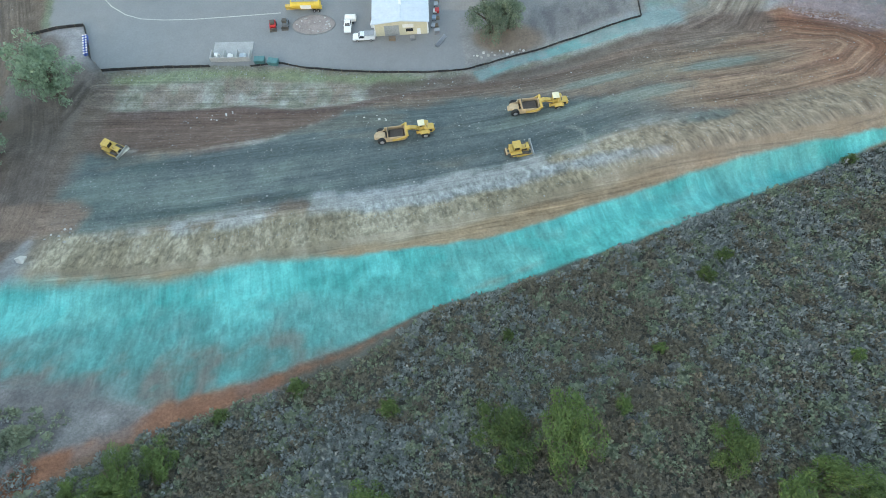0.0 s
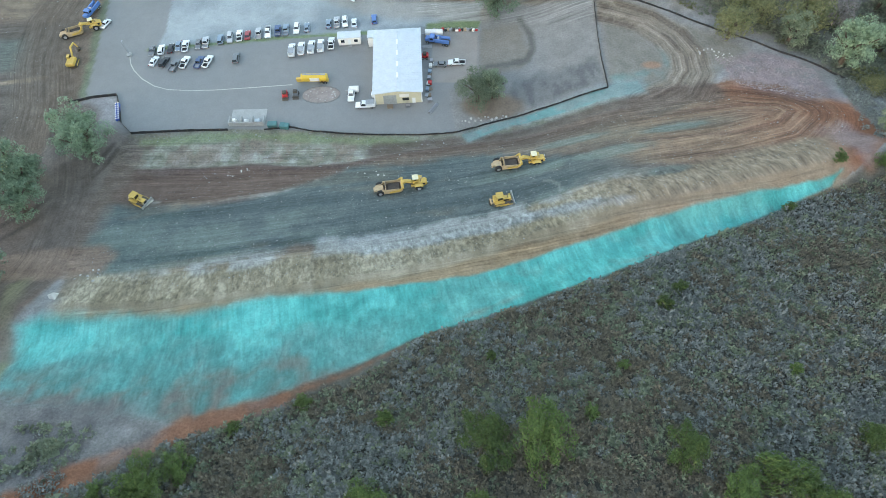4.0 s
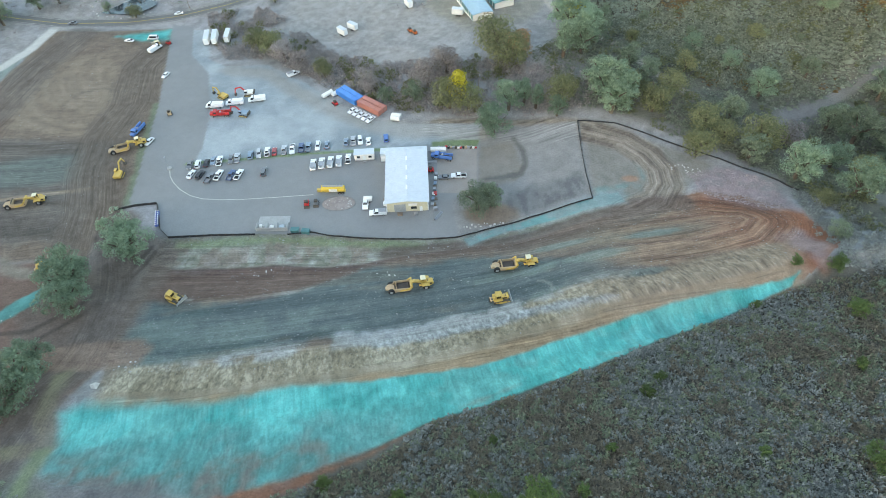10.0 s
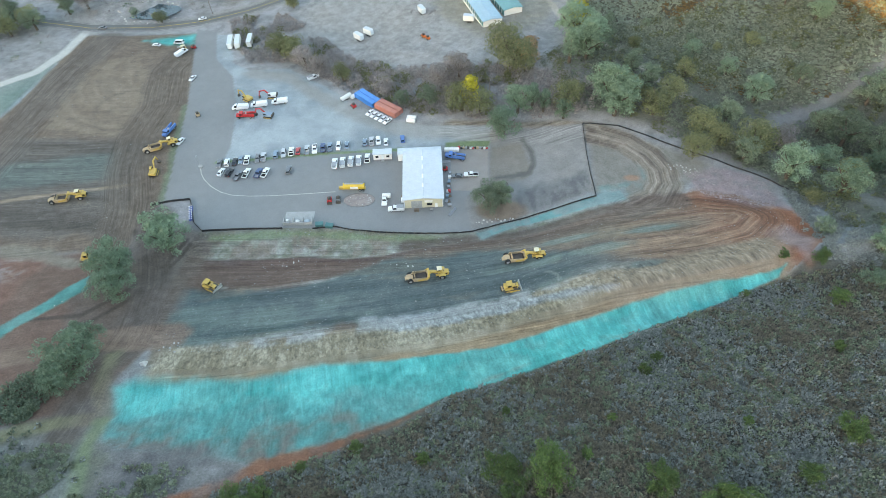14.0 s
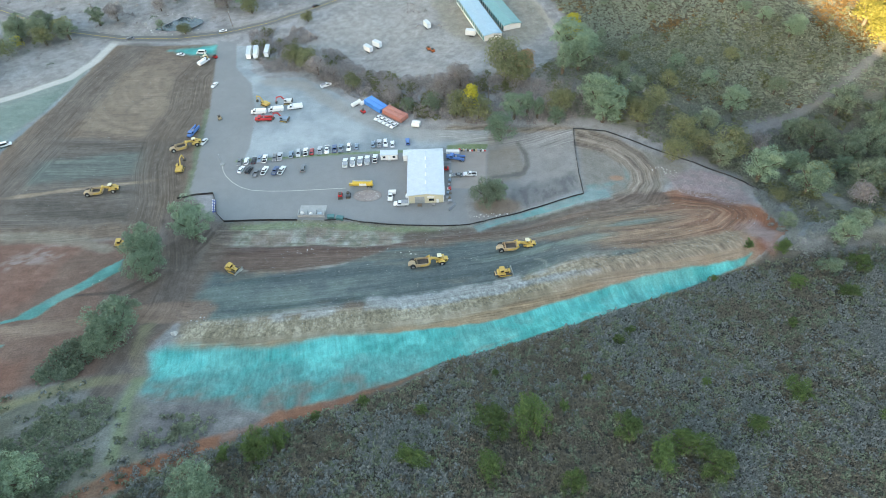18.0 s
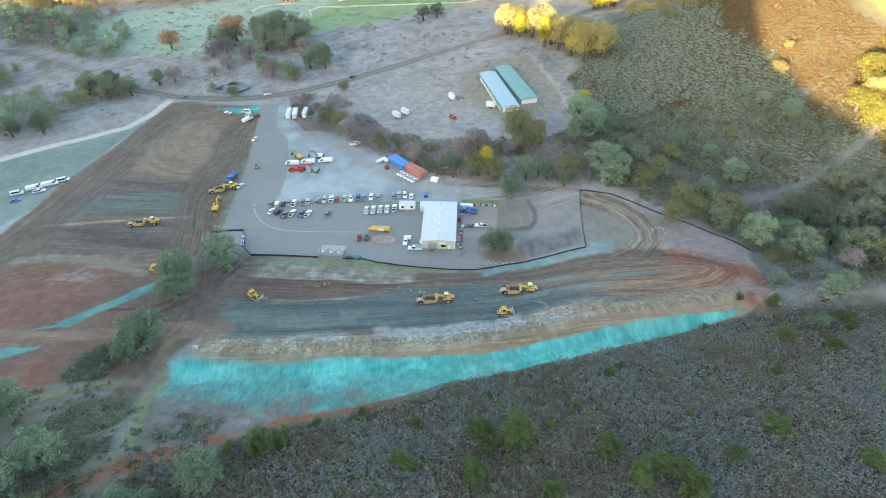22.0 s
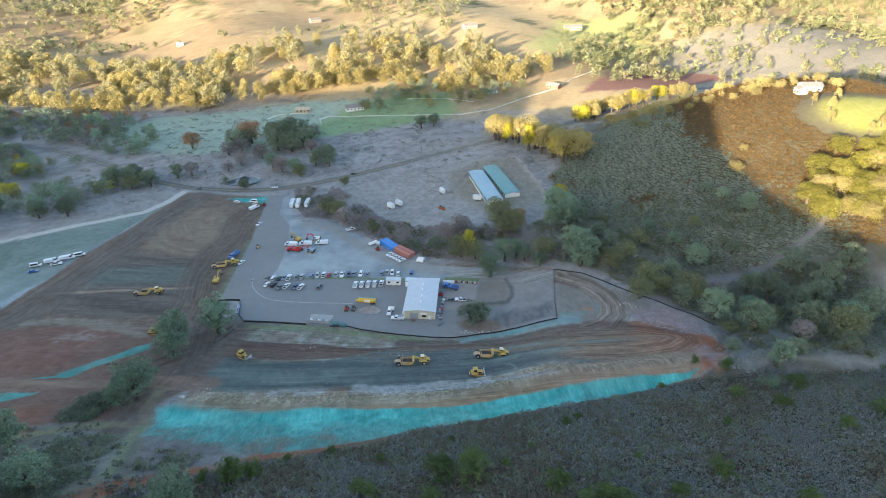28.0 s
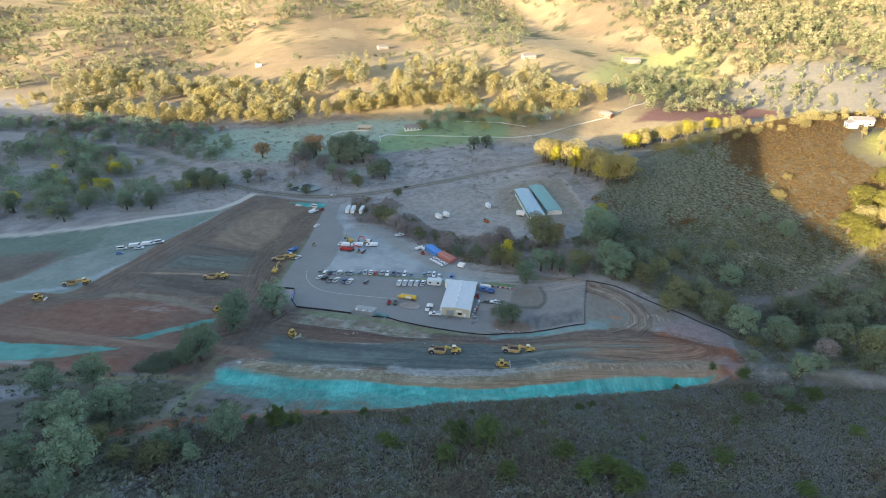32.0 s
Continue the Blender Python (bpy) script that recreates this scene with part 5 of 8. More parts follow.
WEST_WOOD = [(-160, -50), (-160, 0), (-128, 10), (-104, 18), (-96, 8), (-84, 10), (-66, 6), (-56, -6), (-80, -45)]
brush("hedge_scrub", even([(-120, 16), (-121, 26), (-115, 34.5), (-107, 30), (-110, 19)], 1.7), "oak", "dark evergreen shrubs beside the dirt track", 2.2, 4.0, 26, 0.17, 0.75, mounds=True)
THICKET = [(-106, 4), (-100, 9), (-92, 9), (-88, -2), (-82, -14), (-78, -40), (-100, -46), (-112, -20), (-112, -4)]
brush("shady_scrub", even(THICKET, 2.3, lambda x, y: fractal(x, y, 9, 37, 2) > 0.42), "oak", "dark scrub between the trees", 1.6, 3.6, 26, 0.17, 0.75, mounds=True)
brush("thicket_by_strip", even([(-112, 8), (-94, 12.5), (-88, 4), (-94, -3), (-106, -1)], 2.0, lambda x, y: fractal(x, y, 6, 39, 2) > 0.4), "dark", "rounded dark shrubs beside the grassy strip", 1.6, 3.4, 26, 0.17, 0.75, mounds=True)
brush("pale_shrubs", scatter([(-82, -8), (-66, 0), (-60, 3), (-62, -4), (-76, -14)], 40), "sage", "pale flowering shrubs by the red trail", 1.4, 2.6, 60, 0.16, 0.8)
brush("mauve_scrub", scatter([(-80, -2), (-80, 6), (-70, 9), (-60, 7), (-62, 1), (-70, -4)], 48), "dark", "dull green shrubs on the mauve soil", 1.0, 3.0, 22, 0.18, 0.8, mounds=True)
brush("bank_scrub", scatter([(113, 121), (109, 94), (109, 80), (126, 78), (132, 94), (122, 107)], 300), "sage", "pale scrub on the bank beyond the pad", 1.0, 2.6, 20, 0.19, 0.7, mounds=True)
brush("gully_scrub", scatter([(124, 86), (147, 84), (190, 100), (190, 70), (141, 62), (127, 74)], 160), "oak", "dark round bushes in the pale gully", 1.4, 3.2, 26, 0.17, 0.7, mounds=True)
brush("slope_scrub", scatter(WEST_WOOD, 240, off_site), "dark", "dark scrub below the seeded bank", 1.0, 3.2, 18, 0.34)
brush("slope_sage", scatter(WEST_WOOD, 240, off_site), "sage", "pale shrubs below the seeded bank", 0.8, 2.2, 16, 0.36)
VALLEY = [(-420, 120), (-300, 290), (-420, 330), (-430, 430), (-200, 470), (60, 440), (60, 330), (-30, 250), (-60, 330), (-150, 275), (-215, 250), (-230, 215), (-330, 140)]
brush("valley_scrub", scatter(VALLEY, 1700, off_site), "bare", "low grey scrub dotted over the valley floor", 1.0, 3.5, 20, 0.3, 0.8, True)
brush("valley_bushes", scatter(VALLEY, 260, off_site), "oak", "dark bushes dotted over the valley floor", 1.6, 4.5, 50, 0.22, 0.8, True)

# trees on the brush hill
for x, y, h in ((20.5, 7.5, 9.5), (11, 7, 7.5), (-6.8, 10.5, 4.5), (43, 7, 6.5), (56, 3.5, 8), (61, -1, 9), (50, 0, 7), (-7, -3, 6), (-22.6, 13.5, 3.6), (51, 41, 4), (47, 36.5, 4), (-46, -1.5, 6.5)):
    tree(x, y, h, "bright", "wide" if h > 5 else "round", "in the chaparral")
for x, y, h in ((-41, 1, 6), (-53, -4, 5), (82, 66, 3.5), (29, 12.5, 3.2), (11, -5, 6), (89, 21.5, 6), (75, 10, 5.5), (110, 15, 6), (29, -8, 6), (107, 64, 5.5), (107, 79, 6), (96, 79, 4)):
    tree(x, y, h, "bright", "wide" if h > 5 else "round", "in the chaparral")
for x, y, h in ((120, 60, 6), (130, 74, 7), (135, 50, 6), (66, 22, 3), (98, 46, 4), (-34, 8, 3.5), (140, 30, 6), (36, 22, 2.6), (12, 24, 2.6), (150, 60, 6)):
    tree(x, y, h, "bright", "wide" if h > 5 else "round", "in the chaparral")
# along the west track and below the seeded bank
for x, y, h, k in ((-114, 73, 18, "grey"), (-110.5, 65, 13, "grey"), (-118, 80, 9, "grey"), (-104, 89, 18.5, "grey"), (-108, 93, 9, "grey"), (-102.5, 34, 16, "grey"), (-108, 44, 12, "grey"), (-106, 29, 9, "grey"), (-82.5, -39.5, 17, "grey"), (-119, 0, 14, "grey"), (-99.5, -24.6, 14, "grey"), (-95.5, -14.6, 12.5, "grey"), (-108.7, -26.7, 10, "grey"), (-54, -14.4, 12.5, "grey"), (-64.3, -22, 6.5, "grey"), (-70.8, -22, 6.5, "grey"), (-58, -25, 5.5, "grey"), (-79, -49, 10, "grey"), (-66.4, -29.5, 8, "olive"), (-44.6, -3.6, 8.5, "bright"), (-97, -42, 12, "grey"), (-87, -52, 10, "oak"), (-126, -12, 12, "grey"), (-136, -4, 10, "oak"), (-132, -30, 12, "grey"), (-118, -40, 12, "oak"), (-88, -28, 7, "olive"), (-76, -32, 6, "olive")):
    tree(x, y, h, k, "round", "beside the dirt track")
# round the yard and along the creek
for x, y, h, k, s in ((8, 114, 7.5, "oak", "wide"), (13, 116, 6.5, "oak", "round"), (13.5, 154, 9, "grey", "round"), (0, 172, 10, "yellow", "tall"), (-4, 170, 9, "olive", "round"), (4, 169, 7, "olive", "round"), (20, 168, 9, "grey", "round"), (26, 170, 8, "grey", "tall"), (31, 167, 7, "grey", "tall"), (40, 168, 8, "olive", "round"), (57, 168, 12, "grey", "round"), (62, 165, 10, "grey", "round"), (75, 162, 8, "olive", "round"), (-19, 175, 6, "oak", "round"), (-31, 176, 5, "oak", "round"), (20, 196, 10, "olive", "round"), (15, 206, 11, "olive", "round"), (25, 203, 8, "orange", "round"), (-92, 222, 8, "olive", "round"), (-100, 226, 7, "olive", "round"), (-84, 214, 7, "bare", "round"), (-74, 207, 6, "bare", "round"), (-62, 199, 6, "olive", "round"), (-40, 186, 6, "bare", "round"), (-14, 186, 8, "bare", "round"), (-6, 192, 9, "bare", "round"), (44, 198, 11, "grey", "tall"), (52, 205, 12, "grey", "tall"), (48, 222, 13, "grey", "round"), (50, 228, 13, "yellow", "tall"), (60, 214, 9, "oak", "round")):
    tree(x, y, h, k, s, "near the creek")
# ravine and east slope
for x, y, h, k in ((52, 202, 16, "grey"), (59, 160.7, 16, "grey"), (38.7, 160.8, 9, "grey"), (116, 125, 17, "grey"), (128.7, 113, 14.5, "grey"), (119, 174, 13, "grey"), (127.7, 84, 10.5, "grey"), (113.5, 92.5, 6, "oak"), (86.4, 137.5, 12, "olive"), (109, 143, 15, "olive"), (104, 136, 11, "oak"), (98, 146, 10, "olive"), (92, 152, 11, "olive"), (148.7, 151.5, 16, "oak"), (158, 144, 15, "oak"), (142, 160, 12, "oak")):
    if path_distance(np.array([x]), np.array([y]), KNOLL_TRAIL)[0][0] > 7.5:
        tree(x, y, h, k, "round" if h > 7 else "wide", "in the ravine")
for x, y, h, k in ((168, 150, 16, "oak"), (151, 119, 16, "oak"), (162, 112, 15, "olive"), (176, 160, 17, "oak"), (184, 138, 16, "oak"), (172, 126, 14, "grey"), (83, 172, 10, "olive"), (76, 180, 10, "oak"), (92, 186, 9, "olive"), (151.5, 214, 11, "grey"), (104, 160, 11, "oak"), (124, 150, 10, "bare"), (134, 136, 11, "grey"), (140, 128, 10, "olive"), (152, 172, 13, "oak"), (164, 172, 14, "oak")):
    if path_distance(np.array([x]), np.array([y]), KNOLL_TRAIL)[0][0] > 7.5:
        tree(x, y, h, k, "round" if h > 7 else "wide", "in the ravine")
for x, y, h, k in ((176, 182, 14, "oak"), (140, 184, 9, "oak"), (70, 192, 10, "oak"), (66, 176, 9, "olive"), (110, 188, 9, "grey"), (190, 170, 15, "oak"), (124, 206, 7, "olive"), (100, 206, 7, "grey"), (152, 134, 10, "grey"), (144, 108, 9, "bare"), (118, 110, 6, "olive"), (136, 92, 7, "oak"), (120, 72, 6, "grey"), (156, 96, 8, "oak")):
    if path_distance(np.array([x]), np.array([y]), KNOLL_TRAIL)[0][0] > 7.5:
        tree(x, y, h, k, "round" if h > 7 else "wide", "in the ravine")
for x, y, h, k in ((135, 236, 7, "grey"), (142.5, 227, 8, "grey"), (153, 215, 10, "grey"), (94, 196, 7, "oak"), (121, 177, 10, "grey"), (60, 164, 12, "grey"), (55.5, 213, 17, "grey"), (95, 255, 5, "oak"), (100, 214, 5, "oak"), (110, 205, 4, "olive"), (84, 232, 5, "oak"), (128, 205, 4, "oak"), (140, 200, 4, "oak"), (112, 328, 6, "olive"), (124, 312, 5, "olive"), (107, 336, 7, "olive"), (78, 300, 5, "oak"), (72, 270, 6, "oak"), (68, 240, 6, "oak"), (76, 215, 6, "olive")):
    tree(x, y, h, k, "round", "on the shaded knoll")
tree(152.7, 246.4, 9, "gold", "round", "on the knoll's crest")
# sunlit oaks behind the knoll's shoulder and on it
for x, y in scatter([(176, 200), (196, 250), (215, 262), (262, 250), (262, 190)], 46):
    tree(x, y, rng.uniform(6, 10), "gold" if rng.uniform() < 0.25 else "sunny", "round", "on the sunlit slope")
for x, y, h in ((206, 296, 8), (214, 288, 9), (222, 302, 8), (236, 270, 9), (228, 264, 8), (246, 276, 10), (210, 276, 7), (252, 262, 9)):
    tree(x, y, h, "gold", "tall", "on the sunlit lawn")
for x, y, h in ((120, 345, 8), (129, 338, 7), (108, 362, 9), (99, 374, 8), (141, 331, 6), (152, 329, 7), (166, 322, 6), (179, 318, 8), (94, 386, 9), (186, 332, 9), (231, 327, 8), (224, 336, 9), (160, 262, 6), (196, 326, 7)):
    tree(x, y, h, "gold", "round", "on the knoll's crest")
# valley floor
for x, y, h, k in ((-176, 345, 16, "oak"), (-166, 350, 15, "oak"), (-186, 340, 14, "oak"), (-160, 338, 13, "oak"), (-130, 310, 11, "oak"), (-137, 304, 10, "oak"), (-214, 325, 12, "oak"), (-206, 332, 11, "oak"), (-208, 340, 14, "orange"), (-250, 318, 10, "orange"), (-196, 296, 8, "bare"), (-170, 296, 9, "grey"), (-160, 290, 9, "bare"), (-185, 310, 9, "bare"), (-150, 292, 8, "grey"), (-142, 284, 8, "olive"), (-262, 246, 9, "oak"), (-254, 244, 9, "oak"), (-272, 248, 9, "oak")):
    tree(x, y, h, k, "round", "on the frosty valley floor")
for x, y, h, k in ((-246, 250, 8, "olive"), (-280, 184, 7, "oak"), (-262, 190, 8, "oak"), (-200, 282, 6, "bare"), (-230, 262, 8, "oak"), (-222, 268, 8, "bare"), (-192, 262, 4, "oak"), (-176, 258, 5, "olive"), (-300, 170, 7, "oak"), (-342, 216, 9, "oak"), (-360, 228, 9, "oak"), (-320, 208, 8, "yellow"), (-372, 210, 9, "oak"), (-385, 240, 9, "oak"), (-350, 250, 8, "yellow"), (-330, 190, 8, "oak"), (-104, 274, 5, "olive"), (-273, 178, 8, "oak"), (-258, 184, 9, "oak"), (-299, 150, 9, "oak"), (-344, 152, 10, "oak"), (-70, 398, 9, "oak"), (-60, 405, 9, "oak")):
    tree(x, y, h, k, "round", "on the frosty valley floor")
for x, y, h, k in ((-160, 362, 9, "bare"), (-196, 362, 8, "bare"), (-182, 352, 14, "oak"), (-172, 338, 15, "oak"), (-168, 330, 12, "oak"), (-180, 330, 13, "oak"), (-192, 350, 12, "oak"), (-156, 346, 11, "oak"), (-126, 304, 9, "oak"), (-132, 316, 9, "olive"), (-258, 254, 9, "oak"), (-268, 240, 9, "oak"), (-240, 244, 8, "oak"), (-250, 236, 8, "olive"), (-150, 330, 8, "bare"), (-206, 318, 9, "bare"), (-214, 310, 8, "bare")):
    tree(x, y, h, k, "round", "on the frosty valley floor")
# rows with their tops in the sun
for a, b, n in (((0, 374), (68, 304), 28), ((70, 428), (135, 482), 24), ((150, 492), (235, 520), 8)):
    for k in range(n):
        u = k / n
        tree(a[0] + u * (b[0] - a[0]) + rng.uniform(-7, 7), a[1] + u * (b[1] - a[1]) + rng.uniform(-7, 7), rng.uniform(15, 20) if n > 25 else rng.uniform(10, 15), "yellow" if k % 7 == 0 else "gold", "tall" if k % 3 else "round", "in a row by the road")


def far_woods(name, places, kind, label, low, high, leaves=50, size=0.27, lumps=9, cone=0.45):
    """Far trees, one mesh for a wood."""
    models = []
    for k in range(6):
        p, ways = crown_points(leaves, 0.7 + 0.3 * (1 - cone), 0.95, lumps, 0, cone)
        models.append(leaf_quads(p, size, 0.4, 0.3, ways * (0.45 if size < 0.2 else 0.3)))
    z = ground_z(places[:, 0], places[:, 1])
    out = []
    for k in range(6):
        p, h = places[k::6], z[k::6]
        s = rng.uniform(low, high, len(p))
        m = models[k].reshape(-1, 3)
        q = m[None] * s[:, None, None] * rng.uniform((0.85, 0.85, 0.85), (1.15, 1.15, 1.1), (len(p), 3))[:, None]
        q[:, :, 0] += p[:, :1]
        q[:, :, 1] += p[:, 1:]
        q[:, :, 2] += h[:, None]
        out.append(q.reshape(-1, 4, 3))
    cut = np.concatenate(out)
    mesh = triangles_mesh(name, cut[:, :3], LEAF[kind])
    ob = new(name, mesh)
    return tagged(ob, label, "woods", kind="stuff")


KNOLL_OAKS = [(180, 196), (192, 226), (204, 246), (226, 262), (262, 250), (272, 200), (225, 188)]
places = scatter(KNOLL_OAKS, 110)
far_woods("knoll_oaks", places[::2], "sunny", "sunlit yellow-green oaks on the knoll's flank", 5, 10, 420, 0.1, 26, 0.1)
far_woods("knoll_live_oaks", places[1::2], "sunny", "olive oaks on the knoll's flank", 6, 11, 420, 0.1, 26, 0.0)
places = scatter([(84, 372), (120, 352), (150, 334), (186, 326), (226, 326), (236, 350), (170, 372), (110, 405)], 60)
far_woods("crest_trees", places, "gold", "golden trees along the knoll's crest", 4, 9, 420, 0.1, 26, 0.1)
WEST_TREES = [(-520, 150), (-520, 300), (-400, 310), (-310, 275), (-262, 250), (-250, 215), (-275, 165), (-330, 140), (-420, 100)]
places = scatter(WEST_TREES, 210, lambda x, y: (fractal(x, y, 40, 99) > 0.46) & (path_distance(x, y, DRIVE)[0] > 7) & (path_distance(x, y, ROAD)[0] > 12))
far_woods("valley_oaks", places[::2], "oak", "dark oaks in clumps on the valley floor", 9, 15, 720, 0.085, 34, 0.0)
far_woods("valley_willows", places[1::6], "olive", "olive-green willows on the valley floor", 7, 12, 720, 0.085, 34, 0.1)
far_woods("valley_poplars", places[3::12], "yellow", "yellow autumn trees on the valley floor", 7, 11, 720, 0.085, 34, 0.2)
far_woods("valley_pines", places[5::6], "grey", "grey-green pines on the valley floor", 8, 14, 720, 0.085, 34, 0.2)
places = scatter([(-520, 300), (-520, 385), (-340, 395), (-320, 335), (-400, 318)], 80)
far_woods("meadow_thicket", places[::2], "orange", "orange-brown autumn thicket at the meadow's edge", 6, 10, 500, 0.1, 26, 0.1)
far_woods("meadow_oaks", places[1::2], "oak", "dark oaks at the meadow's edge", 8, 13, 620, 0.09, 30, 0.0)
places = scatter([(-150, 425), (-100, 440), (-20, 470), (30, 520), (-10, 560), (-120, 500), (-170, 460)], 60)
far_woods("paddock_trees", places[::3], "olive", "olive trees among the ranch paddocks", 9, 15, 620, 0.09, 30, 0.2)
far_woods("paddock_oaks", places[1::3], "oak", "dark oaks among the ranch paddocks", 9, 15, 620, 0.09, 30, 0.0)
far_woods("paddock_poplars", places[2::3], "gold", "golden trees among the ranch paddocks", 9, 15, 620, 0.09, 30, 0.3)
SUNLINE = [(-640, 385), (-540, 389), (-416, 393), (-347, 406), (-287, 427), (-240, 455), (-198, 478), (-140, 503), (-45, 500), (44, 545)]
BAND = SUNLINE + [(60, 600), (-60, 640), (-240, 610), (-330, 540), (-420, 520), (-640, 560)]
rim = np.array([(a[0] + u * (b[0] - a[0]), a[1] + u * (b[1] - a[1])) for a, b in zip(SUNLINE, SUNLINE[1:]) for u in np.linspace(0, 1, 24)])
rim = rim + rng.uniform((-8, -2), (8, 26), rim.shape)
rim = rim[fractal(rim[:, 0], rim[:, 1], 45, 83, 3) > 0.42]
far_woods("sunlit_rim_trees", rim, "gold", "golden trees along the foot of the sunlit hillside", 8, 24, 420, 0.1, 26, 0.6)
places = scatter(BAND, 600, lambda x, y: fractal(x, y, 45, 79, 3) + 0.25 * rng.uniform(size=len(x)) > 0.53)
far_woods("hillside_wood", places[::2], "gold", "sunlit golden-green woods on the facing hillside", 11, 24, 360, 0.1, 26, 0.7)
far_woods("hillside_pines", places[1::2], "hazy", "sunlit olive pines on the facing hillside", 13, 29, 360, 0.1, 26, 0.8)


GOLD_FIELD = [(-640, 690), (-540, 762), (-463, 870), (-333, 925), (-215, 750), (-327, 650), (-485, 632)]
FAR_FIELD = [(-135, 1140), (25, 1110), (75, 845), (-50, 712)]


def in_clusters(x, y):
    return (fractal(x, y, 230, 77, 4) + 0.1 * rng.uniform(size=len(x)) > 0.52) & (area_distance(x, y, GOLD_FIELD) < 0) & (area_distance(x, y, FAR_FIELD) < 0)


places = scatter([(-1500, 560), (-1500, 2300), (1500, 2300), (1500, 560), (300, 500), (-60, 640)], 10500, in_clusters)
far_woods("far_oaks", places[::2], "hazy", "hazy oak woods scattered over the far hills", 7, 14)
far_woods("far_pines", places[1::4], "olive", "olive woods scattered over the far hills", 9, 17)
far_woods("far_golden_woods", places[3::4], "olive", "olive-gold woods scattered over the far hills", 8, 15)
places = scatter([(-1500, 800), (-1300, 1000), (-941, 1133), (-622, 877), (-544, 767), (-610, 684), (-625, 545), (-676, 499), (-720, 442), (-1100, 480)], 1500, lambda x, y: fractal(x, y, 90, 101, 3) > 0.4)
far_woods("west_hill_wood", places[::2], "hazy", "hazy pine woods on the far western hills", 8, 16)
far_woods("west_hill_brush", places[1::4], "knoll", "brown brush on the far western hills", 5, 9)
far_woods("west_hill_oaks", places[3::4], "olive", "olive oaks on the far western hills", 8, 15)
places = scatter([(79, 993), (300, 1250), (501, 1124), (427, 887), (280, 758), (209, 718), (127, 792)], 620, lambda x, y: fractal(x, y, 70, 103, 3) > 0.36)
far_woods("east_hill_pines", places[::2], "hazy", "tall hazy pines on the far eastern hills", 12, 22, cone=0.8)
far_woods("east_hill_wood", places[1::2], "olive", "olive woods on the far eastern hills", 9, 17)
places = scatter([(-600, 345), (-487, 380), (-330, 372), (-290, 330), (-285, 285), (-384, 258), (-470, 244), (-600, 260)], 190, lambda x, y: (path_distance(x, y, ROAD)[0] > 9) & (fractal(x, y, 50, 105, 2) > 0.36))
far_woods("shady_wood", places[::2], "oak", "dark woods at the shaded foot of the hillside", 8, 15, 300, 0.12, 20, 0.2)
far_woods("shady_bare_wood", places[1::4], "bare", "grey leafless woods at the shaded foot of the hillside", 7, 13, 300, 0.12, 20, 0.2)
far_woods("shady_pines", places[3::4], "grey", "grey-green pines at the shaded foot of the hillside", 9, 16, 300, 0.12, 20, 0.5)
places = scatter([(60, 560), (160, 520), (320, 560), (520, 640), (700, 900), (300, 1000), (60, 720)], 520, lambda x, y: in_clusters(x, y) & (area_distance(x, y, [(150, 560), (210, 720), (420, 760), (420, 600), (250, 540)]) < 0))
far_woods("valley_wood", places[::2], "hazy", "hazy woods along the river valley", 9, 17, 200, 0.14, 18)
far_woods("river_wood", places[1::2], "olive", "olive woods along the river valley", 9, 17, 200, 0.14, 18)


# ---- buildings and yard fittings
WHITE_METAL = material("white_painted_metal", (0.70, 0.72, 0.73), 0.45, grain=3, amount=0.08)
ROOF_WHITE = material("white_metal_roof", (0.50, 0.535, 0.57), 0.45, grain=1.5, amount=0.1)
CREAM = material("cream_painted_wall", (0.55, 0.51, 0.37), 0.7, grain=2, amount=0.12)
GLASS = material("dark_window_glass", (0.02, 0.025, 0.03), 0.08, grain=1, amount=0.2, spec=0.8)
CONCRETE = material("grey_concrete", (0.33, 0.33, 0.32), 0.9, grain=4, amount=0.2, bump=0.2)
BLUE_STEEL = material("blue_container_paint", (0.06, 0.24, 0.60), 0.5, grain=2, amount=0.18)
RUST_STEEL = material("orange_red_container_paint", (0.46, 0.185, 0.14), 0.6, grain=2, amount=0.22)
TEAL_ROOF = material("pale_blue_metal_roof", (0.26, 0.38, 0.45), 0.4, grain=1.2, amount=0.12)
TEAL_DOOR = material("teal_roller_door", (0.06, 0.17, 0.17), 0.55, grain=3, amount=0.15)
BLACK_CLOTH = material("black_silt_cloth", (0.03, 0.03, 0.032), 0.9, grain=5, amount=0.3)
WOOD = material("weathered_wood", (0.20, 0.15, 0.11), 0.9, grain=8, amount=0.3)
BLACK = material("black_rubber", (0.02, 0.02, 0.02), 0.9, grain=8, amount=0.3)
STEEL = material("grey_steel", (0.35, 0.35, 0.36), 0.45, 0.6, grain=5, amount=0.2)
LINE_PAINT = material("worn_cream_line_paint", (0.42, 0.41, 0.36), 0.8, grain=2, amount=0.25)
STONE = material("pale_field_stone", (0.40, 0.38, 0.35), 0.9, grain=3, amount=0.3, random=0.25)
RED_PAINT = material("red_machine_paint", (0.50, 0.03, 0.03), 0.45, grain=4, amount=0.15)
BLUE_PLASTIC = material("blue_plastic", (0.05, 0.12, 0.45), 0.5, grain=4, amount=0.15)
SHINGLE = material("brown_grey_shingles", (0.24, 0.21, 0.19), 0.9, grain=3, amount=0.25)
STUCCO = material("white_house_wall", (0.72, 0.70, 0.66), 0.85, grain=2, amount=0.08)
WATER = material("still_water", (0.03, 0.05, 0.055), 0.06, grain=0.5, amount=0.3)

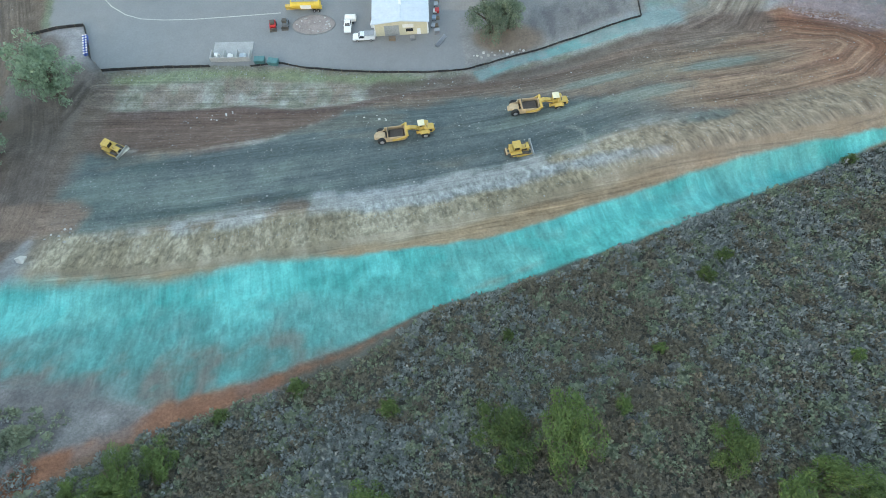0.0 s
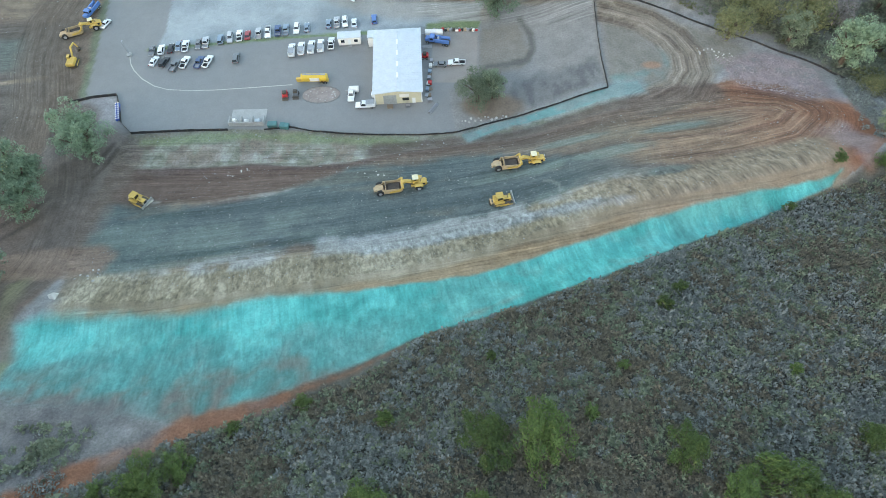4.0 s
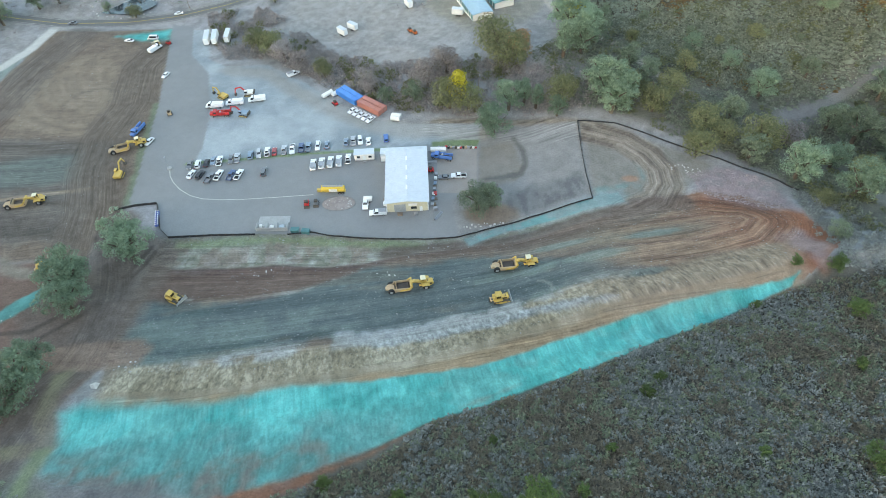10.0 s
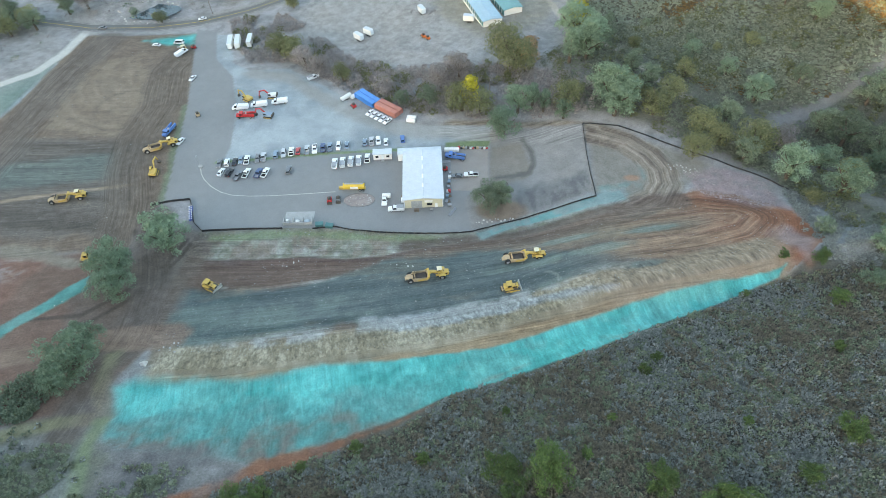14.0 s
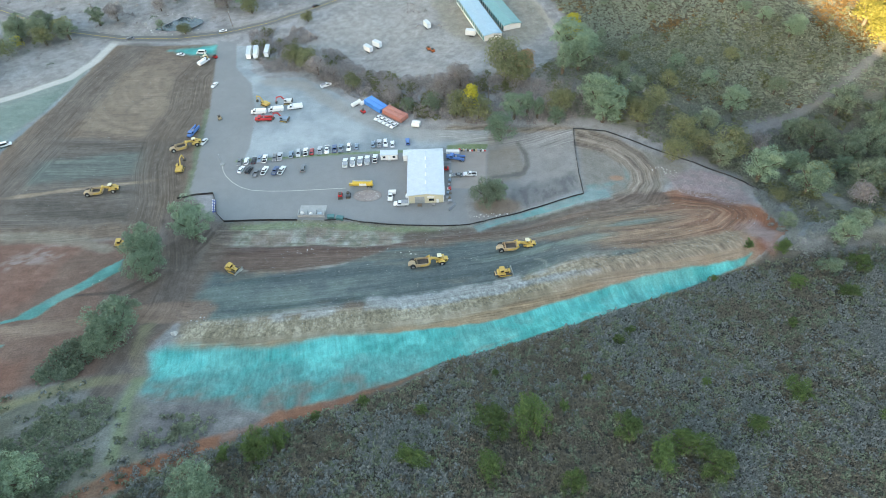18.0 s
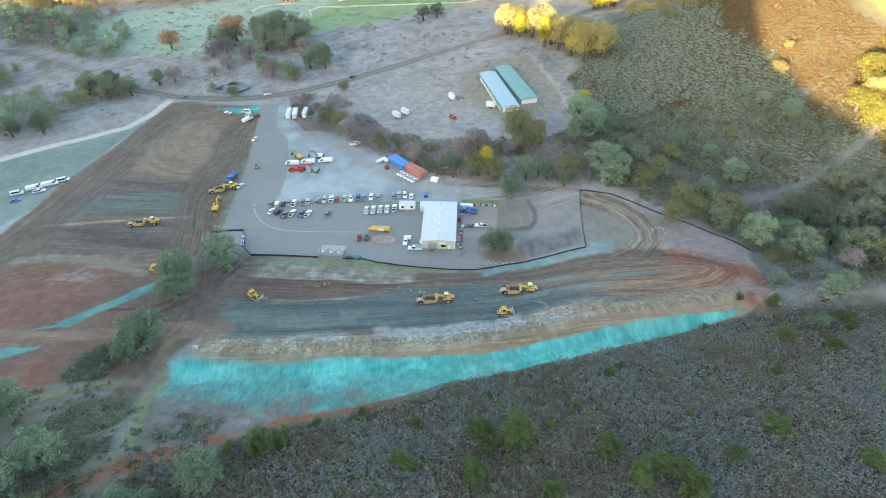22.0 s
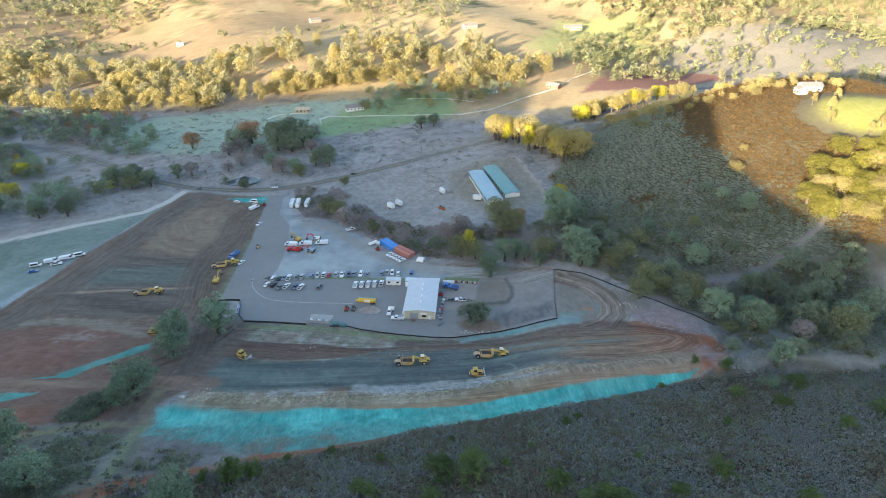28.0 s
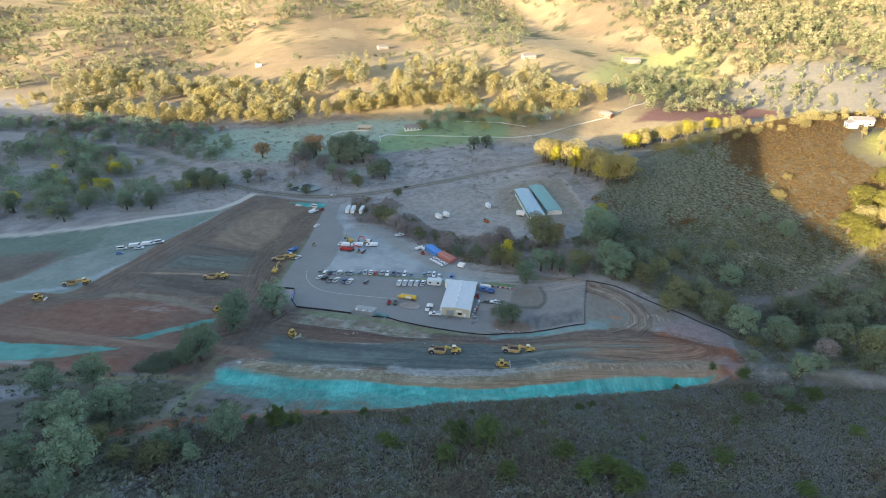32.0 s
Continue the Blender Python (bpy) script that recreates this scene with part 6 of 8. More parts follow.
# main workshop
hall = thing("workshop_building", -16.0, 112.8, 5.5, "large white metal workshop with a cream front", "building")
W, L, E, R = 7.2, 26.0, 4.8, 5.5
part("wall", box(-W, 0, -0.3, -W + 0.2, L, E), WHITE_METAL, hall)
part("wall", box(W - 0.2, 0, -0.3, W, L, E), WHITE_METAL, hall)
front = part("front_wall", prism([(-W + 0.2, -0.3), (W - 0.2, -0.3), (W - 0.2, E), (0, R), (-W + 0.2, E)], 0.0, 0.2), CREAM, hall, "cream painted front gable")
part("back_wall", prism([(-W + 0.2, -0.3), (W - 0.2, -0.3), (W - 0.2, E), (0, R), (-W + 0.2, E)], L - 0.2, L), WHITE_METAL, hall)
for sx in (-1, 1):
    side = part("roof_slope", prism([(0, R + 0.05), (sx * (W + 0.5), E - 0.05), (sx * (W + 0.5), E + 0.1), (0, R + 0.2)], -0.7, L + 0.3), ROOF_WHITE, hall)
    rib = bmesh.new()
    bar((0, 0, R + 0.21), (sx * (W + 0.5), 0, E + 0.11), 0.06, 0.05, rib)
    me = None
    for k in range(27):
        if me is None:
            first = part("roof_seam", rib, ROOF_WHITE, side)
            first.matrix_basis = pose(0, -0.5 + k, 0)
            me = first
        else:
            share("roof_seam", me, side, pose(0, -0.5 + k, 0))
part("ridge_cap", prism([(-0.4, R + 0.16), (0.4, R + 0.16), (0, R + 0.32)], -0.7, L + 0.3), ROOF_WHITE, hall)
for k in range(4):
    part("skylight", box(-0.3, 5.0 + 5 * k, R + 0.2, 0.3, 7.2 + 5 * k, R + 0.42, 0.05), STUCCO, hall, "pale translucent skylight")
part("roller_door", box(-4.6, -0.12, 0, -0.6, 0.0, 3.6, 0.03), material("grey_roller_door", (0.30, 0.32, 0.33), 0.5, grain=3), front, "grey half-raised roller door")
part("door", box(4.2, -0.1, 0, 5.2, 0.0, 2.1, 0.02), WHITE_METAL, front)
part("window", box(1.2, -0.08, 1.2, 3.2, 0.0, 2.3, 0.02), GLASS, front, "dark glass window")
part("sign_board", box(0.4, -0.1, 2.7, 3.4, 0.0, 3.8, 0.02), STUCCO, front, "plain white sign board")
part("downpipe", tube((-W - 0.1, 0.1, 0), (-W - 0.1, 0.1, E), 0.06), WHITE_METAL, hall)
part("downpipe", tube((W + 0.1, 0.1, 0), (W + 0.1, 0.1, E), 0.06), WHITE_METAL, hall)
lean = part("lean_to_roof", prism([(L + 0.3, 3.6), (L + 4.6, 3.0), (L + 4.6, 3.12), (L + 0.3, 3.72)], -W - 2.8, W + 0.5, "x"), material("translucent_roof_sheets", (0.52, 0.55, 0.57), 0.4, grain=1, amount=0.15), hall, "grey corrugated lean-to roof")
for k in range(19):
    part("sheet_seam", bar((-W - 2.6 + k * 0.95, L + 0.3, 3.74), (-W - 2.6 + k * 0.95, L + 4.6, 3.14), 0.12, 0.04), ROOF_WHITE, lean)
for k in range(5):
    part("post", box(-W - 2.6 + k * 4.3, L + 4.3, 0, -W - 2.45 + k * 4.3, L + 4.45, 3.0), WOOD, hall)
part("office_wall", box(-W - 2.7, L + 0.4, 0, -W - 0.1, L + 4.2, 2.9), WHITE_METAL, hall)
part("window", box(-W - 2.74, L + 1.2, 1.0, -W - 2.68, L + 2.6, 2.0), GLASS, hall, "dark glass window")


def portable_office(x, y, turn, w=7.5, d=3.2, h=2.7):
    o = thing("portable_office", x, y, turn, "white portable office trailer with dark windows", "office trailer")
    shell = part("shell", box(-w / 2, -d / 2, 0.5, w / 2, d / 2, 0.5 + h, 0.05), STUCCO, o)
    part("roof", box(-w / 2 - 0.15, -d / 2 - 0.15, 0.5 + h, w / 2 + 0.15, d / 2 + 0.15, 0.62 + h, 0.03), ROOF_WHITE, o)
    part("skirt", box(-w / 2 + 0.1, -d / 2 + 0.1, 0, w / 2 - 0.1, d / 2 - 0.1, 0.5), STEEL, o)
    for k in (-1, 1):
        win = part("window", box(k * 2.2 - 0.6, -d / 2 - 0.05, 1.5, k * 2.2 + 0.6, -d / 2, 2.5, 0.02), GLASS, shell, "dark glass window")
        part("sill", box(k * 2.2 - 0.7, -d / 2 - 0.09, 1.42, k * 2.2 + 0.7, -d / 2, 1.5), ROOF_WHITE, win)
    part("door", box(-0.45, -d / 2 - 0.05, 0.55, 0.45, -d / 2, 2.6, 0.02), WHITE_METAL, shell)
    part("step", box(-0.6, -d / 2 - 0.9, 0, 0.6, -d / 2 - 0.05, 0.45), STEEL, o)
    return o


portable_office(-35.0, 140.6, 6)


def container(x, y, turn, paint, label, length=12.2, name="shipping_container"):
    c = thing(name, x, y, turn, label, "container")
    w, h = 2.44, 2.7
    body = part("body", box(-length / 2, -w / 2 + 0.06, 0.12, length / 2, w / 2 - 0.06, h - 0.04), paint, c)
    rib = None
    for k in range(int(length / 0.55)):
        x0 = -length / 2 + 0.35 + k * 0.55
        for sy in (-1, 1):
            if rib is None:
                rib = part("corrugation", box(-0.12, -0.06, 0.2, 0.12, 0.06, h - 0.15), paint, body)
                rib.matrix_basis = pose(x0, sy * (w / 2 - 0.05), 0)
            else:
                share("corrugation", rib, body, pose(x0, sy * (w / 2 - 0.05), 0))
    for k in range(int(length / 1.1)):
        part("roof_rib", box(-length / 2 + 0.6 + k * 1.1, -w / 2 + 0.15, h - 0.04, -length / 2 + 1.0 + k * 1.1, w / 2 - 0.15, h + 0.0), paint, body)
    for sx in (-1, 1):
        for sy in (-1, 1):
            part("corner_post", box(sx * length / 2 - 0.09, sy * w / 2 - 0.09, 0, sx * length / 2 + 0.09, sy * w / 2 + 0.09, h, 0.02), paint, c)
    for sy in (-1, 1):
        d = part("door", box(length / 2 + 0.0, min(0.03 * sy, sy * (w / 2 - 0.12)), 0.15, length / 2 + 0.06, max(0.03 * sy, sy * (w / 2 - 0.12)), h - 0.12, 0.01), paint, c)
        part("lock_bar", tube((length / 2 + 0.1, sy * 0.35, 0.2), (length / 2 + 0.1, sy * 0.35, h - 0.2), 0.025), STEEL, d)
    return c


container(-48.0, 180.0, -41, BLUE_STEEL, "bright blue shipping container beside the gravel yard")
container(-46.3, 181.9, -41, BLUE_STEEL, "second blue shipping container close behind the first")
container(-35.6, 173.3, -36, RUST_STEEL, "second orange-red shipping container close behind the first")
container(-37.2, 171.2, -36, RUST_STEEL, "faded orange-red shipping container beside the gravel yard")


def trailer_box(x, y, turn, label, length=9.5, paint=None):
    t = thing("box_trailer", x, y, turn, label, "trailer")
    part("box", box(-1.25, -length / 2, 1.0, 1.25, length / 2, 3.8, 0.06), paint or STUCCO, t)
    part("roof", box(-1.2, -length / 2 + 0.1, 3.8, 1.2, length / 2 - 0.1, 3.87), ROOF_WHITE, t)
    part("chassis", box(-0.5, -length / 2 + 0.3, 0.7, 0.5, length / 2 - 0.3, 1.0), STEEL, t)
    for sx in (-1, 1):
        for dy in (0, 1.3):
            part("wheel", tube((sx * 1.2, -length / 2 + 1.5 + dy, 0.5), (sx * 0.85, -length / 2 + 1.5 + dy, 0.5), 0.5, sides=12), BLACK, t)
        part("landing_leg", box(sx * 0.7 - 0.08, length / 2 - 2.2, 0, sx * 0.7 + 0.08, length / 2 - 2.0, 1.0), STEEL, t)
    part("rear_door", box(-1.1, -length / 2 - 0.05, 1.1, 1.1, -length / 2, 3.7), WHITE_METAL, t)
    return t


for x, y in ((-128.6, 234.0), (-124.8, 234.6)):
    trailer_box(x, y, 12, "white box trailer parked at the yard's end")
trailer_box(-118.6, 236.0, 8, "grey weathered box trailer parked at the yard's end", 9.0, material("weathered_grey_box", (0.36, 0.34, 0.31), 0.8, grain=3, amount=0.2))


def storage_row(x, y, turn, n, roof, label):
    o = thing("storage_building", x, y, turn, label, "storage building", "self-storage rows")
    length, w, h = n * 3.3, 10.0, 3.0
    part("wall", box(-w / 2, 0, -1.5, w / 2, length, h), STUCCO, o)
    for sx in (-1, 1):
        slope = part("roof_slope", prism([(0, h + 0.75), (sx * (w / 2 + 0.5), h - 0.05), (sx * (w / 2 + 0.5), h + 0.08), (0, h + 0.9)], -0.4, length + 0.4), roof, o, "blue-green metal roof")
        seam = None
        for k in range(n * 2):
            if seam is None:
                seam = part("roof_seam", bar((0, 0, h + 0.92), (sx * (w / 2 + 0.5), 0, h + 0.1), 0.07, 0.06), roof, slope)
                seam.matrix_basis = pose(0, k * 1.65, 0)
            else:
                share("roof_seam", seam, slope, pose(0, k * 1.65, 0))
        door = None
        for k in range(n):
            m = pose(sx * (w / 2 + 0.03), 1.65 + k * 3.3, 0)
            if door is None:
                door = part("roller_door", box(-0.05, -1.2, 0, 0.05, 1.2, 2.3, 0.01), TEAL_DOOR, o, "teal roller door")
                door.matrix_basis = m
            else:
                tagged(share("roller_door", door, o, m), "teal roller door")
            part("door_jamb", box(sx * (w / 2 + 0.06) - 0.05, k * 3.3 - 0.15, 0, sx * (w / 2 + 0.06) + 0.05, k * 3.3 + 0.15, 2.6), STUCCO, o)
    return o


storage_row(9.5, 240.5, 21.0, 15, TEAL_ROOF, "long white storage building with a blue roof")
storage_row(20.2, 252.5, 22.6, 15, material("green_metal_roof", (0.12, 0.27, 0.27), 0.4, grain=1.2, amount=0.12), "long white storage building with a green roof")

# stone-filled island, bin bay, barrels, painted line
island = thing("planter_island", -41.0, 116.0, 4, "kerbed island of stones in the asphalt", "island")
bm = bmesh.new()
for k in range(36):
    a, b = k * math.tau / 36, (k + 1) * math.tau / 36
    bar((6 * math.cos(a), 3.6 * math.sin(a), 0.08), (6 * math.cos(b), 3.6 * math.sin(b), 0.08), 0.22, 0.2, bm)
part("kerb", bm, material("dirty_kerb", (0.19, 0.185, 0.175), 0.9, grain=4, amount=0.3), island)
bm = bmesh.new()
rim = [bm.verts.new((5.95 * math.cos(k * math.tau / 36), 3.55 * math.sin(k * math.tau / 36), 0.06)) for k in range(36)]
crest = [bm.verts.new((3.2 * math.cos(k * math.tau / 36), 1.8 * math.sin(k * math.tau / 36), 0.3 + random.uniform(-0.1, 0.12))) for k in range(36)]
for k in range(36):
    bm.faces.new((rim[k], rim[(k + 1) % 36], crest[(k + 1) % 36], crest[k]))
bm.faces.new(crest)
part("soil", bm, material("stony_pinkish_soil", (0.27, 0.225, 0.205), 0.95, grain=5, amount=0.35, bump=0.5), island)


def stone_mesh(r):
    bm = bmesh.new()
    bmesh.ops.create_icosphere(bm, subdivisions=1, radius=r)
    for v in bm.verts:
        v.co *= random.uniform(0.7, 1.15)
        v.co.z *= 0.7
    me = bpy.data.meshes.new("stone")
    bm.to_mesh(me)
    bm.free()
    me.materials.append(STONE)
    return me


STONES = [stone_mesh(0.3) for k in range(5)]
for k in range(90):
    a, r = random.uniform(0, math.tau), math.sqrt(random.uniform(0, 0.9))
    o = new("stone", STONES[k % 5])
    o.parent = island
    s = random.uniform(0.5, 1.6)
    o.matrix_basis = pose(5.3 * r * math.cos(a), 3.0 * r * math.sin(a), 0.14, 0, 0, random.uniform(0, 360)) @ Matrix.Scale(s * 0.75, 4)
boulder = thing("boulder_row", 10.5, 107.0, 10, "row of pale boulders below the dark oak", "rocks")
for k in range(15):
    o = new("stone", STONES[k % 5])
    o.parent = boulder
    o.matrix_basis = pose(-7 + k + random.uniform(-0.4, 0.4), random.uniform(-0.8, 0.8), 0.0, 0, 0, random.uniform(0, 360)) @ Matrix.Scale(random.uniform(0.9, 1.8), 4)

bay = thing("storage_bay", -61.8, 102.8, 3, "concrete bin bay with piles of white bags", "storage bay")
part("slab", box(-5.4, -0.4, -0.1, 5.4, 6.4, 0.12, 0.03), CONCRETE, bay)
part("back_wall", box(-5.4, -0.4, 0.12, 5.4, -0.1, 1.5, 0.03), CONCRETE, bay)
for k in range(4):
    part("divider", box(-5.4 + k * 3.5, -0.1, 0.12, -5.1 + k * 3.5, 2.6, 1.5, 0.03), CONCRETE, bay)
for k in range(3):
    for j in range(5):
        bag = part("white_bag", box(-4.7 + k * 3.5 + random.uniform(0, 1.3), 0.1 + random.uniform(0, 1.4), 0.12, -3.8 + k * 3.5 + random.uniform(0, 1.2), 1.2 + random.uniform(0, 0.9), random.uniform(0.5, 1.1), 0.12), STUCCO if k < 2 else material("grey_bag", (0.42, 0.47, 0.5), 0.8), bay)
skip = thing("waste_bin", -53.6, 102.4, 4, "blue-green waste bin beside the bin bay", "bin")
part("body", box(-1.3, -0.8, 0.15, 1.3, 0.8, 1.4, 0.04, taper=(-0.12, -0.1)), TEAL_DOOR, skip)
for k in (-1, 1):
    part("lid", box(min(0.03 * k, 1.35 * k), -0.85, 1.4, max(0.03 * k, 1.35 * k), 0.85, 1.48, 0.02), TEAL_DOOR, skip)
part("skid", box(-1.2, -0.7, 0, 1.2, 0.7, 0.15), STEEL, skip)
second = copy_thing(skip, pose(-49.8, 101.9, top_z(-49.8, 101.9), 0, 0, -8))

rack = thing("barrel_stack", -104.2, 107.0, 20, "two rows of blue barrels by the black fence", "barrels")
drum = None
for j in range(8):
    for i in range(2):
        m = pose(i * 0.75, -3.6 + j * 0.95, 0)
        if drum is None:
            drum = part("barrel", tube((0, 0, 0), (0, 0, 0.95), 0.32, sides=12), BLUE_PLASTIC, rack)
            drum.matrix_basis = m
            cap = part("lid", tube((0, 0, 0.95), (0, 0, 1.0), 0.27, sides=12), STUCCO, drum)
        else:
            d = share("barrel", drum, rack, m)
            share("lid", cap, d, Matrix())


def ribbon(name, pts, width, lift, mat, label, category="road marking"):
    """A thin painted strip that follows the ground."""
    path = [Vector((*p, 0)) for p in pts]
    fine = []
    for a, b in zip(path, path[1:]):
        n = max(1, int((b - a).length / 1.0))
        fine += [a.lerp(b, k / n) for k in range(n)]
    fine.append(path[-1])
    vs, fs = [], []
    for k, p in enumerate(fine):
        d = (fine[min(k + 1, len(fine) - 1)] - fine[max(k - 1, 0)]).normalized()
        side = Vector((-d.y, d.x, 0)) * width / 2
        for q in (p + side, p - side):
            vs.append((q.x, q.y, top_z(q.x, q.y) + lift))
        if k:
            fs.append((2 * k - 2, 2 * k - 1, 2 * k + 1, 2 * k))
    ob = new(name, mesh_of(name, vs, fs, mat))
    return tagged(ob, label, category, kind="structure")


CURVE = [(-109, 133), (-107.4, 129), (-105, 125.6), (-101, 121.8), (-96, 118.7), (-91, 117.2), (-84, 116.9), (-76, 117.3), (-65, 118.5), (-51, 120.2)]
ribbon("painted_line", CURVE, 0.32, 0.04, LINE_PAINT, "worn cream painted line curving over the asphalt")
lamp_post = thing("light_pole", -109, 133, 0, "steel light pole on a round concrete base", "pole")
part("base", tube((0, 0, 0), (0, 0, 0.5), 0.9, sides=16), CONCRETE, lamp_post)
part("mast", tube((0, 0, 0.5), (0, 0, 5.5), 0.08, 0.06), STEEL, lamp_post)
part("lamp_head", box(-0.2, 0, 5.45, 0.2, 0.7, 5.6, 0.03), STEEL, lamp_post)


def offset_path(pts, d):
    out = []
    for k, p in enumerate(pts):
        a, b = Vector(pts[max(0, k - 1)]), Vector(pts[min(len(pts) - 1, k + 1)])
        w = (b - a).normalized()
        out.append((p[0] - w.y * d, p[1] + w.x * d))
    return out


YELLOW_LINE = material("yellow_road_paint", (0.50, 0.36, 0.06), 0.7, grain=3, amount=0.2)
for d in (-0.16, 0.16):
    ribbon("centre_line", offset_path(ROAD[1:15], d), 0.14, 0.05, YELLOW_LINE, "double yellow centre line of the road")
for d in (-3.3, 3.3):
    ribbon("edge_line", offset_path(ROAD[1:15], d), 0.16, 0.05, LINE_PAINT, "white edge line of the road")


def silt_fence(pts, label, height=1.0):
    o = thing("silt_fence", pts[0][0], pts[0][1], 0, label, "fence", z=0)
    o.matrix_world = Matrix()
    stake = None
    run = 0.0
    for (ax, ay), (bx, by) in zip(pts, pts[1:]):
        length = math.hypot(bx - ax, by - ay)
        n = max(1, round(length / 2.6))
        for k in range(n):
            p = (ax + (bx - ax) * k / n, ay + (by - ay) * k / n)
            q = (ax + (bx - ax) * (k + 1) / n, ay + (by - ay) * (k + 1) / n)
            zp, zq = top_z(*p), top_z(*q)
            sag = random.uniform(-0.12, 0.05)
            bm = bmesh.new()
            w = Vector((q[1] - p[1], p[0] - q[0], 0)).normalized() * 0.02
            cols = []
            for u in (0, 0.5, 1):
                c = Vector((p[0] + (q[0] - p[0]) * u, p[1] + (q[1] - p[1]) * u, 0))
                z0 = zp + (zq - zp) * u
                dz = sag if u == 0.5 else 0
                bulge = w * (random.uniform(-6, 6) if u == 0.5 else 0)
                cols.append([bm.verts.new((c + s * w + bulge * f) + Vector((0, 0, z0 + h))) for s, h, f in ((1, -0.1, 0), (1, height + dz, 1), (-1, height + dz, 1), (-1, -0.1, 0))])
            for a, b in zip(cols, cols[1:]):
                for i, j in ((0, 1), (1, 2), (2, 3)):
                    bm.faces.new((a[i], b[i], b[j], a[j]))
            part("cloth", bm, BLACK_CLOTH, o)
            if stake is None:
                stake = part("stake", box(-0.04, -0.04, -0.3, 0.04, 0.04, height + 0.15), WOOD, o)
                stake.matrix_basis = pose(p[0], p[1], zp)
            else:
                share("stake", stake, o, pose(p[0], p[1], zp))
    return o


silt_fence([(-121, 110.5), (-114, 113), (-106.6, 114.2), (-103.5, 108), (-101.2, 102.5), (-96.6, 98.2), (-82, 99.6), (-67, 100.4)], "black silt fence along the asphalt's edge")
silt_fence([(-56, 100.8), (-48, 102), (-41, 100.6), (-31, 99.8), (-21, 99.6), (-8, 99.9), (2, 101), (14, 105.6), (26, 110), (37, 112.6), (47, 115)], "black silt fence along the asphalt's edge", 0.7)
silt_fence([(47, 115), (46.2, 128), (46, 139), (46, 156)], "black silt fence round the east lot", 0.7)
silt_fence([(46, 156), (60, 154.5), (70, 149.5), (78, 144.5), (86, 140), (94, 136), (103, 130), (111, 124), (115.5, 118)], "black silt fence along the ravine", 0.65)


def power_pole(x, y, turn, h=10.5):
    p = thing("power_pole", x, y, turn, "wooden power pole with a short crossarm", "pole", "power poles")
    part("mast", tube((0, 0, -0.5), (0, 0, h), 0.16, 0.11), WOOD, p)
    arm = part("crossarm", box(-1.2, -0.07, h - 0.8, 1.2, 0.07, h - 0.65), WOOD, p)
    for k in (-1.0, -0.4, 0.4, 1.0):
        part("insulator", tube((k, 0, h - 0.65), (k, 0, h - 0.45), 0.05, 0.03), STONE, arm)
    part("transformer", tube((0.35, 0, h - 2.0), (0.35, 0, h - 1.1), 0.25, sides=10), STEEL, p)
    return p


for x, y, a in ((8.0, 178.0, 8), (-150, 268, 30), (-235, 268, 15), (-60, 345, 40)):
    power_pole(x, y, a)

# white tanks and covered boat beside the containers
tank = thing("water_tank", -25.6, 163.6, -8, "pair of white plastic tanks with a ladder frame", "tank")
for k in (0, 1.9):
    t = part("tank", tube((-1.9, k, 1.1), (1.9, k, 1.1), 1.0, sides=18), STUCCO, tank)
    part("lid", tube((0, k, 2.08), (0, k, 2.25), 0.3, sides=12), WHITE_METAL, t)
    for sx in (-1.2, 1.2):
        part("cradle", box(sx - 0.15, k - 0.8, 0, sx + 0.15, k + 0.8, 0.4), STEEL, tank)


# clutter round the workshop
def pallet(x, y, turn, stack, label):
    o = thing("pallet_stack", x, y, turn, label, "pallet", "clutter round the workshop")
    for k in range(stack):
        for dy in (-0.5, 0, 0.5):
            part("bearer", box(-0.6, dy - 0.05, k * 0.15, 0.6, dy + 0.05, k * 0.15 + 0.1), WOOD, o)
        for c in range(5):
            part("board", box(-0.6 + c * 0.25, -0.5, k * 0.15 + 0.1, -0.42 + c * 0.25, 0.55, k * 0.15 + 0.13), WOOD, o)


def crate(x, y, turn, w, d, h, mat, label):
    o = thing("crate", x, y, turn, label, "crate", "clutter round the workshop")
    part("body", box(-w / 2, -d / 2, 0.1, w / 2, d / 2, h, 0.03), mat, o)
    part("lid", box(-w / 2 - 0.03, -d / 2 - 0.03, h, w / 2 + 0.03, d / 2 + 0.03, h + 0.06, 0.02), mat, o)
    for sx in (-1, 1):
        part("skid", box(sx * w * 0.35 - 0.06, -d / 2, 0, sx * w * 0.35 + 0.06, d / 2, 0.1), WOOD, o)


def pipe_rack(x, y, turn, label):
    o = thing("pipe_stack", x, y, turn, label, "pipes", "clutter round the workshop")
    for r, n in ((0, 5), (1, 4), (2, 3)):
        for k in range(n):
            part("pipe", tube((-2.2, (k - n / 2) * 0.24, 0.13 + r * 0.2), (2.2, (k - n / 2) * 0.24, 0.13 + r * 0.2), 0.11), STEEL, o)


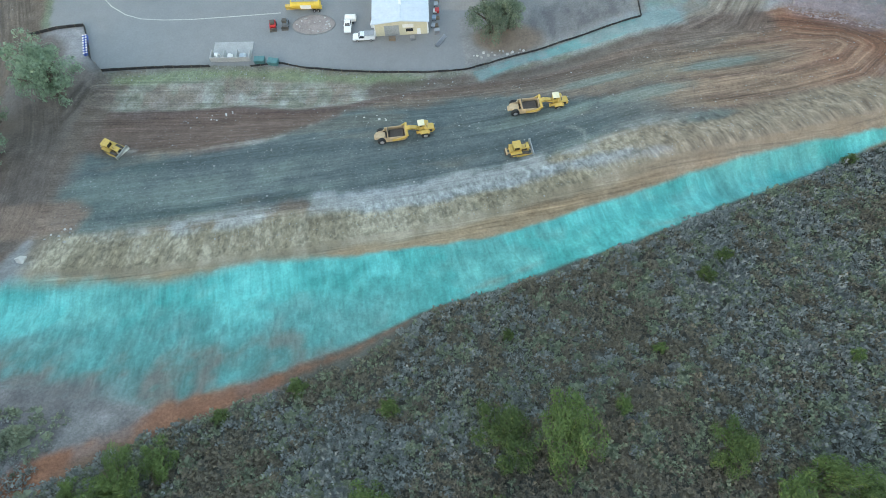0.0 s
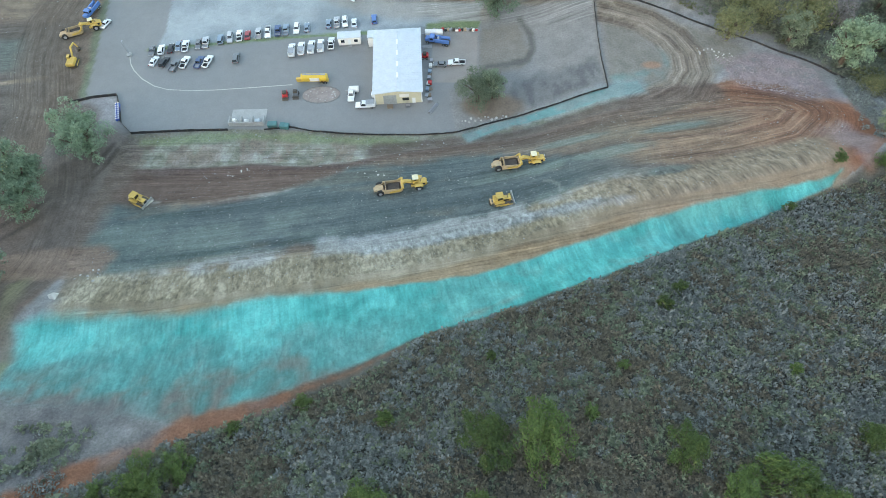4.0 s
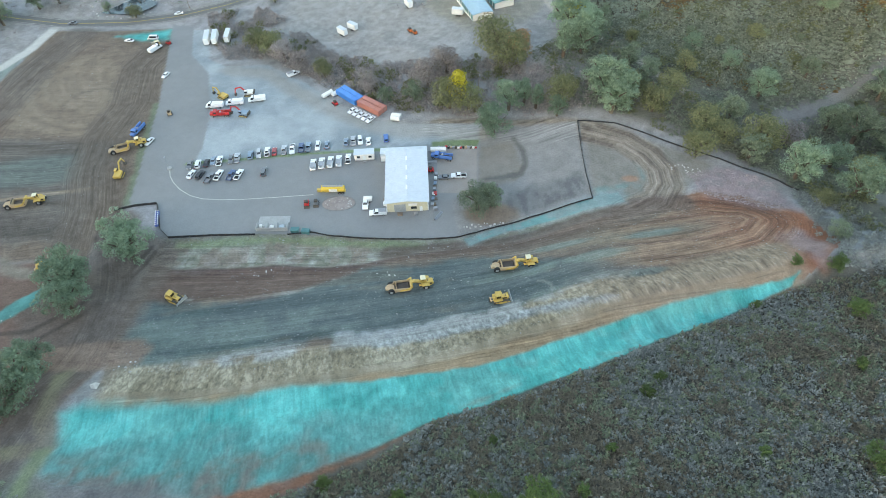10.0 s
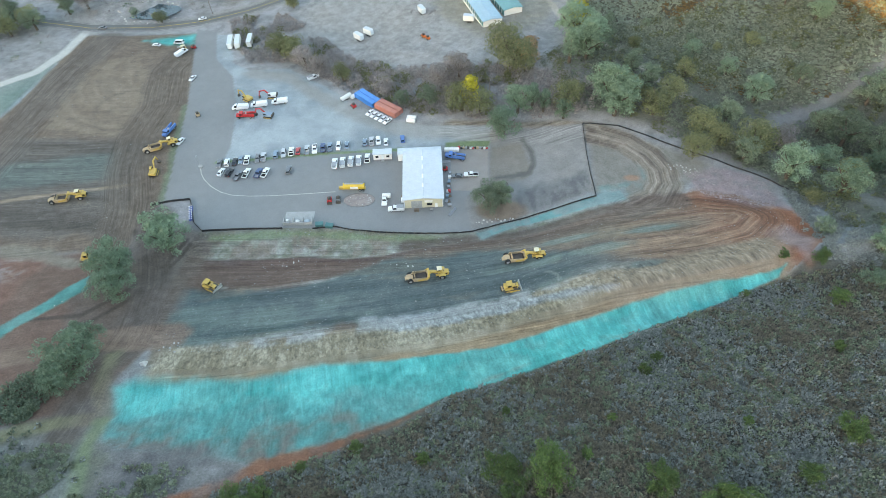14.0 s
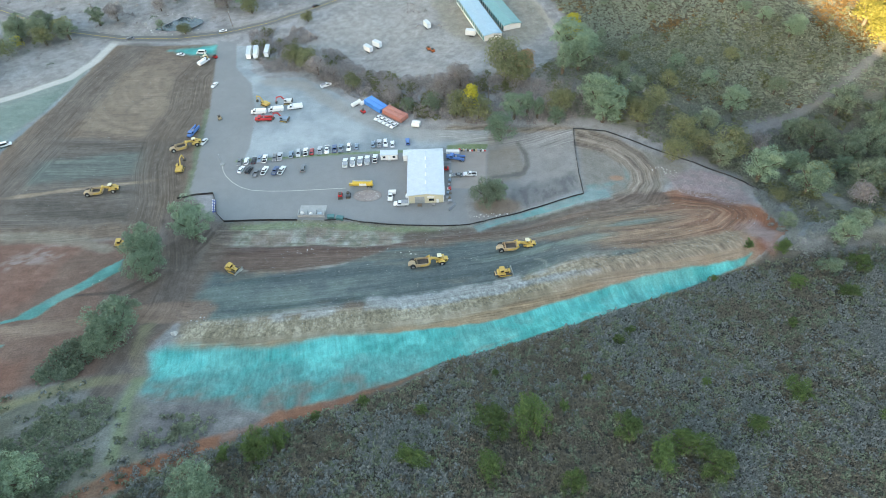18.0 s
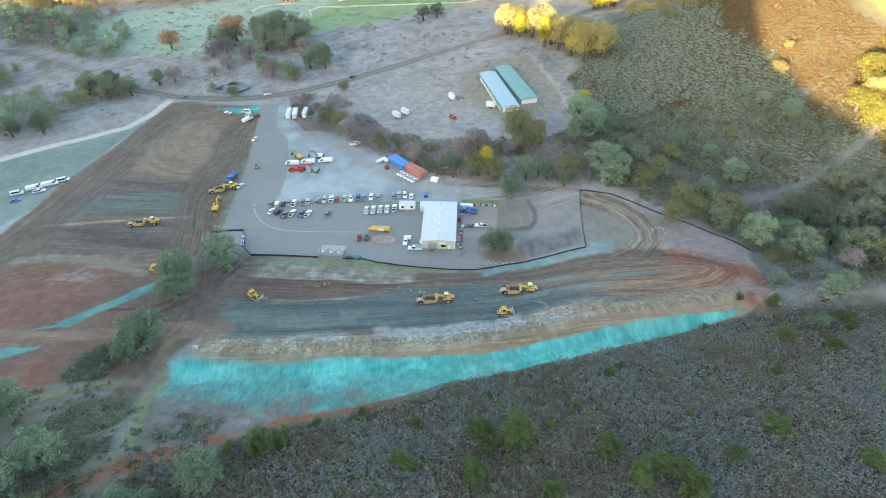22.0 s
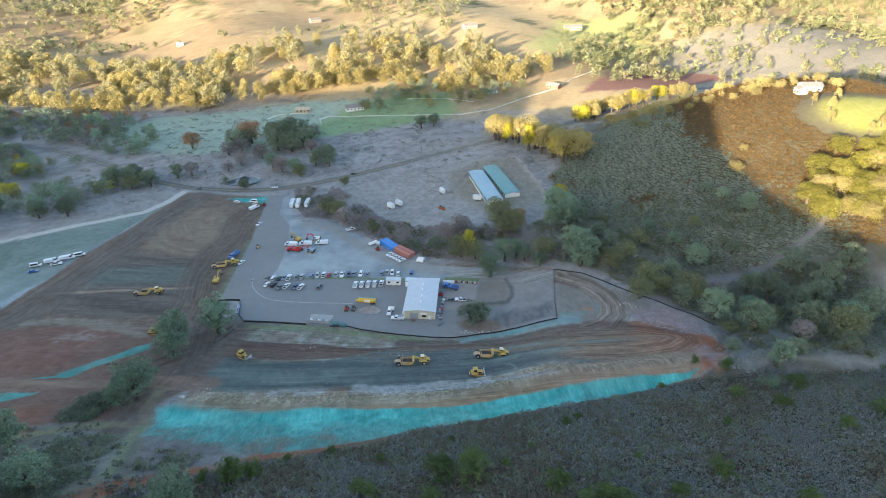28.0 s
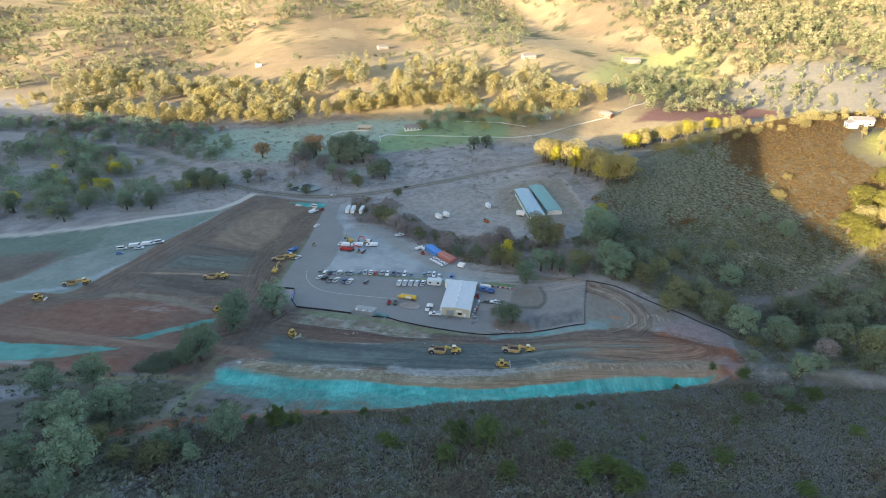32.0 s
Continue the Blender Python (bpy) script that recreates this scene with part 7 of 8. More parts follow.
for x, y, t, n in ((-6.8, 116.2, 8, 4), (-6.6, 119.0, 20, 2), (-24.6, 118.0, 5, 3), (-25.0, 112.0, 30, 2), (-7.2, 125.5, 0, 3)):
    pallet(x, y, t, n, "stack of weathered wooden pallets beside the workshop")
for x, y, t, w, d, h, m, words in ((-6.4, 113.8, 10, 1.4, 1.0, 1.1, STEEL, "grey steel tool crate beside the workshop"), (-24.2, 115.8, 0, 1.2, 1.6, 1.2, WHITE_METAL, "white parts crate beside the workshop"), (-6.9, 121.4, 3, 1.1, 1.3, 0.9, RED_PAINT, "red steel crate beside the workshop"), (-22.8, 119.6, 12, 1.6, 1.1, 1.3, WHITE_METAL, "white parts crate beside the workshop"), (-18.5, 110.9, 4, 1.8, 0.9, 0.9, WOOD, "wooden crate before the workshop's front"), (-13.0, 111.4, 8, 1.2, 0.9, 0.8, STEEL, "grey steel crate before the workshop's front")):
    crate(x, y, t, w, d, h, m, words)
pipe_rack(-5.4, 110.8, 60, "stack of grey steel pipes by the workshop")
pipe_rack(-9.5, 138.5, 12, "stack of grey steel pipes behind the workshop")


# ---- vehicles and machines
CAT = material("yellow_machine_paint", (0.52, 0.345, 0.085), 0.6, grain=3, amount=0.2)
CAT_DUSTY = material("dusty_yellow_paint", (0.46, 0.34, 0.21), 0.8, grain=3, amount=0.25)
TRACK = material("worn_track_steel", (0.10, 0.085, 0.07), 0.7, 0.3, grain=6, amount=0.35)
BLADE = material("bright_worn_blade", (0.50, 0.50, 0.48), 0.35, 0.7, grain=3, amount=0.2)
RIM = material("pale_wheel_rim", (0.45, 0.45, 0.45), 0.4, 0.5, grain=6, amount=0.1)
LAMP_CLEAR = material("headlamp_glass", (0.75, 0.75, 0.72), 0.15, grain=2, amount=0.05)
LAMP_RED = material("tail_lamp_glass", (0.35, 0.01, 0.01), 0.2, grain=2, amount=0.1)
PAINTS = {n: material(n + "_car_paint", c, 0.3, grain=2, amount=0.06, spec=0.6) for n, c in {"white": (0.72, 0.73, 0.74), "silver": (0.42, 0.44, 0.46), "grey": (0.16, 0.17, 0.18), "black": (0.025, 0.026, 0.03), "blue": (0.06, 0.10, 0.20), "steel": (0.20, 0.27, 0.34), "red": (0.36, 0.05, 0.05), "bright_blue": (0.07, 0.17, 0.42), "tan": (0.34, 0.30, 0.24)}.items()}
ORIGINALS = {}


def wheels(root, spots, r, w, rim=True):
    first = hub = None
    for x, y in spots:
        s = 1 if x > 0 else -1
        m = pose(x, y, r, 0, 0, 0 if s > 0 else 180)
        if first is None:
            bm = tube((-w / 2, 0, 0), (w / 2, 0, 0), r, sides=14)
            bmesh.ops.bevel(bm, geom=[e for e in bm.edges if abs(e.verts[0].co.x - e.verts[1].co.x) < 1e-5 and abs(abs(e.verts[0].co.x) - w / 2) < 1e-5], offset=min(0.12 * r, 0.3 * w), segments=1, affect="EDGES")
            first = part("wheel", bm, BLACK, root)
            first.matrix_basis = m
            if rim:
                hub = part("rim", tube((w / 2 - 0.06, 0, 0), (w / 2 + 0.02, 0, 0), r * 0.58, r * 0.5, sides=12), RIM, first)
        else:
            o = share("wheel", first, root, m)
            if rim:
                share("rim", hub, o, Matrix())


def build_car(kind, colour):
    """A parked vehicle, nose to +y."""
    paint = PAINTS[colour]
    words = {"sedan": "sedan", "suv": "sport utility vehicle", "pickup": "pickup truck", "van": "van", "utility": "utility truck with toolboxes", "truck": "work truck with a box body"}[kind]
    root = new("pickup_truck" if kind == "pickup" else "utility_truck" if kind == "utility" else "van" if kind == "van" else "box_truck" if kind == "truck" else "car")
    tagged(root, f"{colour.replace('_', ' ')} {words} parked in the equipment yard", "truck" if kind in ("pickup", "utility", "truck") else kind if kind == "van" else "car", "parked vehicles")
    shapes = {
        "sedan": (4.7, 1.82, [(-2.35, 0.45), (2.3, 0.4), (2.35, 0.62), (2.1, 0.78), (0.9, 0.92), (-1.7, 0.98), (-2.3, 0.92)], (-1.75, 0.95), (-1.05, 0.35), 1.44),
        "suv": (4.8, 1.9, [(-2.4, 0.5), (2.35, 0.45), (2.4, 0.75), (2.15, 0.98), (0.95, 1.08), (-2.35, 1.08)], (-2.3, 1.0), (-2.1, 0.3), 1.76),
        "pickup": (5.7, 1.98, [(-2.85, 0.6), (2.8, 0.5), (2.85, 0.85), (2.6, 1.06), (1.1, 1.14), (-0.9, 1.14), (-0.9, 0.72), (-2.7, 0.72), (-2.7, 1.14), (-2.85, 1.14)], (-0.85, 1.15), (-0.7, 0.55), 1.86),
    }
    shapes.update({
        "utility": (6.2, 2.1, [(-3.1, 0.6), (3.05, 0.5), (3.1, 0.9), (2.85, 1.1), (1.5, 1.2), (-3.1, 1.2)], (-0.3, 1.55), (-0.2, 1.0), 2.0),
        "van": (5.6, 2.0, [(-2.8, 0.5), (2.75, 0.45), (2.8, 0.8), (2.5, 1.1), (1.9, 1.2), (-2.8, 1.2)], (-2.75, 1.95), (-2.7, 1.35), 2.25),
        "truck": (7.6, 2.3, [(-3.8, 0.75), (3.75, 0.6), (3.8, 1.1), (3.6, 1.4), (2.6, 1.5), (1.2, 1.5), (1.2, 1.0), (-3.8, 1.0)], (1.2, 2.7), (1.3, 2.3), 2.5),
    })
    length, w, side, low, high, top = shapes[kind]
    h = w / 2
    part("body", prism(side, -h, h, "x", 0.05), paint, root)
    belt = max(z for y, z in side) - 0.02
    cab = bmesh.new()
    a, b, c, d = low[0], low[1], high[0], high[1]
    vs = [cab.verts.new(p) for p in ((-h + 0.06, a, belt), (h - 0.06, a, belt), (h - 0.06, b, belt), (-h + 0.06, b, belt), (-h + 0.24, c, top), (h - 0.24, c, top), (h - 0.24, d, top), (-h + 0.24, d, top))]
    for f in ((4, 5, 6, 7), (0, 1, 5, 4), (1, 2, 6, 5), (2, 3, 7, 6), (3, 0, 4, 7)):
        cab.faces.new([vs[k] for k in f])
    bmesh.ops.bevel(cab, geom=[e for e in cab.edges if min(v.co.z for v in e.verts) > belt + 0.05], offset=0.06, segments=1, affect="EDGES")
    cabin = part("cabin", cab, paint, root)

    def pane(name, p, q, r, s):
        """A glass pane in the middle of four corners, standing off the skin."""
        corners = [Vector(v) for v in (p, q, r, s)]
        mid = sum(corners, Vector()) / 4
        n = (corners[1] - corners[0]).cross(corners[3] - corners[0]).normalized()
        if n.dot(mid - Vector((0, (a + b) / 2, (belt + top) / 2))) < 0:
            n = -n
        bm = bmesh.new()
        ring = [[bm.verts.new(mid + (v - mid) * 0.84 + n * o) for v in corners] for o in (-0.02, 0.02)]
        bm.faces.new(ring[1])
        for k in range(4):
            bm.faces.new((ring[0][k], ring[0][(k + 1) % 4], ring[1][(k + 1) % 4], ring[1][k]))
        bmesh.ops.recalc_face_normals(bm, faces=bm.faces[:])
        part(name, bm, GLASS, cabin, "dark glass")
    k = [v for v in ((-h + 0.06, a, belt), (h - 0.06, a, belt), (h - 0.06, b, belt), (-h + 0.06, b, belt), (-h + 0.24, c, top), (h - 0.24, c, top), (h - 0.24, d, top), (-h + 0.24, d, top))]
    pane("windscreen", k[2], k[3], k[7], k[6])
    pane("rear_window", k[0], k[1], k[5], k[4])
    pane("side_window", k[1], k[2], k[6], k[5])
    pane("side_window", k[3], k[0], k[4], k[7])
    for sx in (-1, 1):
        part("headlight", box(sx * (h - 0.32) - 0.17, length / 2 - 0.12, 0.62, sx * (h - 0.32) + 0.17, length / 2 + 0.02, 0.78, 0.02), LAMP_CLEAR, root)
        part("tail_light", box(sx * (h - 0.18) - 0.1, -length / 2 - 0.02, 0.75, sx * (h - 0.18) + 0.1, -length / 2 + 0.1, 0.98, 0.02), LAMP_RED, root)
        part("mirror", box(sx * (h + 0.1) - 0.1, b - 0.35, belt, sx * (h + 0.1) + 0.1, b - 0.2, belt + 0.16, 0.02), paint, root)
    part("bumper", box(-h + 0.1, length / 2 - 0.06, 0.38, h - 0.1, length / 2 + 0.07, 0.56, 0.03), STEEL, root)
    if kind == "pickup":
        part("bed_floor", box(-h + 0.12, -2.68, 0.72, h - 0.12, -0.92, 0.76), STEEL if colour != "white" else BLACK, root, "dark bed liner")
        for sx in (-1, 1):
            part("bed_side", box(sx * h - (0.1 if sx > 0 else 0), -2.7, 0.72, sx * h + (0.1 if sx < 0 else 0), -0.9, 1.14), paint, root)
    if kind == "utility":
        for sx in (-1, 1):
            part("toolbox", box(min(sx * 1.05, sx * 0.6), -3.05, 1.2, max(sx * 1.05, sx * 0.6), -0.4, 1.75, 0.03), paint, root)
        part("ladder_rack", box(-0.9, -2.9, 2.0, 0.9, -0.2, 2.06), STEEL, root)
    if kind == "truck":
        part("box_body", box(-1.15, -3.75, 1.0, 1.15, 1.0, 2.4, 0.08), paint, root)
    r = 0.34 if kind in ("sedan", "suv") else 0.4 if kind != "truck" else 0.48
    f = length * 0.3
    wheels(root, [(sx * (h - 0.1), y) for sx in (1, -1) for y in (f, -f)], r, 0.24)
    return root


def park(kind, colour, x, y, turn, z=None):
    key = (kind, colour)
    m = pose(x, y, top_z(x, y) if z is None else z, 0, 0, turn)
    if key not in ORIGINALS:
        ORIGINALS[key] = build_car(*key)
        ORIGINALS[key].matrix_world = m
        return ORIGINALS[key]
    return copy_thing(ORIGINALS[key], m)


row = (("sedan", "grey", -101.5, 134.7), ("suv", "white", -98.4, 135.1), ("sedan", "black", -95.4, 135.9), ("sedan", "steel", -93.2, 137.2), ("pickup", "white", -90.7, 137.1), ("sedan", "grey", -86.6, 138.3), ("pickup", "silver", -84.3, 139.1), ("suv", "steel", -79.7, 141.0), ("suv", "silver", -76.6, 141.9), ("pickup", "white", -73.6, 143.0), ("sedan", "red", -70.9, 143.5), ("pickup", "silver", -67.3, 144.3), ("pickup", "white", -64.2, 145.1), ("pickup", "blue", -60.9, 145.9), ("pickup", "steel", -58.1, 146.4), ("suv", "white", -54.5, 147.1), ("sedan", "steel", -51.1, 147.9), ("sedan", "steel", -43.8, 149.8), ("pickup", "silver", -41.0, 150.4), ("suv", "white", -38.2, 150.6), ("sedan", "white", -34.9, 150.1), ("suv", "bright_blue", -28.1, 151.9))
for kind, colour, x, y in row:
    park(kind, colour, x, y, 8 + random.uniform(-3, 3) + (180 if random.random() < 0.3 else 0))
row = (("sedan", "white", -99.2, 129.5), ("suv", "black", -95.6, 129.2), ("pickup", "grey", -91.6, 127.6), ("pickup", "white", -88.6, 129.1), ("pickup", "blue", -83.8, 129.2), ("pickup", "white", -81.0, 129.6), ("suv", "grey", -71.9, 131.5), ("utility", "white", -53.9, 135.5), ("utility", "white", -50.8, 136.4), ("utility", "white", -47.6, 137.2), ("utility", "white", -44.5, 137.9), ("pickup", "white", -41.2, 139.2))
for kind, colour, x, y in row:
    park(kind, colour, x, y, (-8 if x < -75 else 6) + random.uniform(-3, 3))
for kind, colour, x, y, a in (("pickup", "white", -31.2, 115.6, 184), ("utility", "white", -26.2, 111.2, 95), ("pickup", "white", 1.2, 130.6, 92), ("sedan", "grey", -4.0, 129.8, 90), ("sedan", "white", -123.4, 149.0, 165), ("sedan", "white", -137.0, 200.0, 165), ("truck", "white", -105.0, 174.6, 94), ("truck", "white", -97.0, 177.0, 100), ("truck", "white", -88.0, 179.8, 102), ("utility", "white", -77.0, 201.5, -50), ("truck", "white", -152.0, 224.5, -25), ("sedan", "white", -169.0, 233.0, 80), ("van", "white", -158.0, 236.0, 90), ("sedan", "white", -154.0, 262.0, 110), ("sedan", "white", 10.0, 369.0, -40), ("van", "white", -232.0, 128.0, -60), ("truck", "white", -226.0, 133.0, -58), ("truck", "white", -220.0, 137.0, -58), ("van", "white", -216.0, 141.5, -58), ("sedan", "bright_blue", -229.0, 122.5, -60), ("pickup", "white", -222.0, 131.0, -60), ("sedan", "grey", -206.0, 249.0, 90), ("sedan", "black", -103.0, 292.6, -48)):
    park(kind, colour, x, y, a)
for k in range(5):
    park("sedan", "white", -44.6 + k * 2.15, 170.8 - k * 1.65, -36 + 90 + 90)


LOAD = material("loaded_dark_soil", (0.075, 0.06, 0.05), 0.95, grain=5, amount=0.4, bump=0.5)


def scraper(x, y, turn, label, load=True):
    """Two-axle tractor with cab and hood, gooseneck, open bowl and pushed tail; nose to +y."""
    s = thing("motor_scraper", x, y, turn, label, "scraper", "earthmoving machines")
    part("tractor_frame", box(-0.75, 3.0, 0.75, 0.75, 7.0, 1.35, 0.08), CAT, s)
    hood = part("hood", prism([(5.0, 1.3), (7.35, 1.15), (7.45, 1.9), (7.1, 2.35), (5.0, 2.6)], -0.85, 0.85, "x", 0.14), CAT, s)
    part("grille", box(-0.7, 7.38, 1.2, 0.7, 7.5, 1.95, 0.03), BLACK, hood)
    part("exhaust", tube((0.45, 5.7, 2.4), (0.45, 5.6, 3.4), 0.09), TRACK, hood)
    part("air_cleaner", tube((-0.4, 5.9, 2.4), (-0.4, 5.9, 2.95), 0.2, 0.16, 10), CAT_DUSTY, hood)
    for sx in (-1, 1):
        part("side_vent", box(sx * 0.87 - 0.03, 5.5, 1.5, sx * 0.87 + 0.03, 6.8, 2.1), BLACK, hood, "black engine vent")
        part("headlamp", box(sx * 0.6 - 0.12, 7.46, 1.98, sx * 0.6 + 0.12, 7.54, 2.14), LAMP_CLEAR, hood)
        part("fender", prism([(3.9, 2.02), (4.3, 2.25), (5.6, 2.25), (6.2, 1.95), (6.1, 1.85), (5.5, 2.13), (4.35, 2.13), (4.0, 1.92)], sx * 1.4 - 0.5, sx * 1.4 + 0.5, "x"), CAT, s)
        part("step", box(sx * 1.0 - 0.25, 3.3, 0.9, sx * 1.0 + 0.25, 3.7, 1.0), TRACK, s)
        part("steering_ram", tube((sx * 0.55, 3.6, 1.9), (sx * 0.5, 1.9, 2.5), 0.12), TRACK, s)
    cab = part("cab", box(-1.15, 3.7, 1.5, 0.35, 5.05, 2.3, 0.06), CAT, s)
    for cx in (-1.08, 0.28):
        for cy in (3.78, 4.97):
            part("cab_post", box(cx - 0.07, cy - 0.07, 2.3, cx + 0.07, cy + 0.07, 3.45), CAT, cab)
    part("operator_seat", box(-0.7, 4.0, 2.3, -0.1, 4.6, 2.85, 0.06), BLACK, cab)
    part("windscreen", box(-1.05, 4.98, 2.35, 0.25, 5.02, 3.4), GLASS, cab, "dark cab glass")
    part("cab_roof", box(-1.25, 3.55, 3.45, 0.45, 5.15, 3.6, 0.05), CREAM, cab, "cream cab roof")
    neck = bmesh.new()
    bar((0, 3.7, 1.6), (0, 2.9, 2.6), 0.9, 0.6, neck)
    bar((0, 3.1, 2.55), (0, 1.5, 3.0), 0.8, 0.55, neck)
    bar((0, 1.7, 3.0), (0, 0.6, 2.5), 1.0, 0.55, neck)
    part("gooseneck", neck, CAT, s)
    part("cross_tube", tube((-1.8, 0.75, 2.45), (1.8, 0.75, 2.45), 0.32, sides=12), CAT, s)
    for sx in (-1, 1):
        arm = bmesh.new()
        bar((sx * 1.72, 0.95, 2.5), (sx * 1.76, -0.6, 1.35), 0.24, 0.5, arm)
        bar((sx * 1.76, -0.4, 1.4), (sx * 1.76, -2.9, 1.15), 0.24, 0.45, arm)
        part("draft_arm", arm, CAT, s)
        side = part("bowl_side", prism([(-4.5, 0.6), (-0.2, 0.45), (0.35, 0.75), (0.3, 1.75), (-0.6, 2.05), (-4.5, 2.2)], sx * 1.52 - 0.07, sx * 1.52 + 0.07, "x"), CAT_DUSTY, s)
        for k in range(4):
            part("rib", box(sx * 1.62 - 0.05, -4.2 + k * 1.15, 0.7, sx * 1.62 + 0.05, -4.05 + k * 1.15, 2.0), CAT_DUSTY, side)
        part("lift_ram", tube((sx * 1.2, 0.8, 2.6), (sx * 1.35, 0.1, 1.2), 0.1), BLADE, s, "bright hydraulic ram")
    part("apron", prism([(0.2, 0.55), (0.75, 0.85), (0.8, 1.5), (0.35, 2.0), (0.22, 1.95), (0.55, 1.45), (0.5, 0.95)], -1.42, 1.42, "x"), CAT_DUSTY, s)
    part("bowl_floor", box(-1.46, -4.4, 0.45, 1.46, 0.2, 0.6), TRACK, s)
    if load:
        part("load", box(-1.42, -3.6, 0.6, 1.42, 0.1, 1.45, 0.3), LOAD, s, "dark soil in the bowl")
    part("ejector", prism([(-3.95, 0.6), (-3.7, 0.6), (-3.62, 2.35), (-3.95, 2.35)], -1.44, 1.44, "x"), CAT_DUSTY, s)
    part("spill_guard", box(-1.5, -3.75, 2.35, 1.5, -3.6, 2.75, 0.03), TRACK, s, "dark steel spill guard")
    for k in (-0.5, 0.5):
        part("ejector_ram", tube((k, -6.0, 1.5), (k, -3.95, 1.5), 0.12), TRACK, s)
    tail = part("tail_frame", box(-0.8, -6.7, 0.95, 0.8, -4.4, 1.7, 0.12), CAT_DUSTY, s)
    for sx in (-1, 1):
        part("tail_beam", bar((sx * 1.3, -4.4, 1.5), (sx * 0.6, -6.5, 1.5), 0.3, 0.6), CAT_DUSTY, tail)
    part("push_block", box(-0.6, -7.1, 0.7, 0.6, -6.7, 1.4, 0.06), CAT_DUSTY, s)
    wheels(s, [(sx * 1.4, yy) for sx in (1, -1) for yy in (5.05, -5.4)], 1.0, 0.78)
    return s


CREAM = material("cream_cab_paint", (0.62, 0.56, 0.38), 0.5, grain=2, amount=0.1)
scraper(19.5, 85.0, -80, "yellow motor scraper loaded with dark soil on the pad")
scraper(-12.0, 76.8, -78, "dusty yellow motor scraper crossing the graded pad")
scraper(-155.0, 113.0, -75, "dusty yellow motor scraper on the brown lot")
scraper(-130.5, 145.0, -62, "dusty yellow motor scraper standing beside the excavator")
scraper(-224.0, 86.0, -65, "dusty yellow motor scraper on the far bank")


def tracks(root, gauge, length, r, w, base=0.0):
    for sx in (-1, 1):
        prof = [(r * math.cos(a) - length / 2 + r, r + base + r * math.sin(a)) for a in [math.pi / 2 + k * math.pi / 6 for k in range(7)]] + [(r * math.cos(a) + length / 2 - r, r + base + r * math.sin(a)) for a in [-math.pi / 2 + k * math.pi / 6 for k in range(7)]]
        t = part("track", prism(prof, sx * gauge - w / 2, sx * gauge + w / 2, "x"), TRACK, root, "worn steel crawler track")
        part("track_frame", box(sx * gauge - w / 2 - 0.03, -length / 2 + r, base + r * 0.6, sx * gauge + w / 2 + 0.03, length / 2 - r, base + r * 1.4), CAT, t)


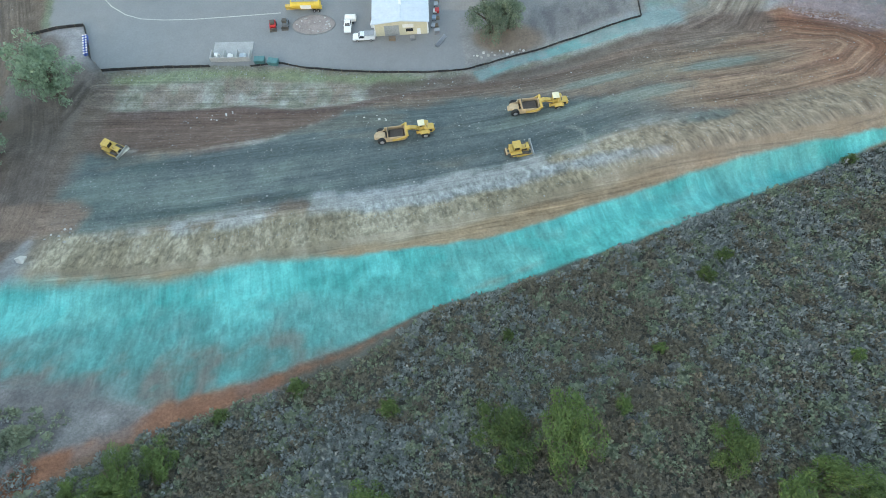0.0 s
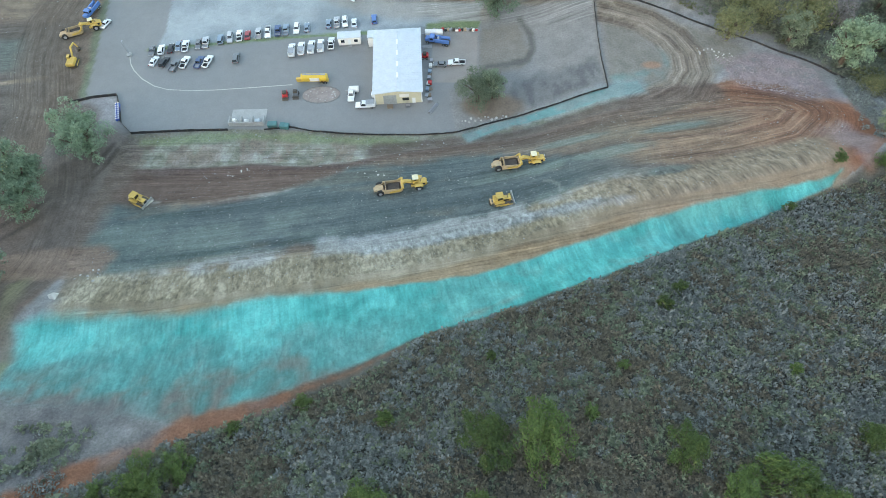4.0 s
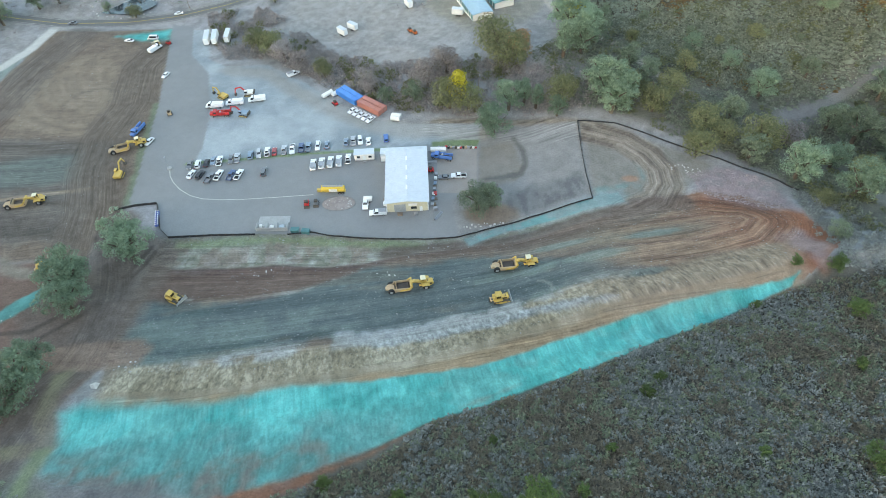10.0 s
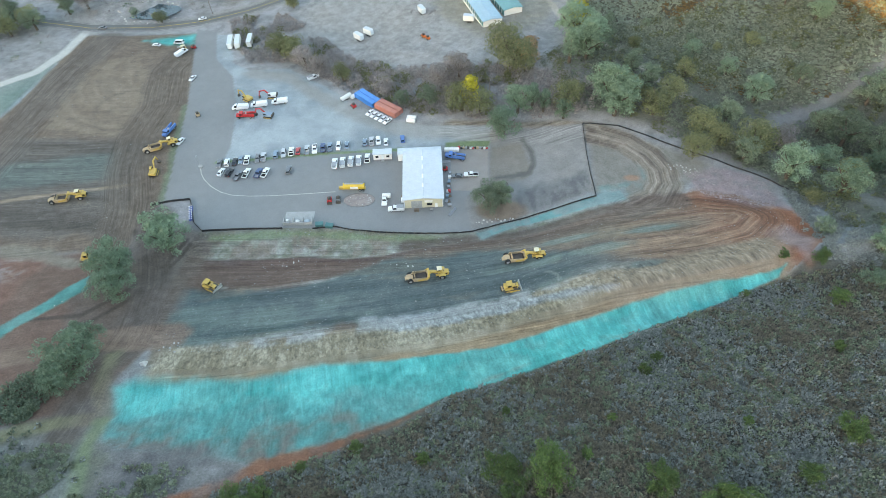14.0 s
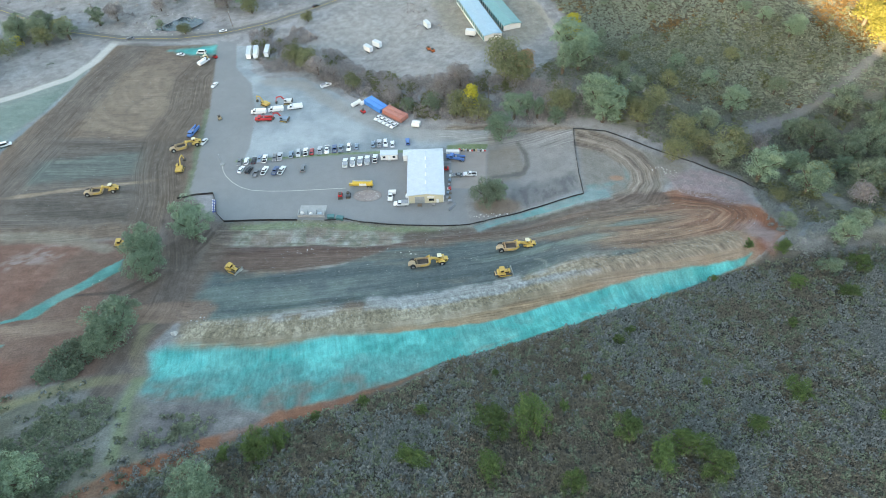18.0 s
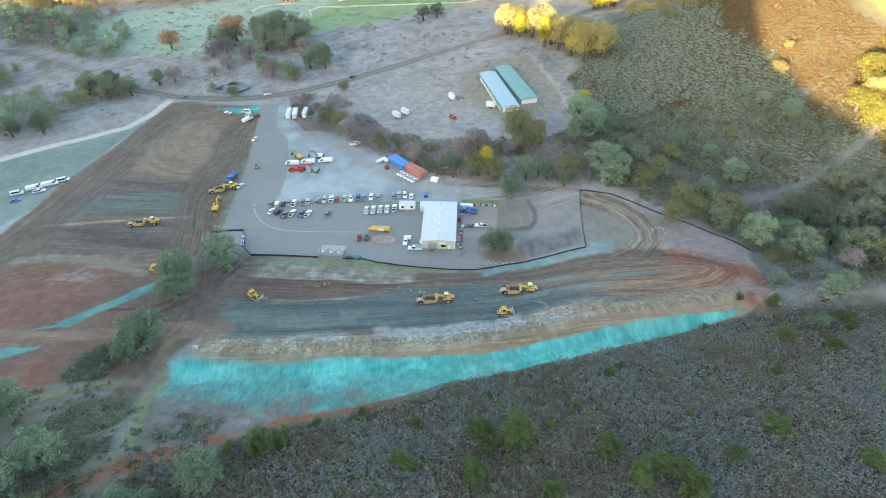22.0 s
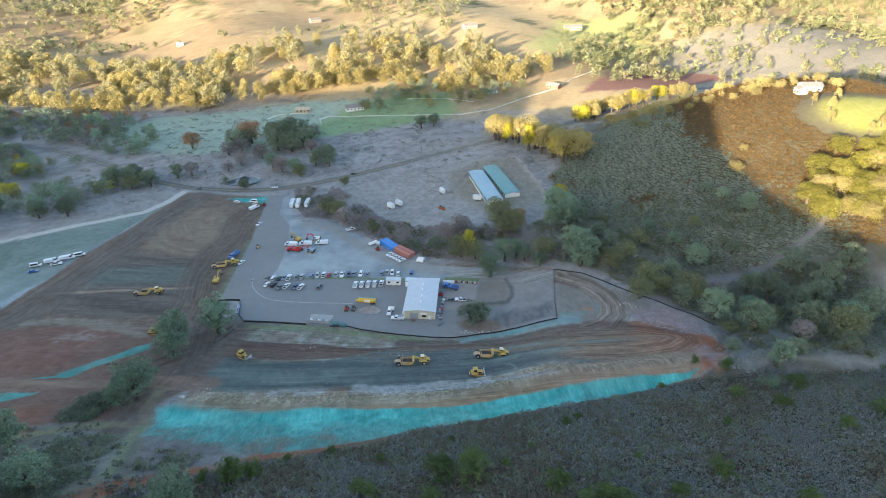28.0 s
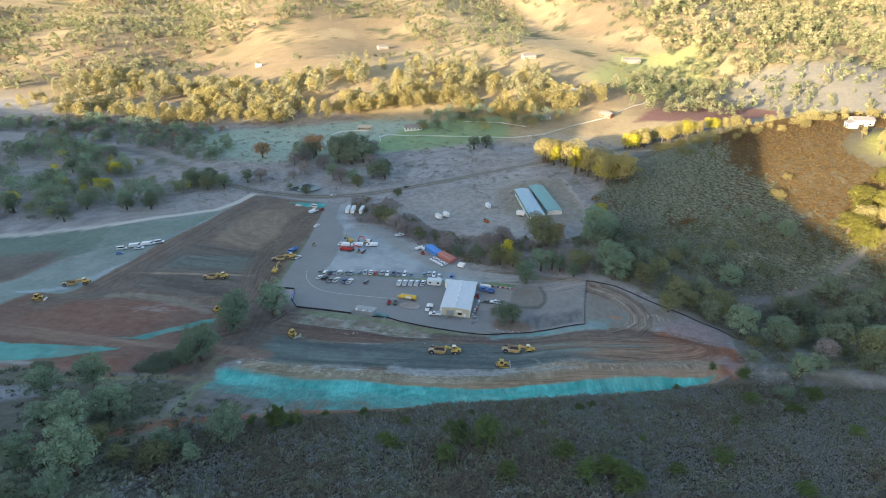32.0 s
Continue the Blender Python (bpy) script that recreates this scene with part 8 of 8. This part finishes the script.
def dozer(x, y, turn, label):
    """Crawler tractor: stepped hood, cab with posts and canopy, blade on arms, ripper."""
    d = thing("bulldozer", x, y, turn, label, "bulldozer", "earthmoving machines")
    tracks(d, 1.15, 4.4, 0.6, 0.62)
    part("main_frame", box(-0.7, -2.0, 0.5, 0.7, 2.3, 0.95, 0.06), CAT, d)
    hood = part("hood", prism([(0.2, 0.9), (2.5, 0.9), (2.55, 1.6), (2.3, 1.85), (0.2, 2.0)], -0.62, 0.62, "x", 0.08), CAT, d)
    part("grille", box(-0.5, 2.5, 0.95, 0.5, 2.6, 1.6), BLACK, hood)
    part("exhaust", tube((0.25, 1.5, 1.9), (0.25, 1.5, 2.8), 0.07), TRACK, hood)
    part("air_cleaner", tube((-0.25, 1.1, 1.9), (-0.25, 1.1, 2.3), 0.14, 0.12, 8), CAT_DUSTY, hood)
    for sx in (-1, 1):
        part("side_vent", box(sx * 0.63 - 0.02, 0.6, 1.1, sx * 0.63 + 0.02, 1.9, 1.7), BLACK, hood, "black engine vent")
    part("fuel_tank", box(-0.85, -2.15, 0.95, 0.85, -1.25, 1.95, 0.1), CAT, d)
    cab = part("cab", box(-0.8, -1.25, 0.95, 0.8, 0.25, 1.75, 0.05), CAT, d)
    for cx in (-0.75, 0.75):
        for cy in (-1.2, 0.2):
            part("cab_post", box(cx - 0.07, cy - 0.07, 1.75, cx + 0.07, cy + 0.07, 3.05), CAT, cab)
    part("cab_glass", box(-0.72, -1.14, 1.75, 0.72, 0.16, 3.0, 0.02), GLASS, cab, "dark cab glass")
    part("canopy", box(-0.98, -1.45, 3.05, 0.98, 0.45, 3.2, 0.06), CREAM if turn > 0 else CAT, cab)
    part("blade", prism([(3.05, 0.0), (3.2, 0.0), (2.98, 0.45), (2.98, 0.95), (3.2, 1.45), (3.05, 1.45), (2.85, 0.95), (2.85, 0.45)], -2.0, 2.0, "x"), BLADE, d, "bright worn steel blade")
    for sx in (-1, 1):
        part("push_arm", bar((sx * 1.62, -0.6, 0.5), (sx * 1.62, 2.9, 0.5), 0.2, 0.3), CAT, d)
        part("lift_ram", tube((sx * 0.6, 2.3, 1.5), (sx * 0.75, 2.9, 0.9), 0.08), BLADE, d)
        part("fender", box(min(sx * 0.8, sx * 1.48), -2.0, 1.28, max(sx * 0.8, sx * 1.48), 0.6, 1.4, 0.03), CAT, d)
        part("blade_end", box(sx * 1.97 - 0.04, 2.85, 0.0, sx * 1.97 + 0.04, 3.35, 1.4), BLADE, d)
    rip = part("ripper", box(-0.9, -2.95, 0.75, 0.9, -2.6, 1.15, 0.06), CAT_DUSTY, d)
    for k in (-0.6, 0, 0.6):
        part("shank", box(k - 0.06, -3.15, 0.1, k + 0.06, -2.85, 1.0), TRACK, rip)
    for k in (-0.5, 0.5):
        part("ripper_arm", bar((k, -2.0, 0.9), (k, -2.75, 0.95), 0.15, 0.3), CAT_DUSTY, rip)
    return d


dozer(15.0, 71.5, -76, "yellow bulldozer pushing along the pad's edge")
dozer(-83.0, 71.0, -112, "yellow bulldozer with a worn blade at the west end")
dozer(-132.5, 84.0, -80, "yellow bulldozer half hidden behind pines")
dozer(-218.0, 60.0, -70, "yellow bulldozer on the far bank")
dozer(-152.5, 228.5, 40, "small yellow bulldozer at the lot's corner")


def excavator(x, y, turn, paint, label, reach=1.0, boom_paint=None):
    e = thing("excavator", x, y, turn, label, "excavator", "earthmoving machines")
    bp = boom_paint or paint
    tracks(e, 1.15, 4.0, 0.45, 0.6)
    part("undercarriage", box(-0.8, -0.9, 0.4, 0.8, 0.9, 1.0), TRACK, e)
    house = part("house", box(-1.3, -2.2, 1.05, 1.3, 1.0, 2.1, 0.1), paint, e)
    part("counterweight", box(-1.35, -2.7, 1.1, 1.35, -2.15, 2.2, 0.15), TRACK if bp is not paint else paint, house)
    cab = part("cab", box(-1.3, 0.0, 1.2, -0.35, 1.4, 2.85, 0.08), paint, e)
    part("cab_glass", box(-1.33, 0.15, 1.9, -0.32, 1.44, 2.7, 0.02), GLASS, cab, "dark cab glass")
    boom = part("boom", bar((0.2, 0.9, 1.6), (0.2, 2.9 * reach, 4.1), 0.38, 0.55), bp, e)
    part("boom_tip", bar((0.2, 2.8 * reach, 4.05), (0.2, 5.4 * reach, 3.5), 0.34, 0.45), bp, boom)
    part("stick", bar((0.2, 5.2 * reach, 3.7), (0.2, 6.0 * reach, 1.1), 0.28, 0.36), bp, e)
    part("bucket", prism([(5.6 * reach, 0.0), (6.3 * reach, 0.15), (6.3 * reach, 0.9), (5.8 * reach, 1.2), (5.3 * reach, 0.7)], -0.35, 0.75, "x"), TRACK, e)
    part("cylinder", tube((0.2, 1.3, 2.2), (0.2, 3.0 * reach, 3.7), 0.07), BLADE, boom)
    return e


excavator(-126.5, 128.5, 8, CAT, "yellow excavator at the lot's edge", 1.15)
excavator(-104.0, 182.0, 60, CAT, "yellow excavator in the gravel yard")
excavator(-93.0, 184.5, 95, STUCCO, "white excavator with a red boom", 1.0, RED_PAINT)
excavator(-90.5, 168.6, 80, PAINTS["steel"], "grey excavator with a red boom", 1.0, RED_PAINT)


def service_truck(x, y, turn, paint, label):
    t = thing("service_truck", x, y, turn, label, "truck")
    part("chassis", box(-0.9, -4.2, 0.7, 0.9, 4.0, 1.05, 0.03), TRACK, t)
    part("hood", box(-0.95, 2.6, 1.0, 0.95, 4.1, 2.0, 0.12), paint, t)
    cab = part("cab", box(-1.15, 1.0, 1.0, 1.15, 2.7, 2.8, 0.12), paint, t)
    part("windscreen", box(-1.0, 2.66, 2.0, 1.0, 2.74, 2.65, 0.02), GLASS, cab, "dark glass windscreen")
    for sx in (-1, 1):
        part("side_window", box(sx * 1.15 - 0.03, 1.3, 1.95, sx * 1.15 + 0.03, 2.4, 2.6, 0.01), GLASS, cab, "dark glass")
        part("tool_cabinet", box(min(sx * 0.7, sx * 1.2), -4.1, 1.05, max(sx * 0.7, sx * 1.2), 0.8, 2.3, 0.05), paint, t)
    part("deck", box(-0.7, -4.1, 1.05, 0.7, 0.8, 1.5), TRACK, t)
    part("hose_reel", tube((-0.5, -0.2, 2.0), (0.5, -0.2, 2.0), 0.4, sides=12), STEEL, t)
    part("crane", bar((0, 0.5, 1.5), (0, -3.2, 3.0), 0.22, 0.25), paint, t)
    wheels(t, [(sx * 1.0, yy) for sx in (1, -1) for yy in (3.1, -2.2, -3.3)], 0.5, 0.32)
    return t


service_truck(-100.5, 168.2, 95, RED_PAINT, "red service truck with tool cabinets")
service_truck(-131.0, 156.0, 170, PAINTS["bright_blue"], "blue truck parked on the dirt edge")
service_truck(-5.5, 140.5, 80, PAINTS["bright_blue"], "blue truck tractor behind the workshop")

tk = thing("tank_trailer", -44.2, 121.6, 92, "yellow tank trailer with a white panel", "tank trailer")
part("tank", tube((0, -4.6, 2.0), (0, 3.6, 2.0), 1.15, sides=18), material("yellow_tank_paint", (0.66, 0.43, 0.05), 0.45, grain=2, amount=0.12), tk)
part("panel", box(-1.22, -2.2, 1.4, -1.12, 0.8, 2.6, 0.02), STUCCO, tk, "plain white panel")
part("walkway", box(-0.3, -4.2, 3.12, 0.3, 3.2, 3.2), STEEL, tk)
part("frame", box(-0.7, -4.9, 0.75, 0.7, 5.2, 1.0), CAT, tk)
part("hitch", box(-0.5, 3.7, 1.0, 0.5, 5.4, 1.7, 0.08), CAT, tk)
for k in (-2.5, 0, 2.2):
    part("hatch", tube((0, k, 3.1), (0, k, 3.35), 0.28, sides=10), STEEL, tk)
wheels(tk, [(sx * 0.95, yy) for sx in (1, -1) for yy in (-3.9, -2.8)], 0.5, 0.32)


def small_loader(x, y, turn, paint, label):
    m = thing("skid_loader", x, y, turn, label, "loader")
    part("body", box(-0.75, -1.3, 0.4, 0.75, 0.9, 1.3, 0.08), paint, m)
    part("cage", box(-0.6, -0.6, 1.3, 0.6, 0.5, 2.1, 0.05), TRACK, m)
    for sx in (-1, 1):
        part("lift_arm", bar((sx * 0.8, -1.1, 1.5), (sx * 0.8, 1.5, 0.6), 0.15, 0.2), paint, m)
    part("bucket", prism([(1.3, 0.1), (2.0, 0.1), (1.6, 0.3), (1.5, 0.8), (1.3, 0.8)], -0.95, 0.95, "x"), TRACK, m)
    wheels(m, [(sx * 0.8, yy) for sx in (1, -1) for yy in (0.5, -0.8)], 0.42, 0.3)
    return m


small_loader(-52.2, 115.0, 190, RED_PAINT, "small red loader beside the stone island")
small_loader(-48.9, 115.6, 185, PAINTS["grey"], "dark flatbed machine beside the stone island")
small_loader(-9.4, 133.4, 90, RED_PAINT, "small red loader behind the workshop")
small_loader(-53.0, 176.5, 40, RED_PAINT, "small red loader by the blue container")
small_loader(-123.0, 169.0, 30, CAT_DUSTY, "dusty roller machine on the dirt edge")
small_loader(-148.0, 231.0, 60, RED_PAINT, "small red loader at the lot's corner")

for x, y, a, label, l in ((-57.8, 183.6, -40, "white covered boat on a trailer", 5.5), (-53.6, 184.4, -41, "grey covered load beside the container", 5.0), (-60.0, 192.0, 50, "empty flat trailer in the gravel yard", 6.0), (-30.6, 117.6, 95, "white gas tank beside the workshop", 3.0), (-7.0, 144.6, 92, "white boat hull behind the workshop", 6.0)):
    t = thing("covered_trailer" if "flat" not in label else "flat_trailer", x, y, a, label, "trailer")
    part("deck", box(-1.0, -l / 2, 0.5, 1.0, l / 2, 0.7, 0.03), STEEL, t)
    if "flat" not in label:
        part("cover", prism([(-1.0, 0.7), (1.0, 0.7), (0.9, 1.6), (0.3, 2.1), (-0.3, 2.1), (-0.9, 1.6)], -l / 2, l / 2, "y", 0.08), STUCCO, t)
    part("drawbar", bar((0, l / 2, 0.55), (0, l / 2 + 1.3, 0.5), 0.12, 0.12), STEEL, t)
    wheels(t, [(1.0, -0.4), (-1.0, -0.4)], 0.33, 0.2, False)

# row of scrap and parts behind the workshop and beside it
for k in range(16):
    x = -7.0 + k * 0.95
    s = thing("scrap_pile", x, 146.6 + 0.2 * random.uniform(-1, 1), random.uniform(0, 90), "small pile of scrap and spare parts by the grass verge", "scrap", "scrap along the verge")
    paint = (STEEL, TRACK, STUCCO, RED_PAINT, BLACK, CAT_DUSTY)[k % 6]
    part("crate", box(-0.45, -0.4, 0, 0.45, 0.4, random.uniform(0.4, 1.0), 0.05), paint, s)
    part("pipe", tube((-0.6, 0.1, 0.3), (0.7, 0.3, random.uniform(0.5, 1.1)), 0.1), STEEL, s)
for k in range(7):
    s = thing("tool_cart", -7.6 + 0.28 * k * 0.3, 116.0 + k * 2.6, random.uniform(-10, 10), "cart of parts along the workshop wall", "cart", "carts along the wall")
    part("tray", box(-0.5, -0.7, 0.35, 0.5, 0.7, random.uniform(0.6, 1.2), 0.04), (STEEL, PAINTS["steel"], STUCCO)[k % 3], s)
    for sx in (-0.4, 0.4):
        for sy in (-0.5, 0.5):
            part("caster", tube((sx, sy, 0), (sx, sy, 0.36), 0.08), BLACK, s)
for x, y, a, c, label in ((-61.0, 240.5, 50, STUCCO, "white camper trailer in the frosty field"), (-56.5, 245.5, 55, STUCCO, "white camper trailer in the frosty field"), (-3.0, 247.0, 80, STUCCO, "white van body near the storage rows"), (-29.0, 262.0, 30, STUCCO, "white trailer in the frosty field")):
    trailer_box(x, y, a, label, 5.5, c)
for x, y, a in ((-26.0, 236.0, 30), (-23.5, 233.0, 40)):
    small_loader(x, y, a, material("orange_machine_paint", (0.62, 0.14, 0.03), 0.5, grain=3, amount=0.15), "orange tractor in the frosty field")


# ---- far houses, fences and water
def house(x, y, turn, w, d, h, wall, roof, label):
    o = thing("house", x, y, turn, label, "house")
    body = part("wall", prism([(-d / 2, -1.5), (d / 2, -1.5), (d / 2, h), (0, h + d * 0.22), (-d / 2, h)], -w / 2, w / 2, "x"), wall, o)
    for sy in (-1, 1):
        part("roof", prism([(0, h + d * 0.22 + 0.05), (sy * (d / 2 + 0.6), h - 0.2), (sy * (d / 2 + 0.6), h), (0, h + d * 0.22 + 0.25)], -w / 2 - 0.5, w / 2 + 0.5, "x"), roof, o)
    n = max(2, int(w / 3.5))
    for k in range(n):
        xx = -w / 2 + (k + 0.5) * w / n
        for sy in (-1, 1):
            if k == n // 2 and sy < 0:
                part("door", box(xx - 0.5, sy * d / 2 - 0.06, 0, xx + 0.5, sy * d / 2 + 0.06, 2.1), WOOD, body)
            else:
                win = part("window", box(xx - 0.7, sy * d / 2 - 0.06, 1.0, xx + 0.7, sy * d / 2 + 0.06, 2.2), GLASS, body, "dark window")
                part("sill", box(xx - 0.8, sy * d / 2 - 0.12, 0.9, xx + 0.8, sy * d / 2 + 0.12, 1.0), wall, win)
    part("chimney", box(w * 0.2, -0.4, h, w * 0.2 + 0.8, 0.4, h + d * 0.22 + 1.2), SHINGLE, o)
    return o


TAN_WALL = material("tan_house_wall", (0.36, 0.31, 0.25), 0.85, grain=2)
house(212, 320, 8, 13, 7, 4.2, STUCCO, SHINGLE, "large white house on the sunlit knoll")
house(205, 315, 98, 6, 6, 3.2, STUCCO, SHINGLE, "white wing of the house on the knoll")
house(-196, 430, 15, 14, 7, 3.0, material("tan_barn_wall", (0.40, 0.33, 0.25), 0.9, grain=3), material("tan_barn_roof", (0.45, 0.38, 0.28), 0.8, grain=3), "long tan barn by the white-fenced drive")
house(-146, 440, 25, 18, 9, 3.2, STUCCO, SHINGLE, "grey-roofed ranch house among trees")
house(8, 585, 10, 20, 10, 3.5, STUCCO, material("pale_roof", (0.55, 0.52, 0.47), 0.8, grain=2), "pale-roofed house among sunlit trees")
house(-14, 500, 30, 10, 7, 3.0, STUCCO, SHINGLE, "small house beside the road")
house(50, 520, -30, 14, 8, 3.4, material("barn_red_wall", (0.32, 0.14, 0.10), 0.9, grain=3), SHINGLE, "weathered barn beside the road")
house(-438, 622, 20, 8, 6, 3.0, STUCCO, ROOF_WHITE, "small white house on the golden hill")
house(77, 758, 15, 24, 10, 4, TAN_WALL, SHINGLE, "tan house on the far hillside")
house(-300, 760, 40, 16, 9, 4, TAN_WALL, SHINGLE, "tan house on the far hillside")
house(140, 700, 0, 16, 9, 4, TAN_WALL, SHINGLE, "tan house on the far hillside")
house(-60, 690, 30, 18, 9, 4, TAN_WALL, SHINGLE, "tan house on the far hillside")


def rail_fence(pts, label):
    o = thing("rail_fence", 0, 0, 0, label, "fence", "white paddock fences", z=0)
    stake = None
    for (ax, ay), (bx, by) in zip(pts, pts[1:]):
        n = max(1, round(math.hypot(bx - ax, by - ay) / 5))
        for k in range(n):
            p = (ax + (bx - ax) * k / n, ay + (by - ay) * k / n)
            q = (ax + (bx - ax) * (k + 1) / n, ay + (by - ay) * (k + 1) / n)
            zp, zq = float(ground_z(*p)), float(ground_z(*q))
            for h in (0.5, 1.1):
                part("rail", bar((*p, zp + h), (*q, zq + h), 0.12, 0.28), STUCCO, o)
            if stake is None:
                stake = part("post", box(-0.1, -0.1, -0.5, 0.1, 0.1, 1.4), STUCCO, o)
                stake.matrix_basis = pose(*p, zp)
            else:
                share("post", stake, o, pose(*p, zp))
    return o


rail_fence([(-222, 404), (-218, 416), (-205, 422), (-190, 424)], "white rail fence round the barn's drive")
rail_fence([(-166, 398), (-172, 410), (-165, 420), (-150, 420), (-130, 424), (-100, 428), (-60, 434), (-38, 437)], "white rail fence along the ranch paddock")
rail_fence([(-38, 437), (-10, 452), (22, 488), (50, 514), (70, 548), (104, 594)], "white rail fence along the country road")
rail_fence([(-98, 470), (-60, 476), (-30, 470)], "white rail fence along the ranch paddock")


def flat_water(name, x, y, rx, ry, dz, label):
    z = float(ground_z(x, y)) + dz
    vs = [(x + rx * math.cos(a) * (1 + 0.12 * math.sin(3 * a)), y + ry * math.sin(a) * (1 + 0.1 * math.cos(2 * a)), z) for a in [k * math.tau / 40 for k in range(40)]]
    ob = new(name, mesh_of(name, vs, [list(range(40))], WATER))
    return tagged(ob, label, "water", kind="structure")


flat_water("pond", -186, 268, 16, 9.5, 0.25, "small still pond beside the road")
flat_water("river", 395, 790, 70, 22, 1.0, "pale river surface in the hazy valley")
for k in range(26):
    a = k * math.tau / 26
    if 0.3 < a < 6.0:
        x, y = -186 + 17.5 * math.cos(a) + random.uniform(-1, 1), 268 + 11.5 * math.sin(a) + random.uniform(-1, 1)
        s = thing("rock", x, y, random.uniform(0, 360), "grey rock at the pond's edge", "rock", "rocks round the pond")
        o = new("stone", STONES[k % 5])
        o.parent = s
        o.matrix_basis = Matrix.Scale(random.uniform(1.5, 3.0), 4)
for x, y, n in ((-89, 38.5, 1), (-86, 45, 6), (-84, 47, 4), (-60, 84, 8), (-20, 83, 5), (79, 131.5, 12), (84, 130, 12), (-127, 60, 2)):
    for k in range(n):
        px, py = x + random.uniform(-3, 3) * (n > 1), y + random.uniform(-1.5, 1.5) * (n > 1)
        s = thing("rock", px, py, random.uniform(0, 360), "pale rock lying on graded earth", "rock", "rocks on the earthworks")
        o = new("stone", STONES[k % 5])
        o.parent = s
        o.matrix_basis = Matrix.Scale(random.uniform(1.0, 2.2) * (2.6 if n == 1 else 0.6), 4)


# pale pebbles strewn over the pad and the cut face
PEBBLE = material("dusty_pebbles", (0.26, 0.265, 0.26), 0.95, grain=3, amount=0.35)


def pebbles(count, area, label, scale=1.0, mat=None):
    p = scatter(area, count)
    z = ground_z(p[:, 0], p[:, 1]) + relief(p[:, 0], p[:, 1])
    s = scale * rng.uniform(0.04, 0.13, count) * (1 + (rng.uniform(size=count) < 0.06) * 1.2)
    d = np.array([(1, 0, 0), (0, 1, 0), (-1, 0, 0), (0, -1, 0), (0, 0, 0.8)], float)
    turn_ = rng.uniform(0, math.tau, count)
    c, si = np.cos(turn_)[:, None], np.sin(turn_)[:, None]
    vs = np.empty((count, 5, 3))
    jit = rng.uniform(0.7, 1.3, (count, 5, 3)) * d[None]
    vs[:, :, 0] = (jit[:, :, 0] * c - jit[:, :, 1] * si) * s[:, None] + p[:, :1]
    vs[:, :, 1] = (jit[:, :, 0] * si + jit[:, :, 1] * c) * s[:, None] + p[:, 1:]
    vs[:, :, 2] = jit[:, :, 2] * s[:, None] + z[:, None]
    f = np.array([(0, 1, 4), (1, 2, 4), (2, 3, 4), (3, 0, 4)])
    faces = (f[None] + (np.arange(count) * 5)[:, None, None]).reshape(-1, 3)
    ob = new("pebbles", mesh_of("pebbles", vs.reshape(-1, 3).tolist(), faces.tolist(), mat or PEBBLE))
    return tagged(ob, label, "pebbles", kind="stuff")


pebbles(5200, [(-92, 60), (-88, 44), (-48, 42), (10, 52), (60, 70), (96, 78), (108, 100), (88, 114), (28, 98), (-60, 94)], "pale pebbles strewn over the graded pad")
pebbles(900, [(-98, 93), (-60, 97), (0, 97), (46, 112), (50, 116), (2, 101), (-60, 101), (-96, 98)], "pale stones on the bank below the yard")
pebbles(1700, [(80.6, 128.8), (96.4, 131), (109, 122.8), (106.6, 106.4), (98.5, 109.5), (84.3, 116.5)], "mauve stones at the turn of the track", 2.2, material("mauve_stone", (0.24, 0.195, 0.195), 0.95, grain=2, amount=0.45))
pebbles(1300, [(-205, 90), (-210, 235), (-154, 240), (-124, 110), (-126, 92)], "stones on the brown dirt lot")
